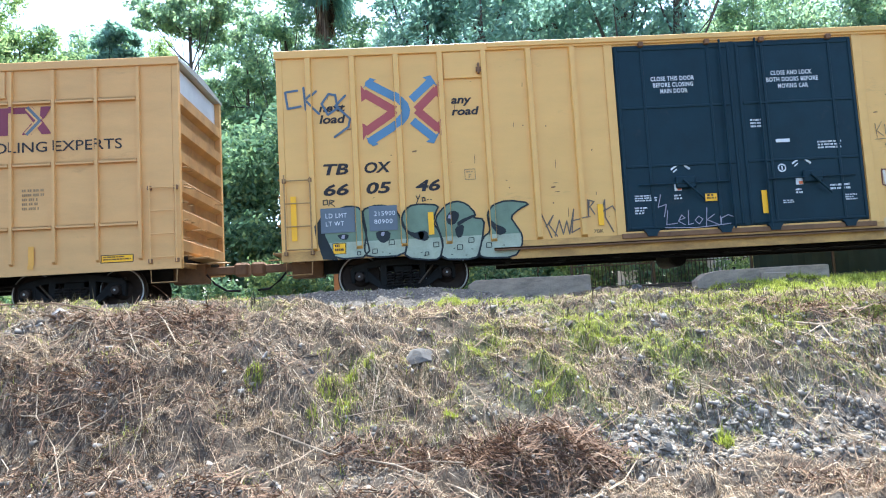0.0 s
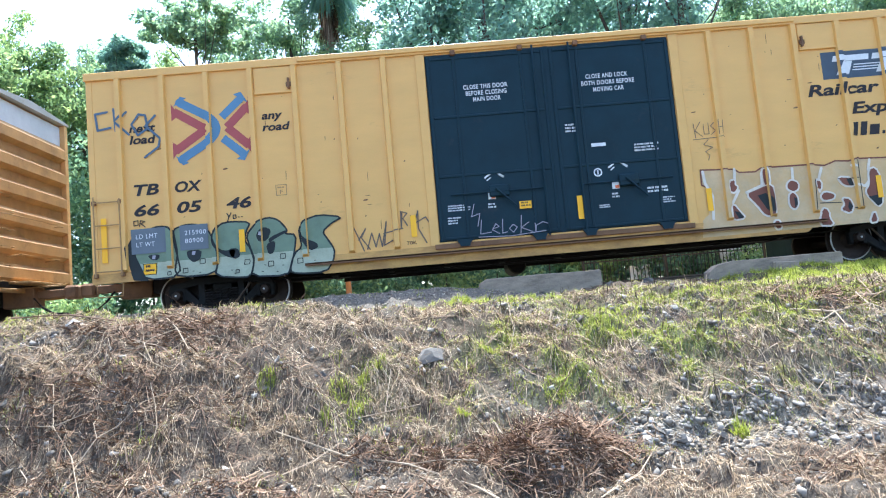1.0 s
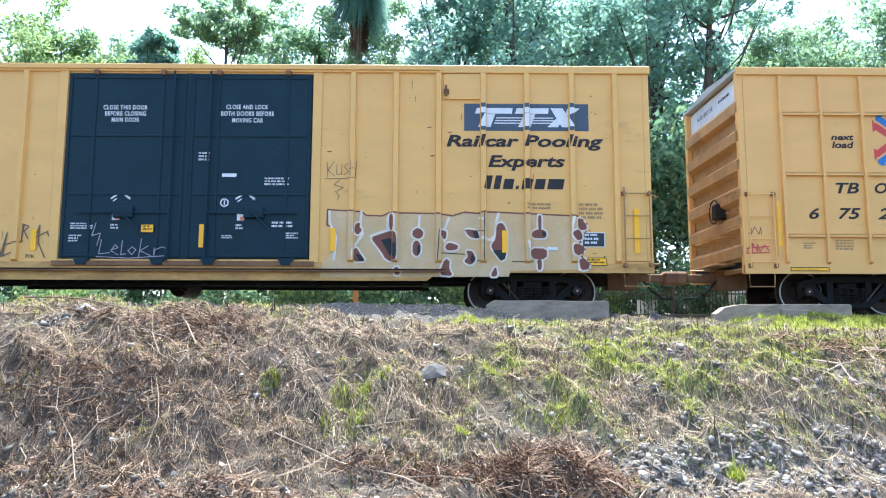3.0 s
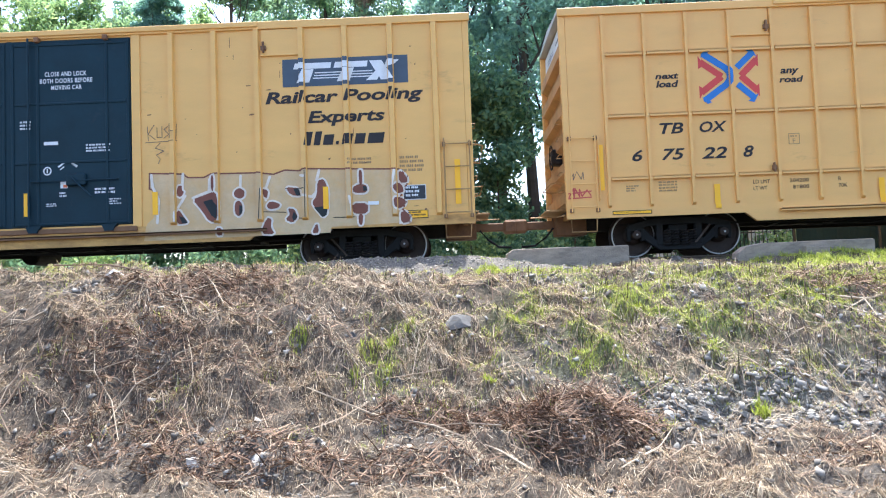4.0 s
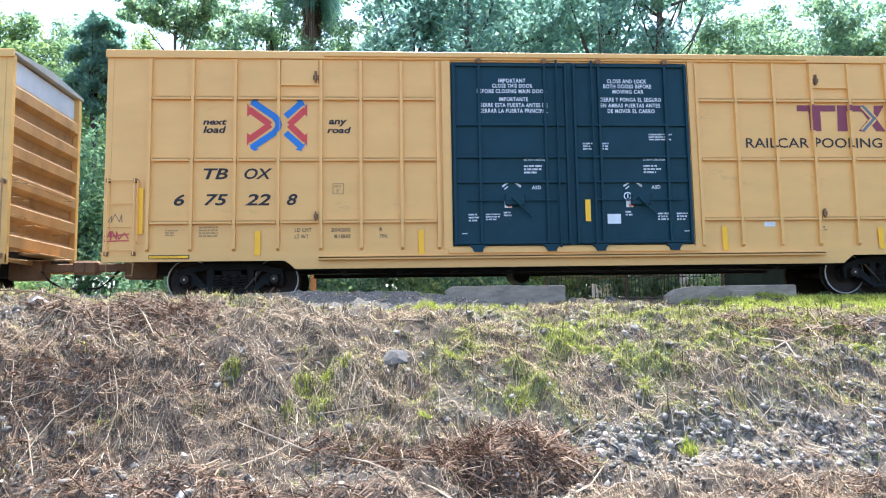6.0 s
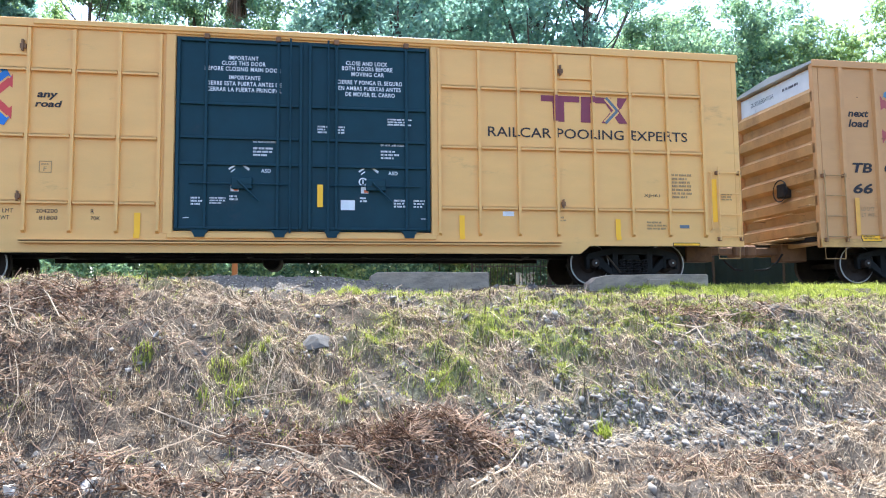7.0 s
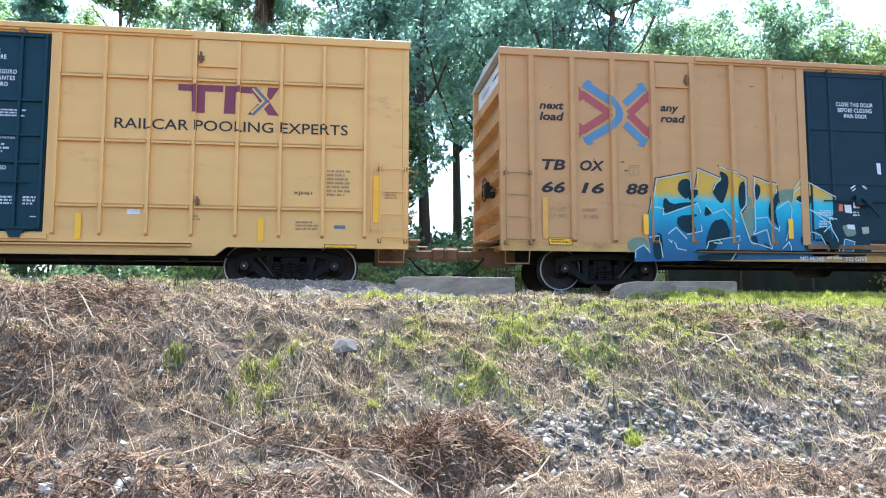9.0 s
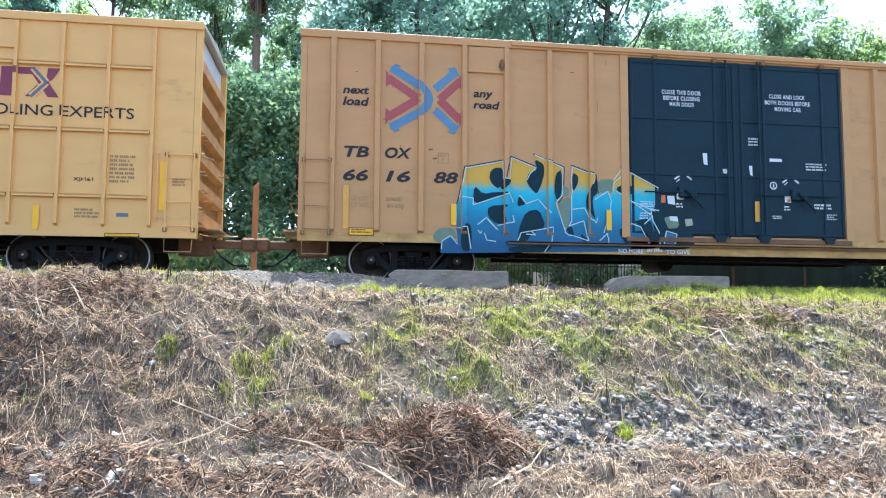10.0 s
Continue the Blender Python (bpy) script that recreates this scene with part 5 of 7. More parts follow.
fnt.links.new(wave.outputs[0], scaled.inputs[0])
fnt.links.new(ramp(fnt, scaled.outputs[0], [(0.30, (0.006, 0.085, 0.19)), (0.46, (0.010, 0.17, 0.31)), (0.60, (0.02, 0.36, 0.52)), (0.69, (0.05, 0.48, 0.58)), (0.735, (0.42, 0.40, 0.14)), (0.77, (0.66, 0.37, 0.03))]), fb.inputs["Base Color"])
fb.inputs["Roughness"].default_value = 0.5


def spot(x, y):
    return (2.575 + 0.004645 * x, 2.786 + 0.00012 * x - 0.004509 * y)


def on_side(name, make, m, layer, label=""):
    """Paint that runs from the wall on to the door."""
    wall_side, over = make(), make()
    for bm in (wall_side, over):
        bm.normal_update()
        bmesh.ops.triangulate(bm, faces=bm.faces[:])
    cut(over, DOOR_A, 9.0, "x")
    paint_on(name, cut(wall_side, 2.0, DOOR_A, "x"), M[m] if m in M else fade, car3, "A", layer, label)
    if over.verts:
        paint_on(name, over, M[m] if m in M else fade, car3, "", layer, label, 0.022)


whole = [(56, 486), (60, 436), (100, 410), (132, 442), (128, 375), (122, 280), (145, 240), (165, 102), (335, 70), (342, 150), (368, 150), (374, 52), (488, 100), (480, 38), (612, 98), (606, 226), (580, 262), (620, 396), (640, 350), (650, 200), (655, 90), (762, 135), (770, 222),
         (822, 205), (838, 232), (848, 152), (890, 98), (1062, 195), (1064, 300), (1012, 302), (1032, 330), (1062, 474), (900, 490), (60, 490)]
on_side("graffiti_letters", lambda: poly_bm([spot(*p) for p in whole]), "fade", 2, "spray-painted letters fading from gold to blue")
darks = [
    [(300, 100), (332, 100), (340, 150), (318, 200), (290, 180), (272, 150), (280, 115)], [(205, 180), (245, 222), (300, 212), (372, 214), (290, 236), (200, 272)], [(270, 276), (366, 270), (332, 292), (352, 362), (300, 356), (265, 320)], [(455, 120), (492, 110), (480, 58), (522, 80), (526, 125), (510, 180), (490, 222), (465, 200), (440, 160)],
    [(408, 225), (442, 266), (398, 282)], [(440, 302), (500, 290), (532, 375), (470, 400), (430, 452), (400, 432), (410, 370)], [(578, 125), (606, 105), (606, 226), (580, 252), (570, 200)], [(655, 118), (682, 135), (682, 170), (655, 216)], [(765, 138), (776, 216), (740, 240), (750, 320), (762, 352), (720, 292), (718, 240), (745, 172)],
    [(622, 380), (654, 372), (662, 425), (640, 412)], [(868, 182), (942, 178), (930, 232), (860, 206)], [(932, 352), (1020, 332), (1042, 432), (1000, 442), (962, 362)], [(868, 392), (900, 372), (922, 452), (898, 456)], [(170, 348), (196, 372), (190, 482), (150, 482), (145, 400)], [(360, 462), (562, 456), (540, 490), (360, 490)],
    [(1058, 195), (1076, 200), (1070, 300), (1112, 400), (1092, 472), (1050, 472), (1030, 330)], [(318, 158), (372, 150), (372, 168), (330, 210)], [(690, 400), (726, 440), (700, 446)], [(1060, 470), (1062, 486), (1230, 478), (1232, 420), (1180, 390), (1150, 400), (1140, 470)],
]
for k, shape in enumerate(darks):
    on_side("graffiti_shadow", lambda: poly_bm(rounded([spot(*p) for p in shape], 1)), "g_shade", 4 + 0.05 * k)
for k, shape in enumerate(([(590, 252), (650, 228), (650, 350), (622, 384), (600, 330)], [(775, 152), (842, 150), (856, 160), (846, 216), (774, 214)], [(486, 186), (510, 182), (500, 240), (484, 222)], [(1080, 330), (1150, 325), (1162, 380), (1100, 386)], [(25, 400), (60, 374), (120, 378), (130, 432), (60, 442), (25, 430)], [(602, 180), (640, 190), (636, 232), (606, 236)])):
    on_side("graffiti_shadow", lambda: poly_bm(rounded([spot(*p) for p in shape], 1)), "g_green", 1.2 + 0.1 * k)
on_side("graffiti_letter", lambda: poly_bm([spot(*p) for p in ((1090, 400), (1146, 412), (1130, 466), (1080, 466))]), "fade", 5.4)
on_side("graffiti_letter", lambda: poly_bm([spot(*p) for p in ((1186, 340), (1222, 338), (1224, 370), (1190, 374))]), "g_mint", 5.5)
lines = [
    [(140, 242), (165, 104), (335, 71), (338, 150), (368, 154)], [(366, 150), (375, 54), (487, 100), (460, 125), (445, 156)], [(481, 40), (611, 98), (607, 226), (577, 262), (622, 402), (642, 416)], [(150, 236), (202, 240), (200, 272), (366, 218), (382, 262)], [(410, 226), (441, 266), (496, 246), (552, 312)],
    [(655, 216), (648, 160), (655, 94), (761, 135), (746, 176)], [(650, 216), (650, 346), (636, 370), (706, 346), (726, 440), (640, 410)], [(655, 292), (710, 286), (736, 340), (766, 356), (771, 330)], [(752, 250), (821, 208), (836, 250), (830, 300), (800, 402)], [(850, 152), (890, 100), (1061, 192)],
    [(846, 206), (851, 165), (906, 122)], [(860, 206), (1031, 326), (990, 362)], [(900, 242), (1042, 302)], [(890, 386), (930, 360), (972, 376), (1016, 462)], [(60, 472), (62, 435), (100, 412), (131, 450)], [(130, 376), (176, 370), (190, 472)], [(220, 362), (260, 330), (311, 386)], [(250, 400), (260, 432), (302, 440)],
    [(380, 320), (386, 350), (310, 366)], [(400, 436), (416, 400), (561, 376), (556, 440), (520, 490)], [(440, 406), (482, 410), (465, 394)], [(776, 440), (816, 405), (821, 462)], [(1080, 466), (1095, 396), (1146, 411), (1132, 466)], [(222, 386), (234, 402), (240, 390)], [(1060, 300), (1020, 290), (1032, 350), (1060, 400), (1064, 460)],
]
for k, line in enumerate(lines):
    on_side("graffiti_outline", lambda: stroke_bm([[spot(*p) for p in line]], 0.022, False), "g_line", 6 + 0.06 * k)
blacks = [[(118, 300), (138, 232), (160, 98), (336, 64)], [(346, 160), (366, 60), (372, 46), (490, 94)], [(474, 34), (618, 94), (614, 230), (588, 264)], [(648, 84), (768, 130), (778, 222)], [(884, 92), (960, 135), (1066, 188)]]
for k, line in enumerate(blacks):
    on_side("graffiti_outline", lambda: stroke_bm([[spot(*p) for p in line]], 0.022, False), "g_dark", 1.0 + 0.05 * k)
for text, x, w in (("NO MORE", 866, 0.55), ("TO GIVE", 1092, 0.54)):
    paint_on("lettering", text_bm(text, spot(x, 500)[0], 0.645, w, 0.095, 0.0, 0.02), M["white_ink"], car3, "", 2, "", 0.032)
paint_on("sill_writing", rows_bm(spot(1002, 0)[0], spot(1076, 0)[0], 0.645, 0.74, 1, 61), M["white_ink"], car3, "", 2, "", 0.032)
for u, z0 in ((3.05, 1.16), (6.34, 1.12)):
    paint_on("reflector", poly_bm(rect(u, u + 0.11, z0, z0 + 0.43)), M["sign_yellow"], car3, "A", 14, "yellow reflective strip")
for u, z, w, h in ((8.55, 2.6, 0.09, 0.24), (9.0, 2.42, 0.13, 0.09), (9.62, 2.4, 0.06, 0.2), (7.72, 1.72, 0.16, 0.17), (7.76, 1.36, 0.18, 0.09)):
    paint_on("sticker", poly_bm([(u, z), (u + w, z - 0.02), (u + w * 0.9, z + h), (u - 0.02, z + h)]), M["white_ink"], car3, "", 2, "", 0.022)
paint_on("sticker", poly_bm(rect(7.50, 7.66, 1.74, 1.90)), M["orange"], car3, "", 3, "small orange sticker", 0.022)


# writing on the white panel at the top of the ends that face the gap
for car in (car2, car3):
    bm = joined(text_bm("EXCESS HEIGHT CAR", 0.45, 4.66, 0.95, 0.11), rows_bm(1.75, 2.55, 4.66, 4.77, 1, 71))
    for v in bm.verts:
        v.co = (0.13 - 0.0165, WIDTH - 0.15 - v.co.x, v.co.z)
    part("end_lettering", bm, M["ink"], car, "black lettering on a white end panel")


# small brown scuffs and chipped spots on the older cars
def scuffs(car, n, seed, low, high):
    rnd, bm = random.Random(seed), bmesh.new()
    ribs = rib_spots("A")
    for k in range(n):
        u = rnd.choice(ribs) + rnd.uniform(0.06, 0.75) if rnd.random() < 0.5 else rnd.choice((rnd.uniform(0.3, 6.6), rnd.uniform(12.1, 18.2)))
        if DOOR_A - 0.3 < u < DOOR_B + 0.1 or u > 18.2:
            continue
        z, w, h = rnd.uniform(low, high), rnd.choice((0.02, 0.03, 0.05, 0.11)), rnd.choice((0.012, 0.02, 0.03))
        if rnd.random() < 0.3:
            w, h = 0.014, rnd.uniform(0.06, 0.2)
        bm.faces.new([bm.verts.new((u + a * w, 0, z + b * h + 0.3 * h * a)) for a, b in ((0, 0), (0.6, -0.2), (1, 0.4), (0.7, 1.0), (0.1, 0.8))])
    paint_on("scuff_marks", bm, M["rusty"], car, "", 0.8, "small brown scuffs and chips")["kind"] = "stuff"


scuffs(car1, 90, 5, 1.1, 4.7), scuffs(car3, 50, 8, 1.1, 4.7)
# ---- the bank: blocks, stones, straw, twigs and grass ----
rng = np.random.default_rng(7)


def mesh_np(name, verts, faces, material, smooth_faces=False):
    """A mesh from arrays: verts (n, 3), faces (m, k) with k corners each."""
    me = bpy.data.meshes.new(name)
    verts, faces = np.asarray(verts, np.float32), np.asarray(faces, np.int32)
    me.vertices.add(len(verts))
    me.vertices.foreach_set("co", verts.ravel())
    me.loops.add(faces.size)
    me.loops.foreach_set("vertex_index", faces.ravel())
    me.polygons.add(len(faces))
    me.polygons.foreach_set("loop_start", np.arange(0, faces.size, faces.shape[1], dtype=np.int32))
    me.materials.append(material)
    me.update(calc_edges=True)
    if smooth_faces:
        me.polygons.foreach_set("use_smooth", np.ones(len(faces), bool))
    return me


def chosen(n, x0, x1, y0, y1, weight):
    """Places drawn at random, as thick as weight(x, y) says."""
    xs, ys = np.empty(0), np.empty(0)
    while len(xs) < n:
        x, y = rng.uniform(x0, x1, 4 * n), rng.uniform(y0, y1, 4 * n)
        keep = rng.random(4 * n) < weight(x, y)
        xs, ys = np.r_[xs, x[keep]], np.r_[ys, y[keep]]
    return xs[:n], ys[:n]


def blades(x, y, length, width, heading, rise, bend, sink=0.004):
    """Thin bent blades rooted on the ground: five corners, as a quad and a folded tip quad."""
    hx, hy = np.cos(heading), np.sin(heading)
    sx, sy = -hy * width / 2, hx * width / 2
    curl = rng.normal(0, 0.75, len(x))
    out = []
    for k, (f, w) in enumerate(((0.0, 1.0), (0.55, 0.8), (1.0, 0.15))):
        px, py = x + hx * length * min(f, 0.55) * np.cos(rise), y + hy * length * min(f, 0.55) * np.cos(rise)
        if f > 0.55:
            px, py = px + np.cos(heading + curl) * length * 0.45 * np.cos(rise), py + np.sin(heading + curl) * length * 0.45 * np.cos(rise)
        lift = length * np.sin(rise) * f - bend * length * f * f
        pz = ground_z(px, py) + np.maximum(lift, 0.004 * f) - (sink if k == 0 else 0)
        out += [np.stack([px - sx * w, py - sy * w, pz], 1), np.stack([px + sx * w, py + sy * w, pz + 0.3 * width], 1)]
    n = len(x)
    v = np.stack(out, 1).reshape(-1, 3)
    b = np.arange(n)[:, None] * 6
    f = np.concatenate([b + [0, 1, 3, 2], b + [2, 3, 5, 4]], 0)
    return v, f


def slope(x, y):
    """How steeply the bank rises along y."""
    return np.clip((ground_z(x, np.asarray(y) + 0.08) - ground_z(x, np.asarray(y) - 0.08)) / 0.16, -0.4, 1.0)


def stuff(name, me, label, category):
    return tagged(piece(name, me), label, category, kind="stuff")


def straw_weight(x, y):
    w = 0.95 - 0.50 * stone_share(x, y) - 0.25 * green_share(x, y)
    w = w * (1 - 0.55 * smooth((6.7 - y) / 0.8) * smooth((1.2 - x) / 1.0)) + 0.35 * np.exp(-(((x + 0.6) / 1.6) ** 2 + ((y - 8.2) / 0.6) ** 2))
    w = w * (0.55 + 0.45 * lumps(x, y, 1.9, 11.0)) + 0.12
    return np.clip(w * (0.35 + 0.65 * smooth((10.4 - y) / 1.2)), 0.02, 1)


# dry grass in several layers, lying down the slope in mats
n = 110000
x, y = chosen(n, -6.5, 9.0, 4.7, 10.9, lambda a, b: np.clip((straw_weight(a, b) + 0.15) * (0.7 + 0.5 * lumps(a, b, 5.0, 31.0)), 0, 1))
v, f = blades(x, y, rng.gamma(2.5, 0.022, n).clip(0.015, 0.16), rng.uniform(0.004, 0.009, n), rng.uniform(0, 6.28, n), rng.gamma(1.4, 0.25, n).clip(0.02, 1.4), rng.uniform(0, 0.4, n))
stuff("leaf_litter", mesh_np("leaf_litter", v, f, M["mulch"]), "brown litter of broken stems over the soil", "litter")
n = 180000
x, y = chosen(n, -6.5, 9.0, 4.7, 10.9, lambda a, b: straw_weight(a, b) * np.clip(0.54 + 0.8 * lumps(a, b, 2.7, 21.0) + 0.75 * lumps(a, b, 7.0, 5.0), 0.04, 1))
flow = -math.pi / 2 + 2.0 * lumps(x, y, 1.1, 2.0) + rng.normal(0, 0.7, n)
v, f = blades(x, y, rng.gamma(2.6, 0.033, n).clip(0.02, 0.34), rng.uniform(0.0022, 0.0052, n), flow, rng.gamma(1.5, 0.15, n).clip(0.02, 1.3), rng.uniform(0, 0.35, n))
stuff("dry_grass", mesh_np("dry_grass", v, f, M["straw"]), "matted dry straw-coloured grass on the bank", "dry grass")
# fine twigs
n = 6500
x, y = chosen(n, -6.5, 9.0, 4.8, 10.0, lambda a, b: np.clip(0.7 * straw_weight(a, b) + 0.25, 0, 1))
v, f = blades(x, y, rng.gamma(2.5, 0.09, n).clip(0.08, 0.75), rng.uniform(0.004, 0.009, n), rng.uniform(0, 6.28, n), rng.uniform(0.02, 0.45, n), rng.uniform(0, 0.3, n), 0.0)
v2 = v.copy()
v2[:, 2] -= 0.006
base = np.concatenate([f, f[:, ::-1] + len(v)], 0)
stuff("fine_twigs", mesh_np("fine_twigs", np.r_[v, v2], base, M["twig"]), "scattered dry brown twigs", "twigs")

# fresh grass in tufts
n = 4400
tx, ty = chosen(n, -5.5, 9.5, 6.2, 13.9, lambda a, b: np.clip(green_share(a, b) ** 1.1 + 0.02, 0, 1))
per = 22
x = np.repeat(tx, per) + rng.normal(0, 0.055, n * per)
y = np.repeat(ty, per) + rng.normal(0, 0.055, n * per)
size = np.repeat(rng.uniform(0.4, 1.2, n), per)
v, f = blades(x, y, size * rng.uniform(0.03, 0.095, n * per), rng.uniform(0.003, 0.006, n * per), rng.uniform(0, 6.28, n * per), rng.uniform(0.5, 1.45, n * per), rng.uniform(0.1, 0.5, n * per))
stuff("green_grass", mesh_np("green_grass", v, f, M["blade"]), "patchy bright green grass on the bank", "grass")
n = 1500
tx, ty = chosen(n, 5.0, 11.0, 9.4, 13.6, lambda a, b: np.clip(green_share(a, b) + 0.2, 0, 1))
per = 26
x, y = np.repeat(tx, per) + rng.normal(0, 0.05, n * per), np.repeat(ty, per) + rng.normal(0, 0.05, n * per)
v, f = blades(x, y, rng.uniform(0.05, 0.17, n * per), rng.uniform(0.005, 0.010, n * per), rng.uniform(0, 6.28, n * per), rng.uniform(0.6, 1.4, n * per), rng.uniform(0.1, 0.5, n * per))
stuff("green_grass", mesh_np("green_grass", v, f, M["blade"]), "strip of bright green grass beside the track", "grass")
n = 700
tx, ty = chosen(n, -4.5, 3.5, 10.2, 11.4, lambda a, b: np.clip(green_share(a, b), 0, 1))
x, y = np.repeat(tx, per) + rng.normal(0, 0.05, n * per), np.repeat(ty, per) + rng.normal(0, 0.05, n * per)
v, f = blades(x, y, rng.uniform(0.05, 0.15, n * per), rng.uniform(0.005, 0.009, n * per), rng.uniform(0, 6.28, n * per), rng.uniform(0.6, 1.4, n * per), rng.uniform(0.1, 0.5, n * per))
stuff("green_grass", mesh_np("green_grass", v, f, M["blade"]), "low green grass below the gravel heap", "grass")
# small-leaved weeds creeping between the stems
n = 36000
x, y = chosen(n, -5.5, 9.0, 6.0, 10.8, lambda a, b: np.clip((0.60 * green_share(a, b) + 0.14 * smooth((a + 0.8) / 2.0) * smooth((b - 6.6) / 0.6)) * np.clip(0.35 + 0.9 * lumps(a, b, 6.0, 13.0), 0, 1), 0, 1))
v, f = blades(x, y, rng.uniform(0.012, 0.042, n), rng.uniform(0.007, 0.016, n), rng.uniform(0, 6.28, n), rng.uniform(0.1, 1.2, n), rng.uniform(0, 0.5, n))
stuff("low_weeds", mesh_np("low_weeds", v, f, M["olive"]), "low olive-green weeds creeping over the bank", "weeds")
# the taller tufts that stand out on the slope
for cx, cy, cr, cn, ch in ((-0.95, 7.3, 0.10, 110, 0.13), (-0.72, 7.38, 0.07, 70, 0.12), (-0.8, 7.08, 0.09, 90, 0.10), (-1.06, 7.0, 0.05, 50, 0.09), (-0.55, 7.5, 0.06, 60, 0.1), (-1.69, 7.38, 0.09, 160, 0.07), (1.82, 7.87, 0.20, 240, 0.085), (1.16, 7.07, 0.14, 170, 0.08), (2.68, 6.60, 0.07, 170, 0.15), (0.24, 6.88, 0.06, 120, 0.085), (2.2, 8.3, 0.30, 420, 0.09), (3.4, 8.5, 0.34, 480, 0.10), (0.55, 7.6, 0.07, 120, 0.09)):
    r = np.sqrt(rng.random(cn)) * cr
    a = rng.uniform(0, 6.28, cn)
    x, y = cx + r * np.cos(a), cy + r * np.sin(a)
    v, f = blades(x, y, ch * rng.uniform(0.5, 1.1, cn), rng.uniform(0.004, 0.008, cn), rng.uniform(0, 6.28, cn), rng.uniform(0.7, 1.45, cn), rng.uniform(0.05, 0.4, cn))
    tagged(piece("grass_tuft", mesh_np("grass_tuft", v, f, M["blade"])), "tuft of bright green grass on the bank", "grass", "green tufts on the bank")
# dark dead weed stalks
n = 1500
x, y = chosen(n, -5.5, 9.0, 6.6, 9.8, lambda a, b: np.clip(0.6 * green_share(a, b) + 0.35 * np.exp(-(((b - 9.0) / 0.5) ** 2)) + 0.03, 0, 1))
v, f = blades(x, y, rng.uniform(0.05, 0.2, n), rng.uniform(0.006, 0.014, n), rng.uniform(0, 6.28, n), rng.uniform(0.9, 1.5, n), rng.uniform(0, 0.2, n))
stuff("dead_weeds", mesh_np("dead_weeds", v, f, M["weed"]), "dark dead weed stalks along the crest", "weeds")

# stones
chip = solid((-0.7, 0.7, -0.7, 0.7, -0.7, 0.7))
CHIP_V = np.array([v.co[:] for v in chip.verts])
CHIP_F = np.array([[v.index for v in f.verts] for f in chip.faces])
chip.free()


def pebbles(x, y, size):
    n = len(x)
    v = CHIP_V[None] * (1 + rng.uniform(-0.45, 0.35, (n, len(CHIP_V), 3))) * rng.uniform(0.5, 1.3, (n, 1, 3)) * [1.15, 1.15, 0.8] * size[:, None, None]
    a = rng.uniform(0, 6.28, n)  # tipped at random, then turned
    c, s = np.cos(a)[:, None], np.sin(a)[:, None]
    v = np.stack([v[..., 0], v[..., 1] * c - v[..., 2] * s, 0.75 * (v[..., 1] * s + v[..., 2] * c)], -1)
    a = rng.uniform(0, 6.28, n)
    c, s = np.cos(a)[:, None], np.sin(a)[:, None]
    v = np.stack([v[..., 0] * c - v[..., 1] * s, v[..., 0] * s + v[..., 1] * c, v[..., 2]], -1)
    v[..., 2] += 0.5 * slope(x, y)[:, None] * v[..., 1]  # bedded along the slope
    v += np.stack([x, y, ground_z(x, y) - 0.22 * size], 1)[:, None]
    f = CHIP_F[None] + (np.arange(n) * len(CHIP_V))[:, None, None]
    return v.reshape(-1, 3), f.reshape(-1, 4)


n = 10500
x, y = chosen(n, -6.0, 8.5, 4.7, 10.2, lambda a, b: np.clip(stone_share(a, b) ** 1.7 * np.clip(0.45 + 0.9 * lumps(a, b, 4.3, 17.0), 0.05, 1) + 0.008, 0, 1))
v, f = pebbles(x, y, rng.gamma(1.9, 0.0078, n).clip(0.005, 0.042))
stuff("loose_gravel", mesh_np("loose_gravel", v, f, M["stones"]), "loose grey gravel spilled down the bank", "gravel")
n = 19000
x, y = chosen(n, -14, 9, 11.2, 14.4, lambda a, b: np.clip(stone_share(a, b), 0.05, 1))
v, f = pebbles(x, y, rng.gamma(4.0, 0.0034, n).clip(0.007, 0.024))
stuff("track_ballast", mesh_np("track_ballast", v, f, M["ballast"]), "grey crushed stone heaped beside the track", "ballast")


def rock_mesh(seed, rough=0.22, flat=0.65):
    bm = bmesh.new()
    bmesh.ops.create_icosphere(bm, subdivisions=2, radius=1.0)
    for v in bm.verts:
        q = v.co * 1.4 + Vector((seed * 3.1, seed * 1.7, 0))
        v.co *= 1 + rough * noise.noise(q) * 1.6
        v.co.z = max(v.co.z, -0.55) * flat
    return bm


ground_ob = bpy.data.objects["ground"]
stone_meshes = []
for k in range(7):
    me = bpy.data.meshes.new("stone")
    bm = rock_mesh(k, 0.30)
    for c in range(7):  # broken faces
        d = Vector((random.uniform(-1, 1), random.uniform(-1, 1), random.uniform(-0.3, 1))).normalized()
        for v in bm.verts:
            over = v.co.dot(d) - random.Random(10 * k + c).uniform(0.22, 0.55)
            if over > 0:
                v.co -= d * over
    bm.to_mesh(me)
    bm.free()
    me.materials.append(varied("stone_tone_%s" % "abcdefg"[k], [(0.0, (0.10, 0.09, 0.078)), (0.6, (0.19, 0.172, 0.15)), (1.0, (0.34, 0.31, 0.27))], 0.9, 0, 0.6, "Object"))
    stone_meshes.append(me)
x, y = chosen(290, -4.5, 6.5, 5.3, 8.8, lambda a, b: np.clip(stone_share(a, b) ** 2.2 + 0.012, 0, 1))
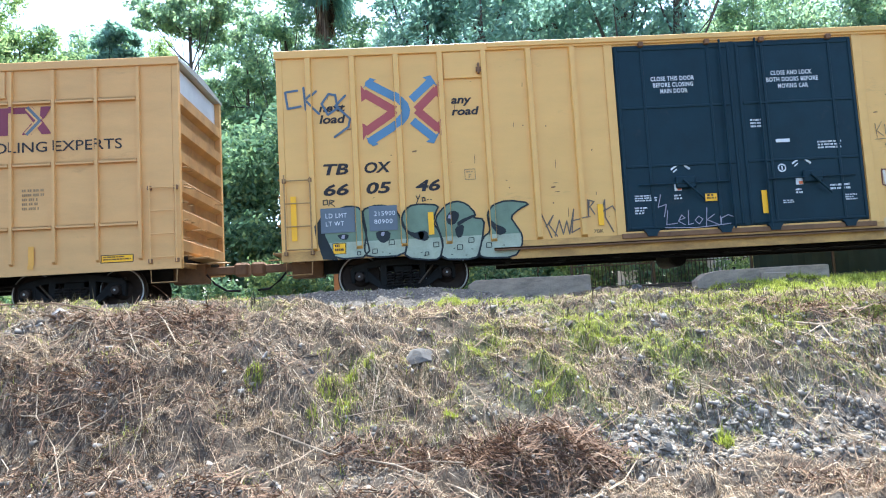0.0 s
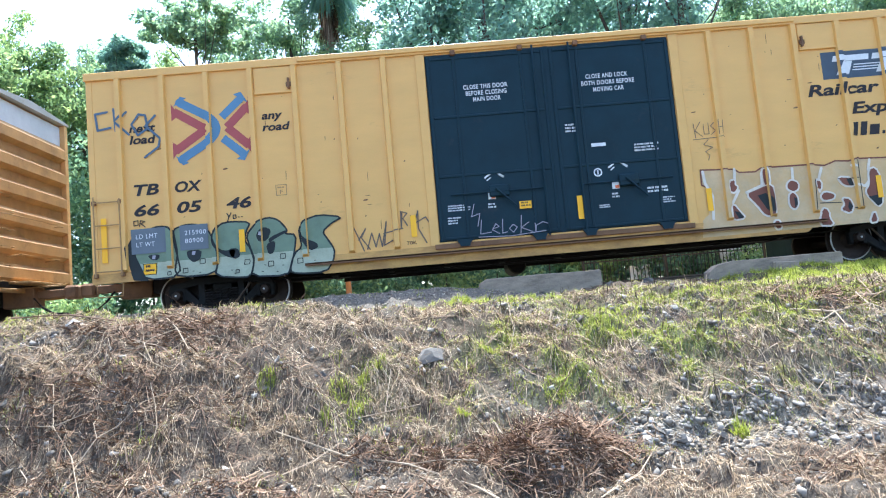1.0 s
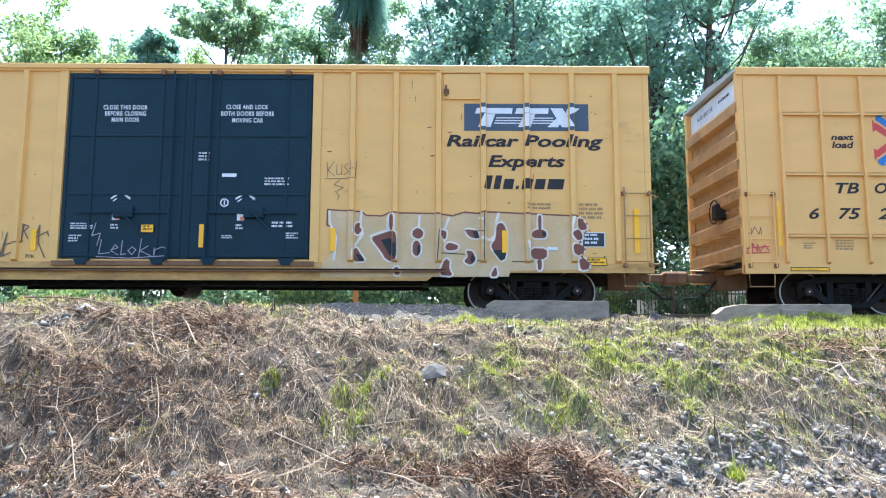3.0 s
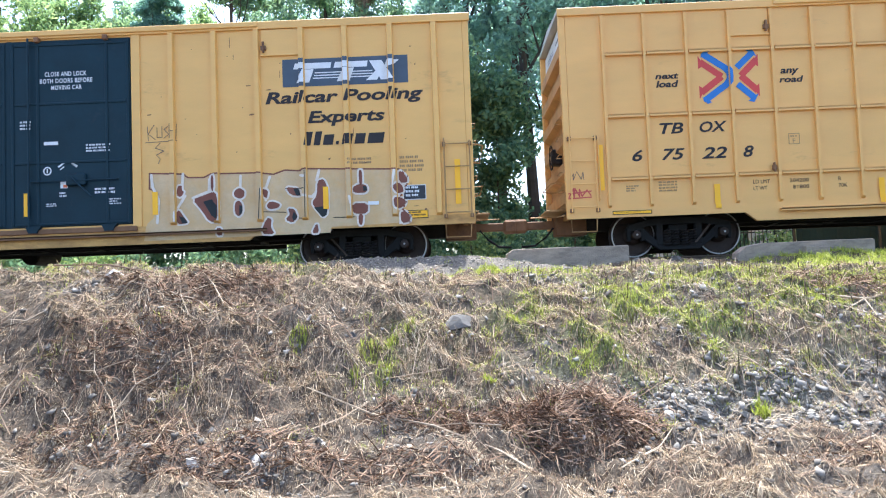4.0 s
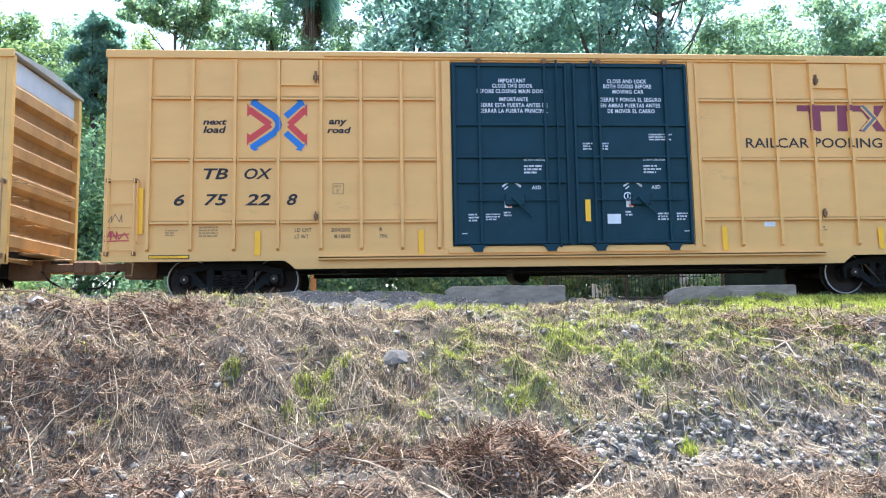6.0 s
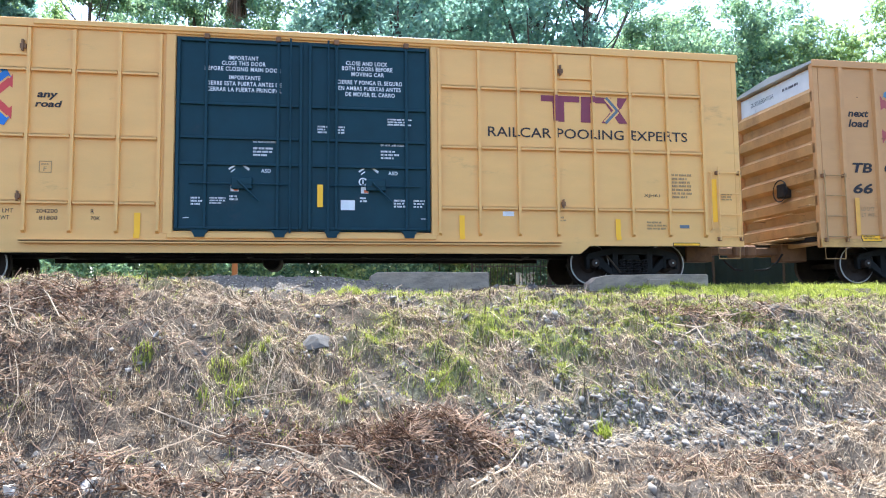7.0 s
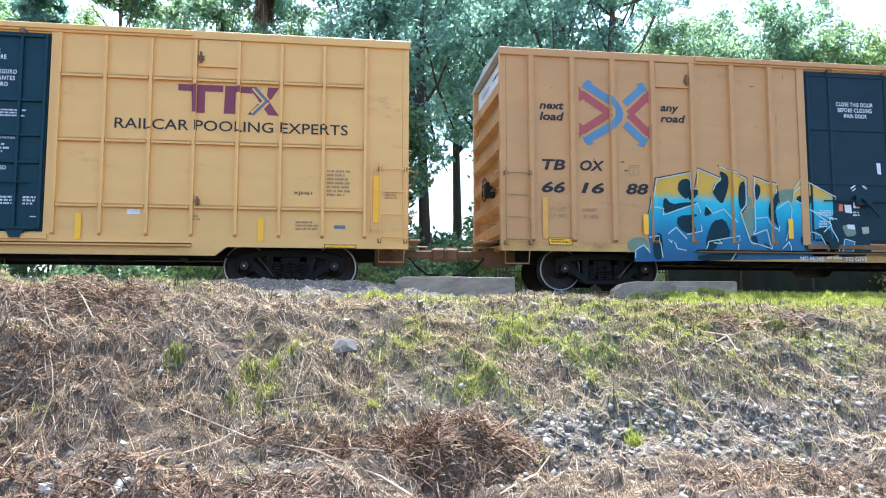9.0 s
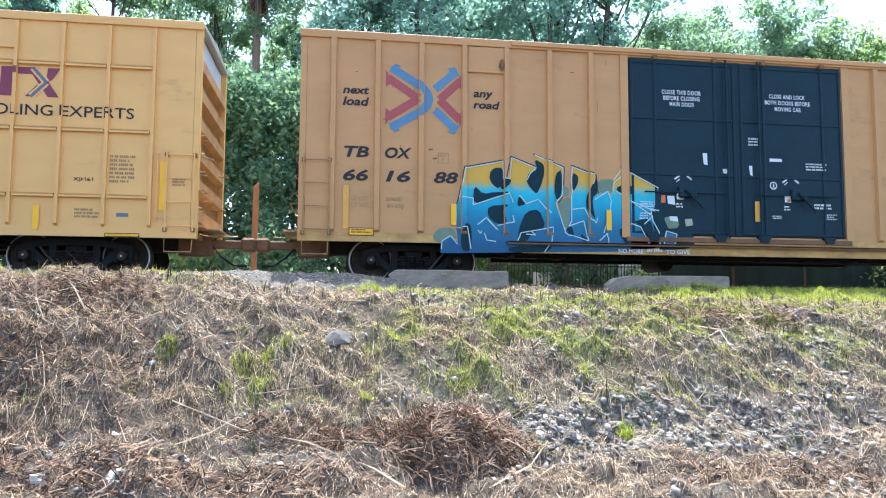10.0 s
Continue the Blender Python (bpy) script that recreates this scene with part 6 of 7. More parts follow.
for k in range(290):
    s = float(np.clip(rng.gamma(2.8, 0.013), 0.016, 0.075))
    o = piece("stone", stone_meshes[k % 7], ground_ob)
    o.matrix_world = pose(x[k], y[k], float(ground_z(x[k], y[k])) - 0.18 * s, math.degrees(math.atan(float(slope(x[k], y[k])))) * 0.8 + rng.uniform(-15, 15), rng.uniform(-20, 20), rng.uniform(0, 360)) @ Matrix.Diagonal((s * rng.uniform(0.8, 1.4), s * rng.uniform(0.7, 1.1), s, 1))


def big_rock(x, y, sx, sy, sz, mat, label, seed, turn=0):
    bm = rock_mesh(seed, 0.4, 0.75)
    rnd = random.Random(seed)
    for c in range(9):  # broken faces
        d = Vector((rnd.uniform(-1, 1), rnd.uniform(-1, 1), rnd.uniform(-0.2, 1))).normalized()
        reach = rnd.uniform(0.4, 0.68)
        for v in bm.verts:
            over = v.co.dot(d) - reach
            if over > 0:
                v.co -= d * over
    for v in bm.verts:
        v.co = (v.co.x * sx, v.co.y * sy, v.co.z * sz)
    o = part("rock", bm, mat)
    o.matrix_world = pose(x, y, float(ground_z(x, y)) - 0.25 * sz, 0.85 * math.degrees(math.atan(float(slope(x, y)))), 0, turn)
    return tagged(o, label, "rock")


big_rock(-0.02, 7.62, 0.19, 0.16, 0.07, M["rock"], "weathered grey rock among dry grass", 3)
big_rock(-1.13, 7.52, 0.07, 0.06, 0.10, M["rock"], "upright grey rock beside a green tuft", 5)
big_rock(2.35, 6.50, 0.095, 0.06, 0.05, M["pale_rock"], "flat pale stone lying on gravel", 8, 12)
big_rock(2.90, 7.48, 0.11, 0.05, 0.03, M["pale_rock"], "thin pale slab on the grassy slope", 11, -8)
big_rock(-4.05, 8.35, 0.17, 0.09, 0.11, M["pale_rock"], "pale broken lump near the crest", 14, 10)
big_rock(2.05, 6.75, 0.06, 0.05, 0.06, M["rock"], "blue-grey stone in loose gravel", 17)
big_rock(-2.3, 6.5, 0.06, 0.05, 0.045, M["rock"], "dark grey stone in dry straw", 20)
big_rock(-2.25, 5.95, 0.12, 0.08, 0.05, M["pale_rock"], "pale flat stone at the foot of the bank", 23, 20)
big_rock(-1.75, 5.98, 0.09, 0.08, 0.06, M["pale_rock"], "white broken stone at the foot of the bank", 26, 50)


def branch(points, r0, r1, label, mat="twig", forks=()):
    bm = tube(bmesh.new(), [(x, y, float(ground_z(x, y)) + h) for x, y, h in points], r0, 6, r1)
    for fork in forks:
        tube(bm, [(x, y, float(ground_z(x, y)) + h) for x, y, h in fork], r0 * 0.6, 5, r1 * 0.6)
    return tagged(part("fallen_branch", bm, M[mat]), label, "branch", "dead branches on the bank")


M["pale_twig"] = surface("bleached_twig", (0.38, 0.295, 0.20), 0.9, 0, 0.25, 8, 60, 0.3, 0.003)
branch([(-1.5, 6.85, 0.03), (-0.86, 6.62, 0.05), (-0.28, 6.34, 0.05), (0.27, 6.02, 0.05), (0.5, 5.75, 0.03)], 0.008, 0.013, "long bleached branch lying down the slope", "pale_twig", [[(-0.28, 6.34, 0.05), (0.0, 6.35, 0.08), (0.3, 6.2, 0.06)], [(-0.86, 6.62, 0.05), (-0.6, 6.7, 0.1)]])
branch([(-4.2, 7.1, 0.05), (-3.6, 6.98, 0.08), (-3.3, 6.7, 0.05), (-3.1, 6.4, 0.03)], 0.009, 0.005, "pale forked branch on dry grass", "pale_twig", [[(-3.6, 6.98, 0.08), (-3.2, 7.05, 0.14)], [(-3.6, 6.98, 0.08), (-3.75, 7.3, 0.1)]])
branch([(-3.0, 8.35, 0.16), (-2.8, 8.1, 0.12), (-2.55, 7.73, 0.05)], 0.010, 0.006, "bent pale stick near the crest", "pale_twig", [[(-2.8, 8.1, 0.12), (-3.0, 7.9, 0.1), (-3.15, 7.8, 0.03)]])
branch([(-3.6, 8.2, 0.06), (-3.8, 7.9, 0.05), (-4.0, 7.6, 0.03)], 0.007, 0.004, "thin dry stick on the bank", "pale_twig")
branch([(-4.9, 8.6, 0.12), (-4.2, 8.55, 0.16), (-3.6, 8.45, 0.1)], 0.014, 0.008, "grey branch along the crest", "twig")
branch([(3.9, 7.9, 0.04), (4.3, 7.75, 0.09), (4.7, 7.8, 0.05), (5.1, 7.6, 0.03)], 0.014, 0.008, "bleached root lying on stones", "pale_twig", [[(4.3, 7.75, 0.09), (4.25, 7.45, 0.05)], [(4.7, 7.8, 0.05), (4.75, 8.1, 0.1), (4.9, 8.2, 0.05)], [(4.3, 7.75, 0.09), (4.0, 7.6, 0.02)]])
branch([(4.6, 8.4, 0.05), (5.0, 8.2, 0.12), (5.5, 8.25, 0.06), (5.9, 8.0, 0.03)], 0.012, 0.007, "pale curved root near the grass", "pale_twig", [[(5.0, 8.2, 0.12), (5.05, 8.5, 0.08)], [(5.5, 8.25, 0.06), (5.5, 7.95, 0.03)]])
branch([(2.4, 7.3, 0.03), (2.75, 7.05, 0.06), (2.95, 6.75, 0.03)], 0.008, 0.005, "dry forked stick on gravel", "pale_twig")
branch([(1.2, 5.75, 0.04), (1.6, 6.05, 0.06), (1.85, 6.4, 0.03)], 0.008, 0.005, "dry stick at the foot of the bank", "pale_twig")
branch([(-0.8, 7.05, 0.04), (-0.3, 7.1, 0.06), (0.1, 7.2, 0.03)], 0.006, 0.004, "thin brown stick across grass", "twig")


def crooked(x, y, turn, length, seed):
    """A thin crooked dead stick lying on the bank."""
    r = random.Random(seed)
    pts, a, h = [], turn, 0.02
    for k in range(6):
        pts.append((x, y, max(0.01, h)))
        x, y, a, h = x + length / 5 * math.cos(a), y + length / 5 * math.sin(a), a + r.uniform(-0.5, 0.5), h + r.uniform(-0.03, 0.05)
    side = pts[r.choice((2, 3))]
    fork = [side, (side[0] + 0.12 * math.cos(a + 1.2), side[1] + 0.12 * math.sin(a + 1.2), side[2] + 0.05), (side[0] + 0.25 * math.cos(a + 0.9), side[1] + 0.25 * math.sin(a + 0.9), side[2] + 0.02)]
    branch(pts, r.uniform(0.005, 0.009), 0.003, "crooked dead stick lying on dry grass", r.choice(("pale_twig", "twig")), [fork])


for k in range(26):
    far_left = k < 16
    crooked(rng.uniform(-5.0, -1.2) if far_left else rng.uniform(3.0, 6.5), rng.uniform(6.2, 8.5) if far_left else rng.uniform(6.2, 8.4), rng.uniform(0, 6.28), rng.uniform(0.4, 1.1), 60 + k)


def brush(cx, cy, rx, ry, h, n, label, seed):
    """A tangle of dead stems heaped on the slope."""
    r = np.random.default_rng(seed)
    a, d = r.uniform(0, 6.28, n), np.sqrt(r.random(n))
    x, y = cx + rx * d * np.cos(a), cy + ry * d * np.sin(a)
    top = h * (1 - d ** 2) * r.random(n) * np.clip(0.6 + 0.8 * lumps(x, y, 4.0, 2.0), 0.1, 1.3)
    ln, hd = r.gamma(3, 0.038, n).clip(0.04, 0.35), r.uniform(0, 6.28, n)
    rise = r.uniform(-0.5, 1.0, n)
    z = ground_z(x, y) + top
    w = r.uniform(0.002, 0.0055, n)
    pts = []
    for fct in (0.0, 0.5, 1.0):
        px, py = x + np.cos(hd) * ln * fct * np.cos(rise), y + np.sin(hd) * ln * fct * np.cos(rise)
        pz = np.maximum(z + ln * fct * np.sin(rise) - 0.12 * ln * fct * fct, ground_z(px, py) + 0.003)
        s = np.stack([-np.sin(hd) * w, np.cos(hd) * w, w], 1) * (1 - 0.6 * fct)
        c = np.stack([px, py, pz], 1)
        pts += [c - s, c + s]
    v = np.stack(pts, 1).reshape(-1, 3)
    b = np.arange(n)[:, None] * 6
    f = np.concatenate([b + [0, 1, 3, 2], b + [2, 3, 5, 4]], 0)
    return tagged(piece("brush_heap", mesh_np("brush_heap", v, f, M["rusty_twig"])), label, "brush", kind="stuff")


brush(1.0, 6.38, 0.72, 0.34, 0.22, 3600, "heap of red-brown dead brush beside loose gravel", 31)
brush(0.3, 6.45, 0.6, 0.2, 0.08, 1000, "thin red-brown dead brush over straw", 32)
brush(-3.0, 8.2, 1.1, 0.35, 0.14, 1500, "dark tangle of dead stems on the crest", 33)
brush(4.7, 8.2, 1.0, 0.35, 0.10, 1500, "brown dead stems over stones on the crest", 34)
brush(-2.7, 8.3, 0.7, 0.25, 0.24, 700, "upright tangle of dead twigs on the crest", 39)
brush(-2.6, 7.4, 1.3, 0.55, 0.06, 1000, "flattened brown stems on the slope", 35)
brush(-3.2, 6.4, 0.9, 0.35, 0.08, 900, "dry brown stems low on the bank", 36)
brush(3.6, 5.75, 1.1, 0.3, 0.08, 800, "dry pale stems at the foot of the bank", 37)
brush(-0.6, 5.85, 0.8, 0.25, 0.06, 900, "dry stems at the foot of the bank", 38)
brush(-1.9, 6.0, 0.9, 0.3, 0.10, 1500, "red-brown dead stems low on the bank", 41)
brush(-3.4, 7.2, 0.8, 0.35, 0.10, 900, "coarse brown stems matted on the slope", 42)
brush(-0.4, 6.6, 0.6, 0.2, 0.08, 800, "brown stems beside a bleached branch", 43)


# concrete blocks lying along the track
def block(points, y0, y1, x, y, turn, label, chips=()):
    bm = extruded(points, "y", y0, y1)
    bmesh.ops.bevel(bm, geom=bm.edges[:], offset=0.010, segments=1, affect="EDGES", clamp_overlap=True)
    bmesh.ops.subdivide_edges(bm, edges=[e for e in bm.edges if e.calc_length() > 0.5], cuts=7, use_grid_fill=True)
    for v in bm.verts:
        v.co += v.normal * 0.008 * noise.noise(v.co * 4.0 + Vector((x, y, 0)))
    o = part("concrete_block", bm, M["concrete"])
    o.matrix_world = pose(x, y, 0, 0, 0, turn)
    return tagged(o, label, "concrete block", "concrete blocks by the track")


block([(0.0, -0.26), (2.12, -0.26), (2.12, 0.135), (2.09, 0.15), (0.12, 0.155), (0.0, 0.08)], 0.0, 0.30, 0.86, 12.55, 0, "long weathered concrete block half buried in gravel")
block([(0.0, -0.30), (2.36, -0.30), (2.36, 0.085), (2.32, 0.105), (0.42, 0.098), (0.16, 0.05), (0.0, -0.06)], 0.0, 0.30, 4.86, 12.55, 0, "long broken concrete block lying in grass")
block([(0.0, -0.30), (0.42, -0.30), (0.42, -0.005), (0.02, 0.01)], 0.0, 0.12, 5.95, 12.42, -3, "small broken concrete slab leaning on a block")
for k, (x, y, s) in enumerate(((3.35, 12.5, 0.10), (3.75, 12.4, 0.12), (4.25, 12.45, 0.14), (4.6, 12.35, 0.11), (5.2, 12.2, 0.10), (3.0, 12.1, 0.12), (2.2, 11.9, 0.08))):
    big_rock(x, y, s * 1.4, s, s * 0.8, M["rock"], "grey rubble stone between the concrete blocks", 40 + k, 25 * k)
# ---- beyond the track: trees, bushes, fence ----
def leaf_cloud(centres, radii, per, size, seed, droop=0.75):
    """Leaf quads in clumps round the given centres."""
    r = np.random.default_rng(seed)
    n = len(centres) * per
    c = np.repeat(centres, per, 0)
    d = r.normal(0, 1, (n, 3))
    d /= np.linalg.norm(d, axis=1, keepdims=True)
    p = c + d * (r.random((n, 1)) ** 0.45) * np.repeat(radii, per)[:, None] * [1, 1, droop]
    a = r.normal(0, 1, (n, 3))
    a /= np.linalg.norm(a, axis=1, keepdims=True)
    b = np.cross(a, r.normal(0, 1, (n, 3)))
    b /= np.linalg.norm(b, axis=1, keepdims=True)
    s = size * r.uniform(0.6, 1.4, (n, 1))
    a, b = a * s, b * s * 0.5
    v = np.stack([p - a, p + b * 0.9 - a * 0.1, p + a, p - b * 0.9 - a * 0.1], 1).reshape(-1, 3)
    return v, np.arange(n * 4).reshape(-1, 4)


def tree(az, dist, top, crown_r, crown_low, leaf, label, seed, clumps=34, per=130, size=0.15, trunk_r=0.25, lean=0.0, kind="tree", clump_r=1.0):
    """A tapered trunk, limbs that reach the clumps of an uneven crown, and many small leaves."""
    r = np.random.default_rng(seed)
    x0, y0 = dist * math.sin(radians(az)), dist * math.cos(radians(az))
    z0 = float(ground_z(x0, y0))
    t = tagged(new(kind), label, kind)
    t.location = (x0, y0, z0)
    h = top - z0
    low = crown_low - z0
    mid, half = (h + low) / 2, (h - low) / 2
    d = r.normal(0, 1, (clumps, 3))
    d /= np.linalg.norm(d, axis=1, keepdims=True)
    reach = r.uniform(0.35, 1.0, (clumps, 1))
    cen = d * reach * [crown_r, crown_r * 0.8, half] + [lean, 0, mid]
    rad = clump_r * r.uniform(0.55, 1.15, clumps) * (0.30 * crown_r + 0.25)
    bm = bmesh.new()
    knee = [(0, 0, -0.2), (0.1 * lean + r.normal(0, 0.1), 0, low * 0.6 + 0.1), (0.5 * lean, 0, low + half * 0.5), (lean, 0, low + half * 1.5)]
    tube(bm, knee, trunk_r, 9, trunk_r * 0.25)
    part("trunk", bm, M["bark"], t)
    for k in range(min(clumps, 12)):
        f = r.uniform(0.25, 0.9)
        a = Vector(knee[1]).lerp(Vector(knee[3]), f)
        e = Vector(cen[k])
        bend = a.lerp(e, 0.5) + Vector((0, 0, -0.12 * (e - a).length + r.normal(0, 0.15)))
        part("limb", tube(bmesh.new(), [a, bend, e], trunk_r * 0.32, 6, trunk_r * 0.07), M["bark"], t)
    v, f = leaf_cloud(cen, rad, per, size, seed + 1)
    piece("crown", mesh_np("crown", v, f, M[leaf]), t)
    return t


def bush(az, dist, top, radius, leaf, label, seed, clumps=14, per=170, size=0.13, foot=0.0):
    r = np.random.default_rng(seed)
    x0, y0 = dist * math.sin(radians(az)), dist * math.cos(radians(az))
    z0 = float(ground_z(x0, y0))
    t = tagged(new("bush"), label, "bush", "bushes behind the track")
    t.location = (x0, y0, z0)
    h = top - z0
    cen = np.stack([r.normal(0, 0.5, clumps) * radius, r.normal(0, 0.35, clumps) * radius, r.uniform(0.12, 0.92, clumps) * h], 1)
    rad = r.uniform(0.3, 0.55, clumps) * min(radius, h * 0.6)
    bm = bmesh.new()
    tube(bm, [(0, 0, -0.1), (0.05, 0, h * 0.3), (0.1, 0, h * 0.7)], 0.06, 6, 0.02)
    part("stem", bm, M["bark"], t)
    v, f = leaf_cloud(cen, rad, per, size, seed + 1, 0.9)
    piece("foliage", mesh_np("foliage", v, f, M[leaf]), t)
    return t


# tall dark oaks in the middle
for k, (az, dist, top, cr, low, lean, leaf) in enumerate((
        (1.2, 33, 19.5, 2.6, 6.5, 0.3, "leaf_deep"), (6.4, 31, 20.5, 4.2, 5.5, -0.5, "leaf_deep"), (11.5, 34, 19.5, 4.4, 5.5, 0.5, "leaf_deep"), (16.4, 32, 18.0, 4.0, 6.0, 0.8, "leaf_deep"), (8.8, 40, 22.0, 5.0, 8.0, 0.0, "leaf_deep"), (14.0, 42, 21.0, 4.8, 8.0, 0.0, "leaf_deep"), (4.0, 42, 21.0, 4.2, 8.0, 0.0, "leaf_deep"))):
    tree(az, dist, top, cr, low, leaf, "tall dark green oak behind the track", 100 + 7 * k, 100, 125, 0.135, 0.34, lean, "tree", 0.68)
# an oak limb reaching out over the gap in the tree line
tree(20.0, 31, 16.6, 3.2, 12.2, "leaf_deep", "spreading oak with thin outer boughs", 170, 44, 80, 0.13, 0.22, 1.8, "tree", 0.5)
# rounded lighter trees on both flanks
for k, (az, dist, top, cr, low, leaf) in enumerate((
        (-37.0, 43, 18.6, 4.2, 5.0, "leaf_light"), (-32.5, 44, 18.6, 4.0, 5.0, "leaf_light"), (-28.5, 42, 18.0, 3.8, 5.0, "leaf_light"), (-25.2, 43, 17.2, 3.0, 5.0, "leaf_mid"), (-22.4, 38, 15.2, 1.3, 9.0, "leaf_deep"),
        (-20.6, 40, 15.6, 2.8, 4.0, "leaf_light"), (-12.8, 38, 17.6, 2.6, 5.0, "leaf_mid"), (-9.8, 37, 19.4, 2.9, 4.5, "leaf_mid"), (-3.6, 38, 19.2, 2.9, 4.0, "leaf_mid"), (-1.8, 35, 14.0, 1.2, 8.0, "leaf_deep"),
        (25.0, 38, 15.6, 3.0, 5.0, "leaf_mid"), (29.0, 41, 16.4, 3.4, 5.0, "leaf_mid"), (33.5, 41, 16.0, 3.6, 5.0, "leaf_mid"), (38.5, 42, 15.0, 3.2, 5.0, "leaf_light"), (43.0, 42, 15.0, 3.4, 5.0, "leaf_light"),
        (-15.0, 46, 17.4, 2.8, 5.0, "leaf_mid"), (-11.2, 47, 20.0, 2.9, 5.0, "leaf_mid"), (-5.2, 46, 20.5, 2.8, 5.0, "leaf_mid"), (-0.6, 46, 17.0, 2.4, 6.0, "leaf_mid"), (-19.5, 48, 18.0, 3.2, 5.0, "leaf_light"), (22.6, 45, 14.5, 2.6, 5.0, "leaf_mid"), (31.3, 40, 16.4, 3.4, 5.0, "leaf_mid"), (27.0, 43, 17.2, 3.2, 5.0, "leaf_mid"), (-23.5, 46, 17.2, 3.2, 5.0, "leaf_light"), (36.2, 43, 16.4, 3.4, 5.0, "leaf_mid"))):
    tree(az, dist, top, cr, low, leaf, "rounded light green tree beyond the track" if leaf != "leaf_deep" else "small dark tree with a tufted crown", 300 + 11 * k, 90, 140, 0.13, 0.17, 0.0, "tree", 0.74)
# an umbrella-shaped tree whose fork shows under its crown
tree(-17.2, 34, 15.4, 2.7, 12.6, "leaf_mid", "spreading light green tree with a bare forked trunk", 515, 80, 90, 0.12, 0.13, 0.2, "tree", 0.5)


def fan_palm(az, dist, low, top, spread, label, seed):
    """A tall palm: bare trunk, brown thatch of dead fronds, drooping green fronds over it."""
    r = np.random.default_rng(seed)
    x0, y0 = dist * math.sin(radians(az)), dist * math.cos(radians(az))
    z0 = float(ground_z(x0, y0))
    t = tagged(new("palm_tree"), label, "palm tree")
    t.location = (x0, y0, z0)
    part("trunk", tube(bmesh.new(), [(0, 0, -0.2), (0.05, 0, 5.0), (-0.05, 0, 10.0), (0.0, 0, low - z0 + 1.0), (0.05, 0, top - z0)], 0.24, 10, 0.17), surface("pale_palm_trunk", (0.30, 0.21, 0.15), 0.95, 0, 0.25, 3, 20, 0.6, 0.02), t)

    def strips(n, za, zb, reach, fall, width):
        a = r.uniform(0, 6.28, n)
        z = r.uniform(za, zb, n) - z0
        out, drop = reach * r.uniform(0.35, 1.0, n), fall * r.uniform(0.4, 1.2, n)
        pts = []
        for f, rise in ((0.1, 0.0), (0.6, 0.12), (1.0, -1.0)):
            c = np.stack([out * f * np.cos(a), out * f * np.sin(a), z + drop * rise], 1)
            s = np.stack([-np.sin(a + f), np.cos(a + f), 0.3 * np.cos(3 * a)], 1) * width * (1.15 - f)
            pts += [c - s, c + s]
        v = np.stack(pts, 1).reshape(-1, 3)
        b = np.arange(n)[:, None] * 6
        return v, np.concatenate([b + [0, 1, 3, 2], b + [2, 3, 5, 4]], 0)

    v, f = strips(900, low + 0.6, low + 2.2, 0.55, 1.1, 0.05)
    piece("thatch", mesh_np("thatch", v, f, M["rusty_twig"]), t, "hanging brown dead fronds")
    v, f = strips(2600, low + 1.8, top, spread, 1.3, 0.07)
    piece("crown", mesh_np("crown", v, f, M["leaf_deep"]), t)
    return t


fan_palm(-6.6, 36, 14.2, 20.5, 1.7, "tall palm with drooping fronds beyond the track", 520)
# understory that closes the view below the crowns; its shade is in the leaf colour
spots = [(-40, 40, 7.5, 4.0), (-35, 39, 7.5, 4.0), (-30, 38, 8, 4), (-25.5, 36, 8, 3.5), (-21, 34, 8.5, 3.2), (-17, 30, 7.2, 2.6), (-13.5, 30, 7.8, 2.4), (-10, 29, 8.5, 2.6), (-6.5, 28, 8.6, 2.6), (-3, 28, 9.2, 2.6), (0.3, 29, 8.8, 2.4), (3.4, 29, 8.4, 1.6), (7.0, 34, 3.4, 2.2), (11.4, 35, 4.2, 2.0),
         (15.5, 30, 7.8, 2.4), (18.6, 29, 8.6, 2.6), (22, 29, 8.8, 2.6), (25.5, 31, 8.6, 2.8), (29.5, 34, 8, 3.2), (34, 36, 7.5, 3.5), (39, 38, 7, 3.8), (44, 40, 7, 4)]
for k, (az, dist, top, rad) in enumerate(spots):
    bush(az, dist, top, rad, "leaf_shaded", "dense green thicket under the trees", 700 + 5 * k, 36, 230, 0.135)
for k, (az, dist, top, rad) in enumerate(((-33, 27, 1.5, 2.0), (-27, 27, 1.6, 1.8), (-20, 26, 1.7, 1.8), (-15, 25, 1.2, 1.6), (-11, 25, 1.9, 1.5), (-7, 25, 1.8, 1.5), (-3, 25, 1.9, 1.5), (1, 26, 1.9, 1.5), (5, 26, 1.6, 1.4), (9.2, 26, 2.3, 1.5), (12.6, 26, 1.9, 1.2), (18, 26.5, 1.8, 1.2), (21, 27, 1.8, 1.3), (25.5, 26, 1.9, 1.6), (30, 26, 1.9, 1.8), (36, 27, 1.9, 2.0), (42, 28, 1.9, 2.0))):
    bush(az, dist, top, rad, ("leaf_shaded", "leaf_light", "leaf_shaded")[k % 3], "low green bush behind the track", 900 + 5 * k, 16, 170, 0.085)

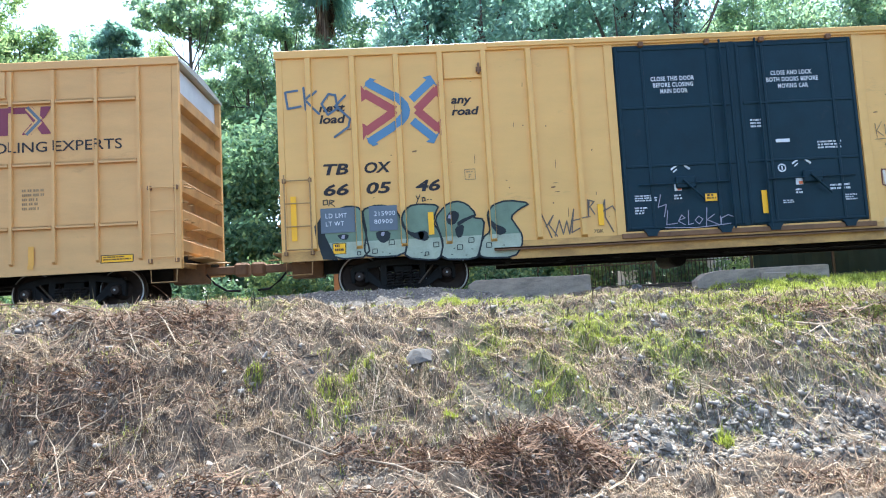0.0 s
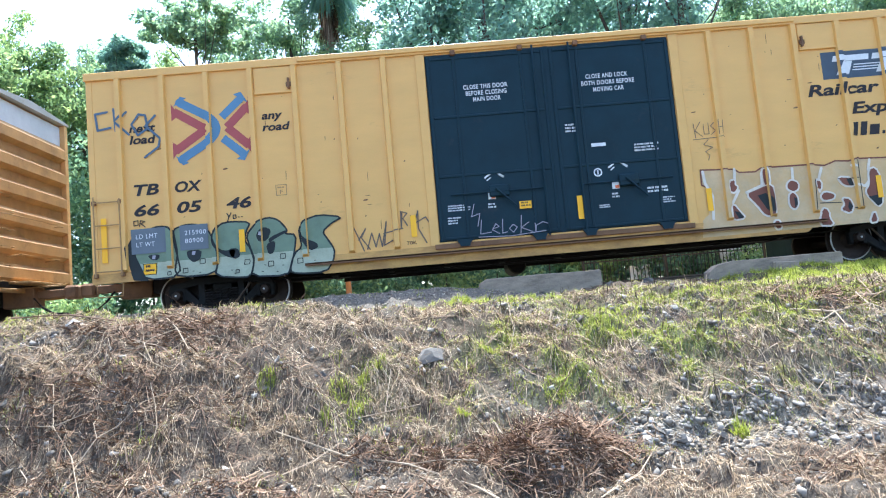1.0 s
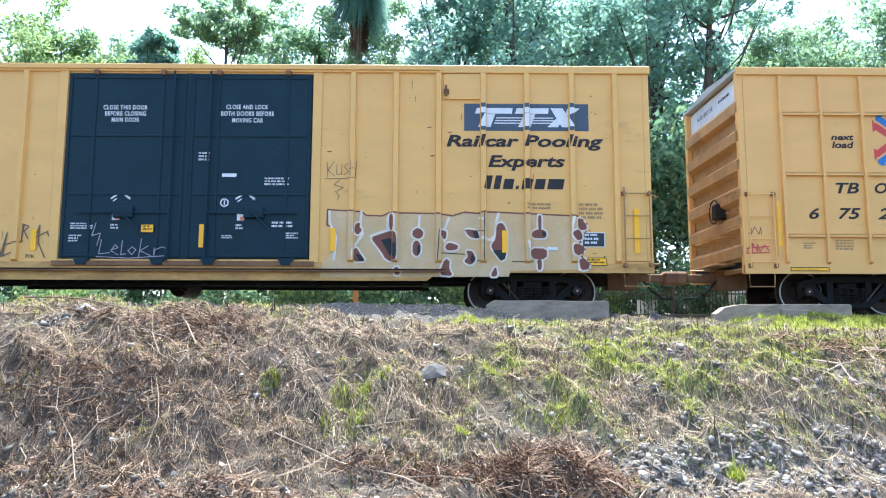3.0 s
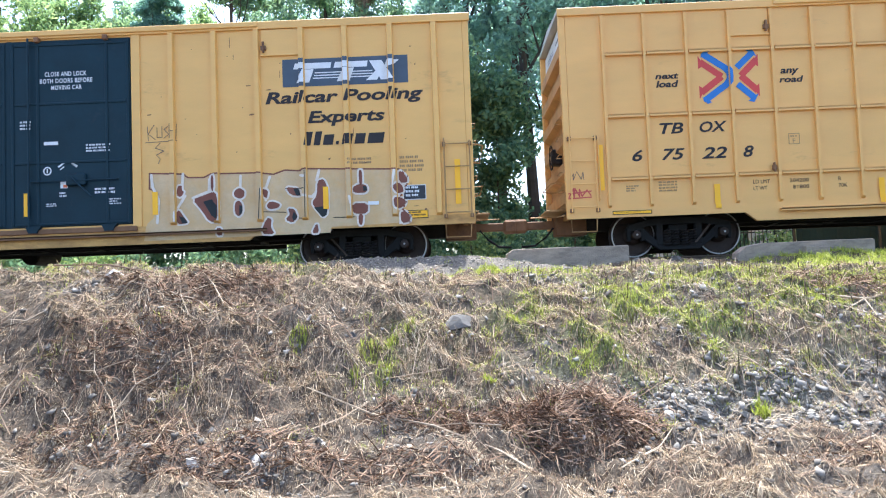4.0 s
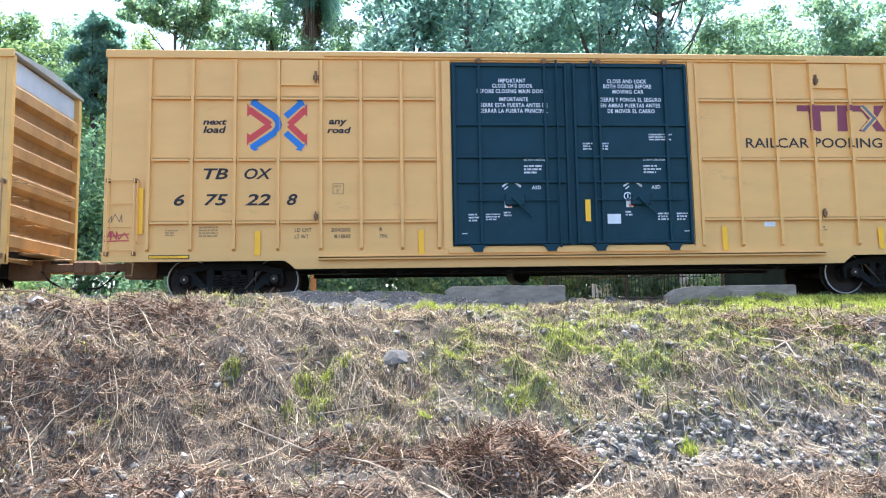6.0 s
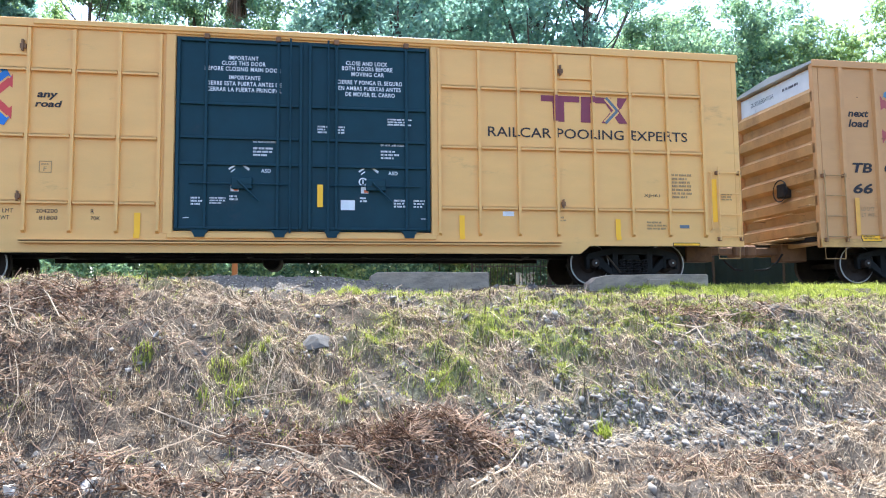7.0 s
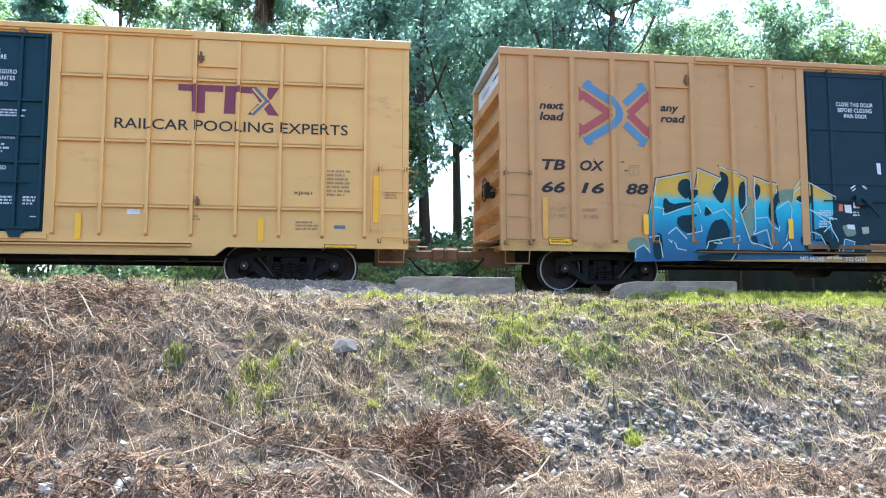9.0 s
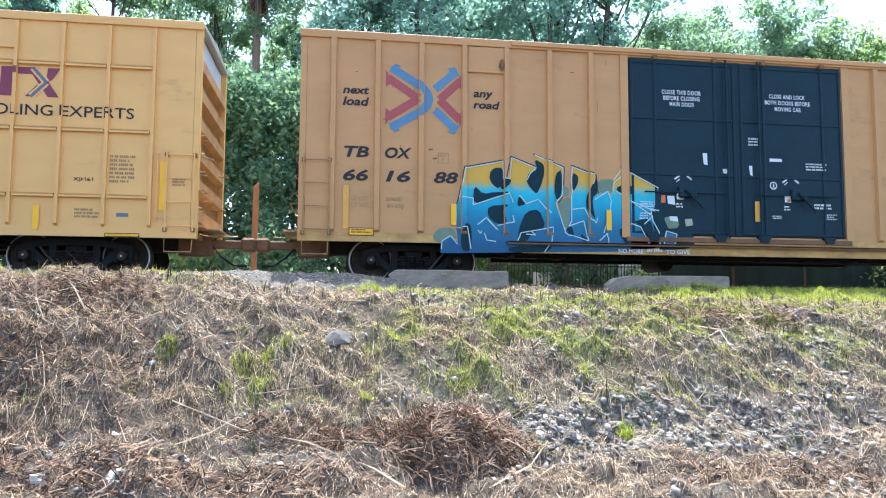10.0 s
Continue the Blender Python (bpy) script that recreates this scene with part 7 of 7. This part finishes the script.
# iron picket fence with a pale low wall behind one stretch
fence = tagged(new("picket_fence"), "black iron picket fence beyond the track", "fence")
fence.location = (5.0, 23.6, -0.5)
picket = solid((-0.011, 0.011, -0.011, 0.011, 0.0, 1.62))
me = bpy.data.meshes.new("picket")
picket.to_mesh(me)
picket.free()
me.materials.append(M["fence"])
for k in range(88):
    piece("picket", me, fence, at=(0.125 * k, 0, 0))
for z in (0.18, 1.42):
    part("fence_rail", solid((-0.05, 11.0, -0.018, 0.018, z - 0.02, z + 0.02)), M["fence"], fence)
for k in range(5):
    part("fence_post", solid((2.7 * k - 0.04, 2.7 * k + 0.04, -0.04, 0.04, 0.0, 1.75), bevel=0.008), M["fence"], fence)
for n, (x0, x1, z1) in enumerate(((6.9, 7.6, 0.78), (10.1, 10.95, 1.12), (11.1, 11.75, 1.12))):
    tagged(part("pale_panel", solid((x0, x1, 25.0, 25.12, -0.55, z1), bevel=0.01), M["far_wall"]), "pale low wall panel behind the iron fence", "wall panel")

# a fence covered with dark screening cloth, farther along
screen = tagged(new("screened_fence"), "fence hung with dark teal screening cloth beyond the track", "fence")
screen.location = (9.6, 20.6, float(ground_z(12.0, 20.6)))
M["screen"] = surface("dark_screen_cloth", (0.010, 0.030, 0.036), 0.9, 0, 0.3, 1.2, 60, 0.2, 0.004)
for k in range(8):
    cloth = bmesh.new()
    cols = [[cloth.verts.new((2.4 * k + 0.06 + 2.28 * c / 12, 0.03 * math.sin(1.9 * c + k), z)) for z in (0.02, 0.6, 1.2, 1.72 - 0.02 * math.sin(3.14 * c / 12))] for c in range(13)]
    for a, b in zip(cols, cols[1:]):
        for m in range(3):
            cloth.faces.new((a[m], b[m], b[m + 1], a[m + 1]))
    bmesh.ops.solidify(cloth, geom=cloth.faces[:], thickness=0.006)
    part("screen_panel", cloth, M["screen"], screen)
for k in range(9):
    part("fence_post", solid((2.4 * k - 0.035, 2.4 * k + 0.035, -0.035, 0.035, 0.0, 1.82), bevel=0.008), M["fence"], screen)
part("fence_rail", solid((0.0, 19.2, -0.02, 0.02, 1.74, 1.78)), M["fence"], screen)

post = solid((-0.075, 0.075, -0.06, 0.06, -0.6, 2.75), bevel=0.015)
for v in post.verts:
    v.co.x += 0.02 * v.co.z * 0.5 + 0.012 * noise.noise(v.co * 2.0)
    if v.co.z > 2.5 and v.co.x > 0:
        v.co.z += 0.12
post_ob = part("wooden_post", post, surface("weathered_brown_timber", (0.26, 0.14, 0.075), 0.9, 0, 0.3, 4, 40, 0.4, 0.006, (0.12, 0.07, 0.04), 0.4, (3, 3, 0.4)))
post_ob.location = (-2.28, 20.0, 0.0)
tagged(post_ob, "weathered brown timber post beyond the track", "post")
# ---- what moves ----
ROLL = [(0.0, -2.379), (1.0, -6.318), (2.0, -10.225), (2.7, -12.960), (3.8, -17.321), (4.5, -20.011), (5.0, -22.038), (6.3, -27.218), (7.0, -29.971), (8.0, -33.896), (9.0, -37.854), (10.0, -41.818)]


def rolled(t):
    """How far the train has gone along x at t seconds."""
    return float(np.interp(t, [a for a, b in ROLL], [b for a, b in ROLL]))


def motions():
    for (car, wheels), x0 in zip(CARS, HOME):
        walk(car, [(t, pose(x0 + s, FACE_Y, 0)) for t, s in ROLL])
        for w, x in wheels:
            walk(w, [(t, pose(x, 0, 0.457, 0, math.degrees(rolled(t) / 0.457), 0)) for t in [round(0.125 * k, 4) for k in range(81)]])


motions()
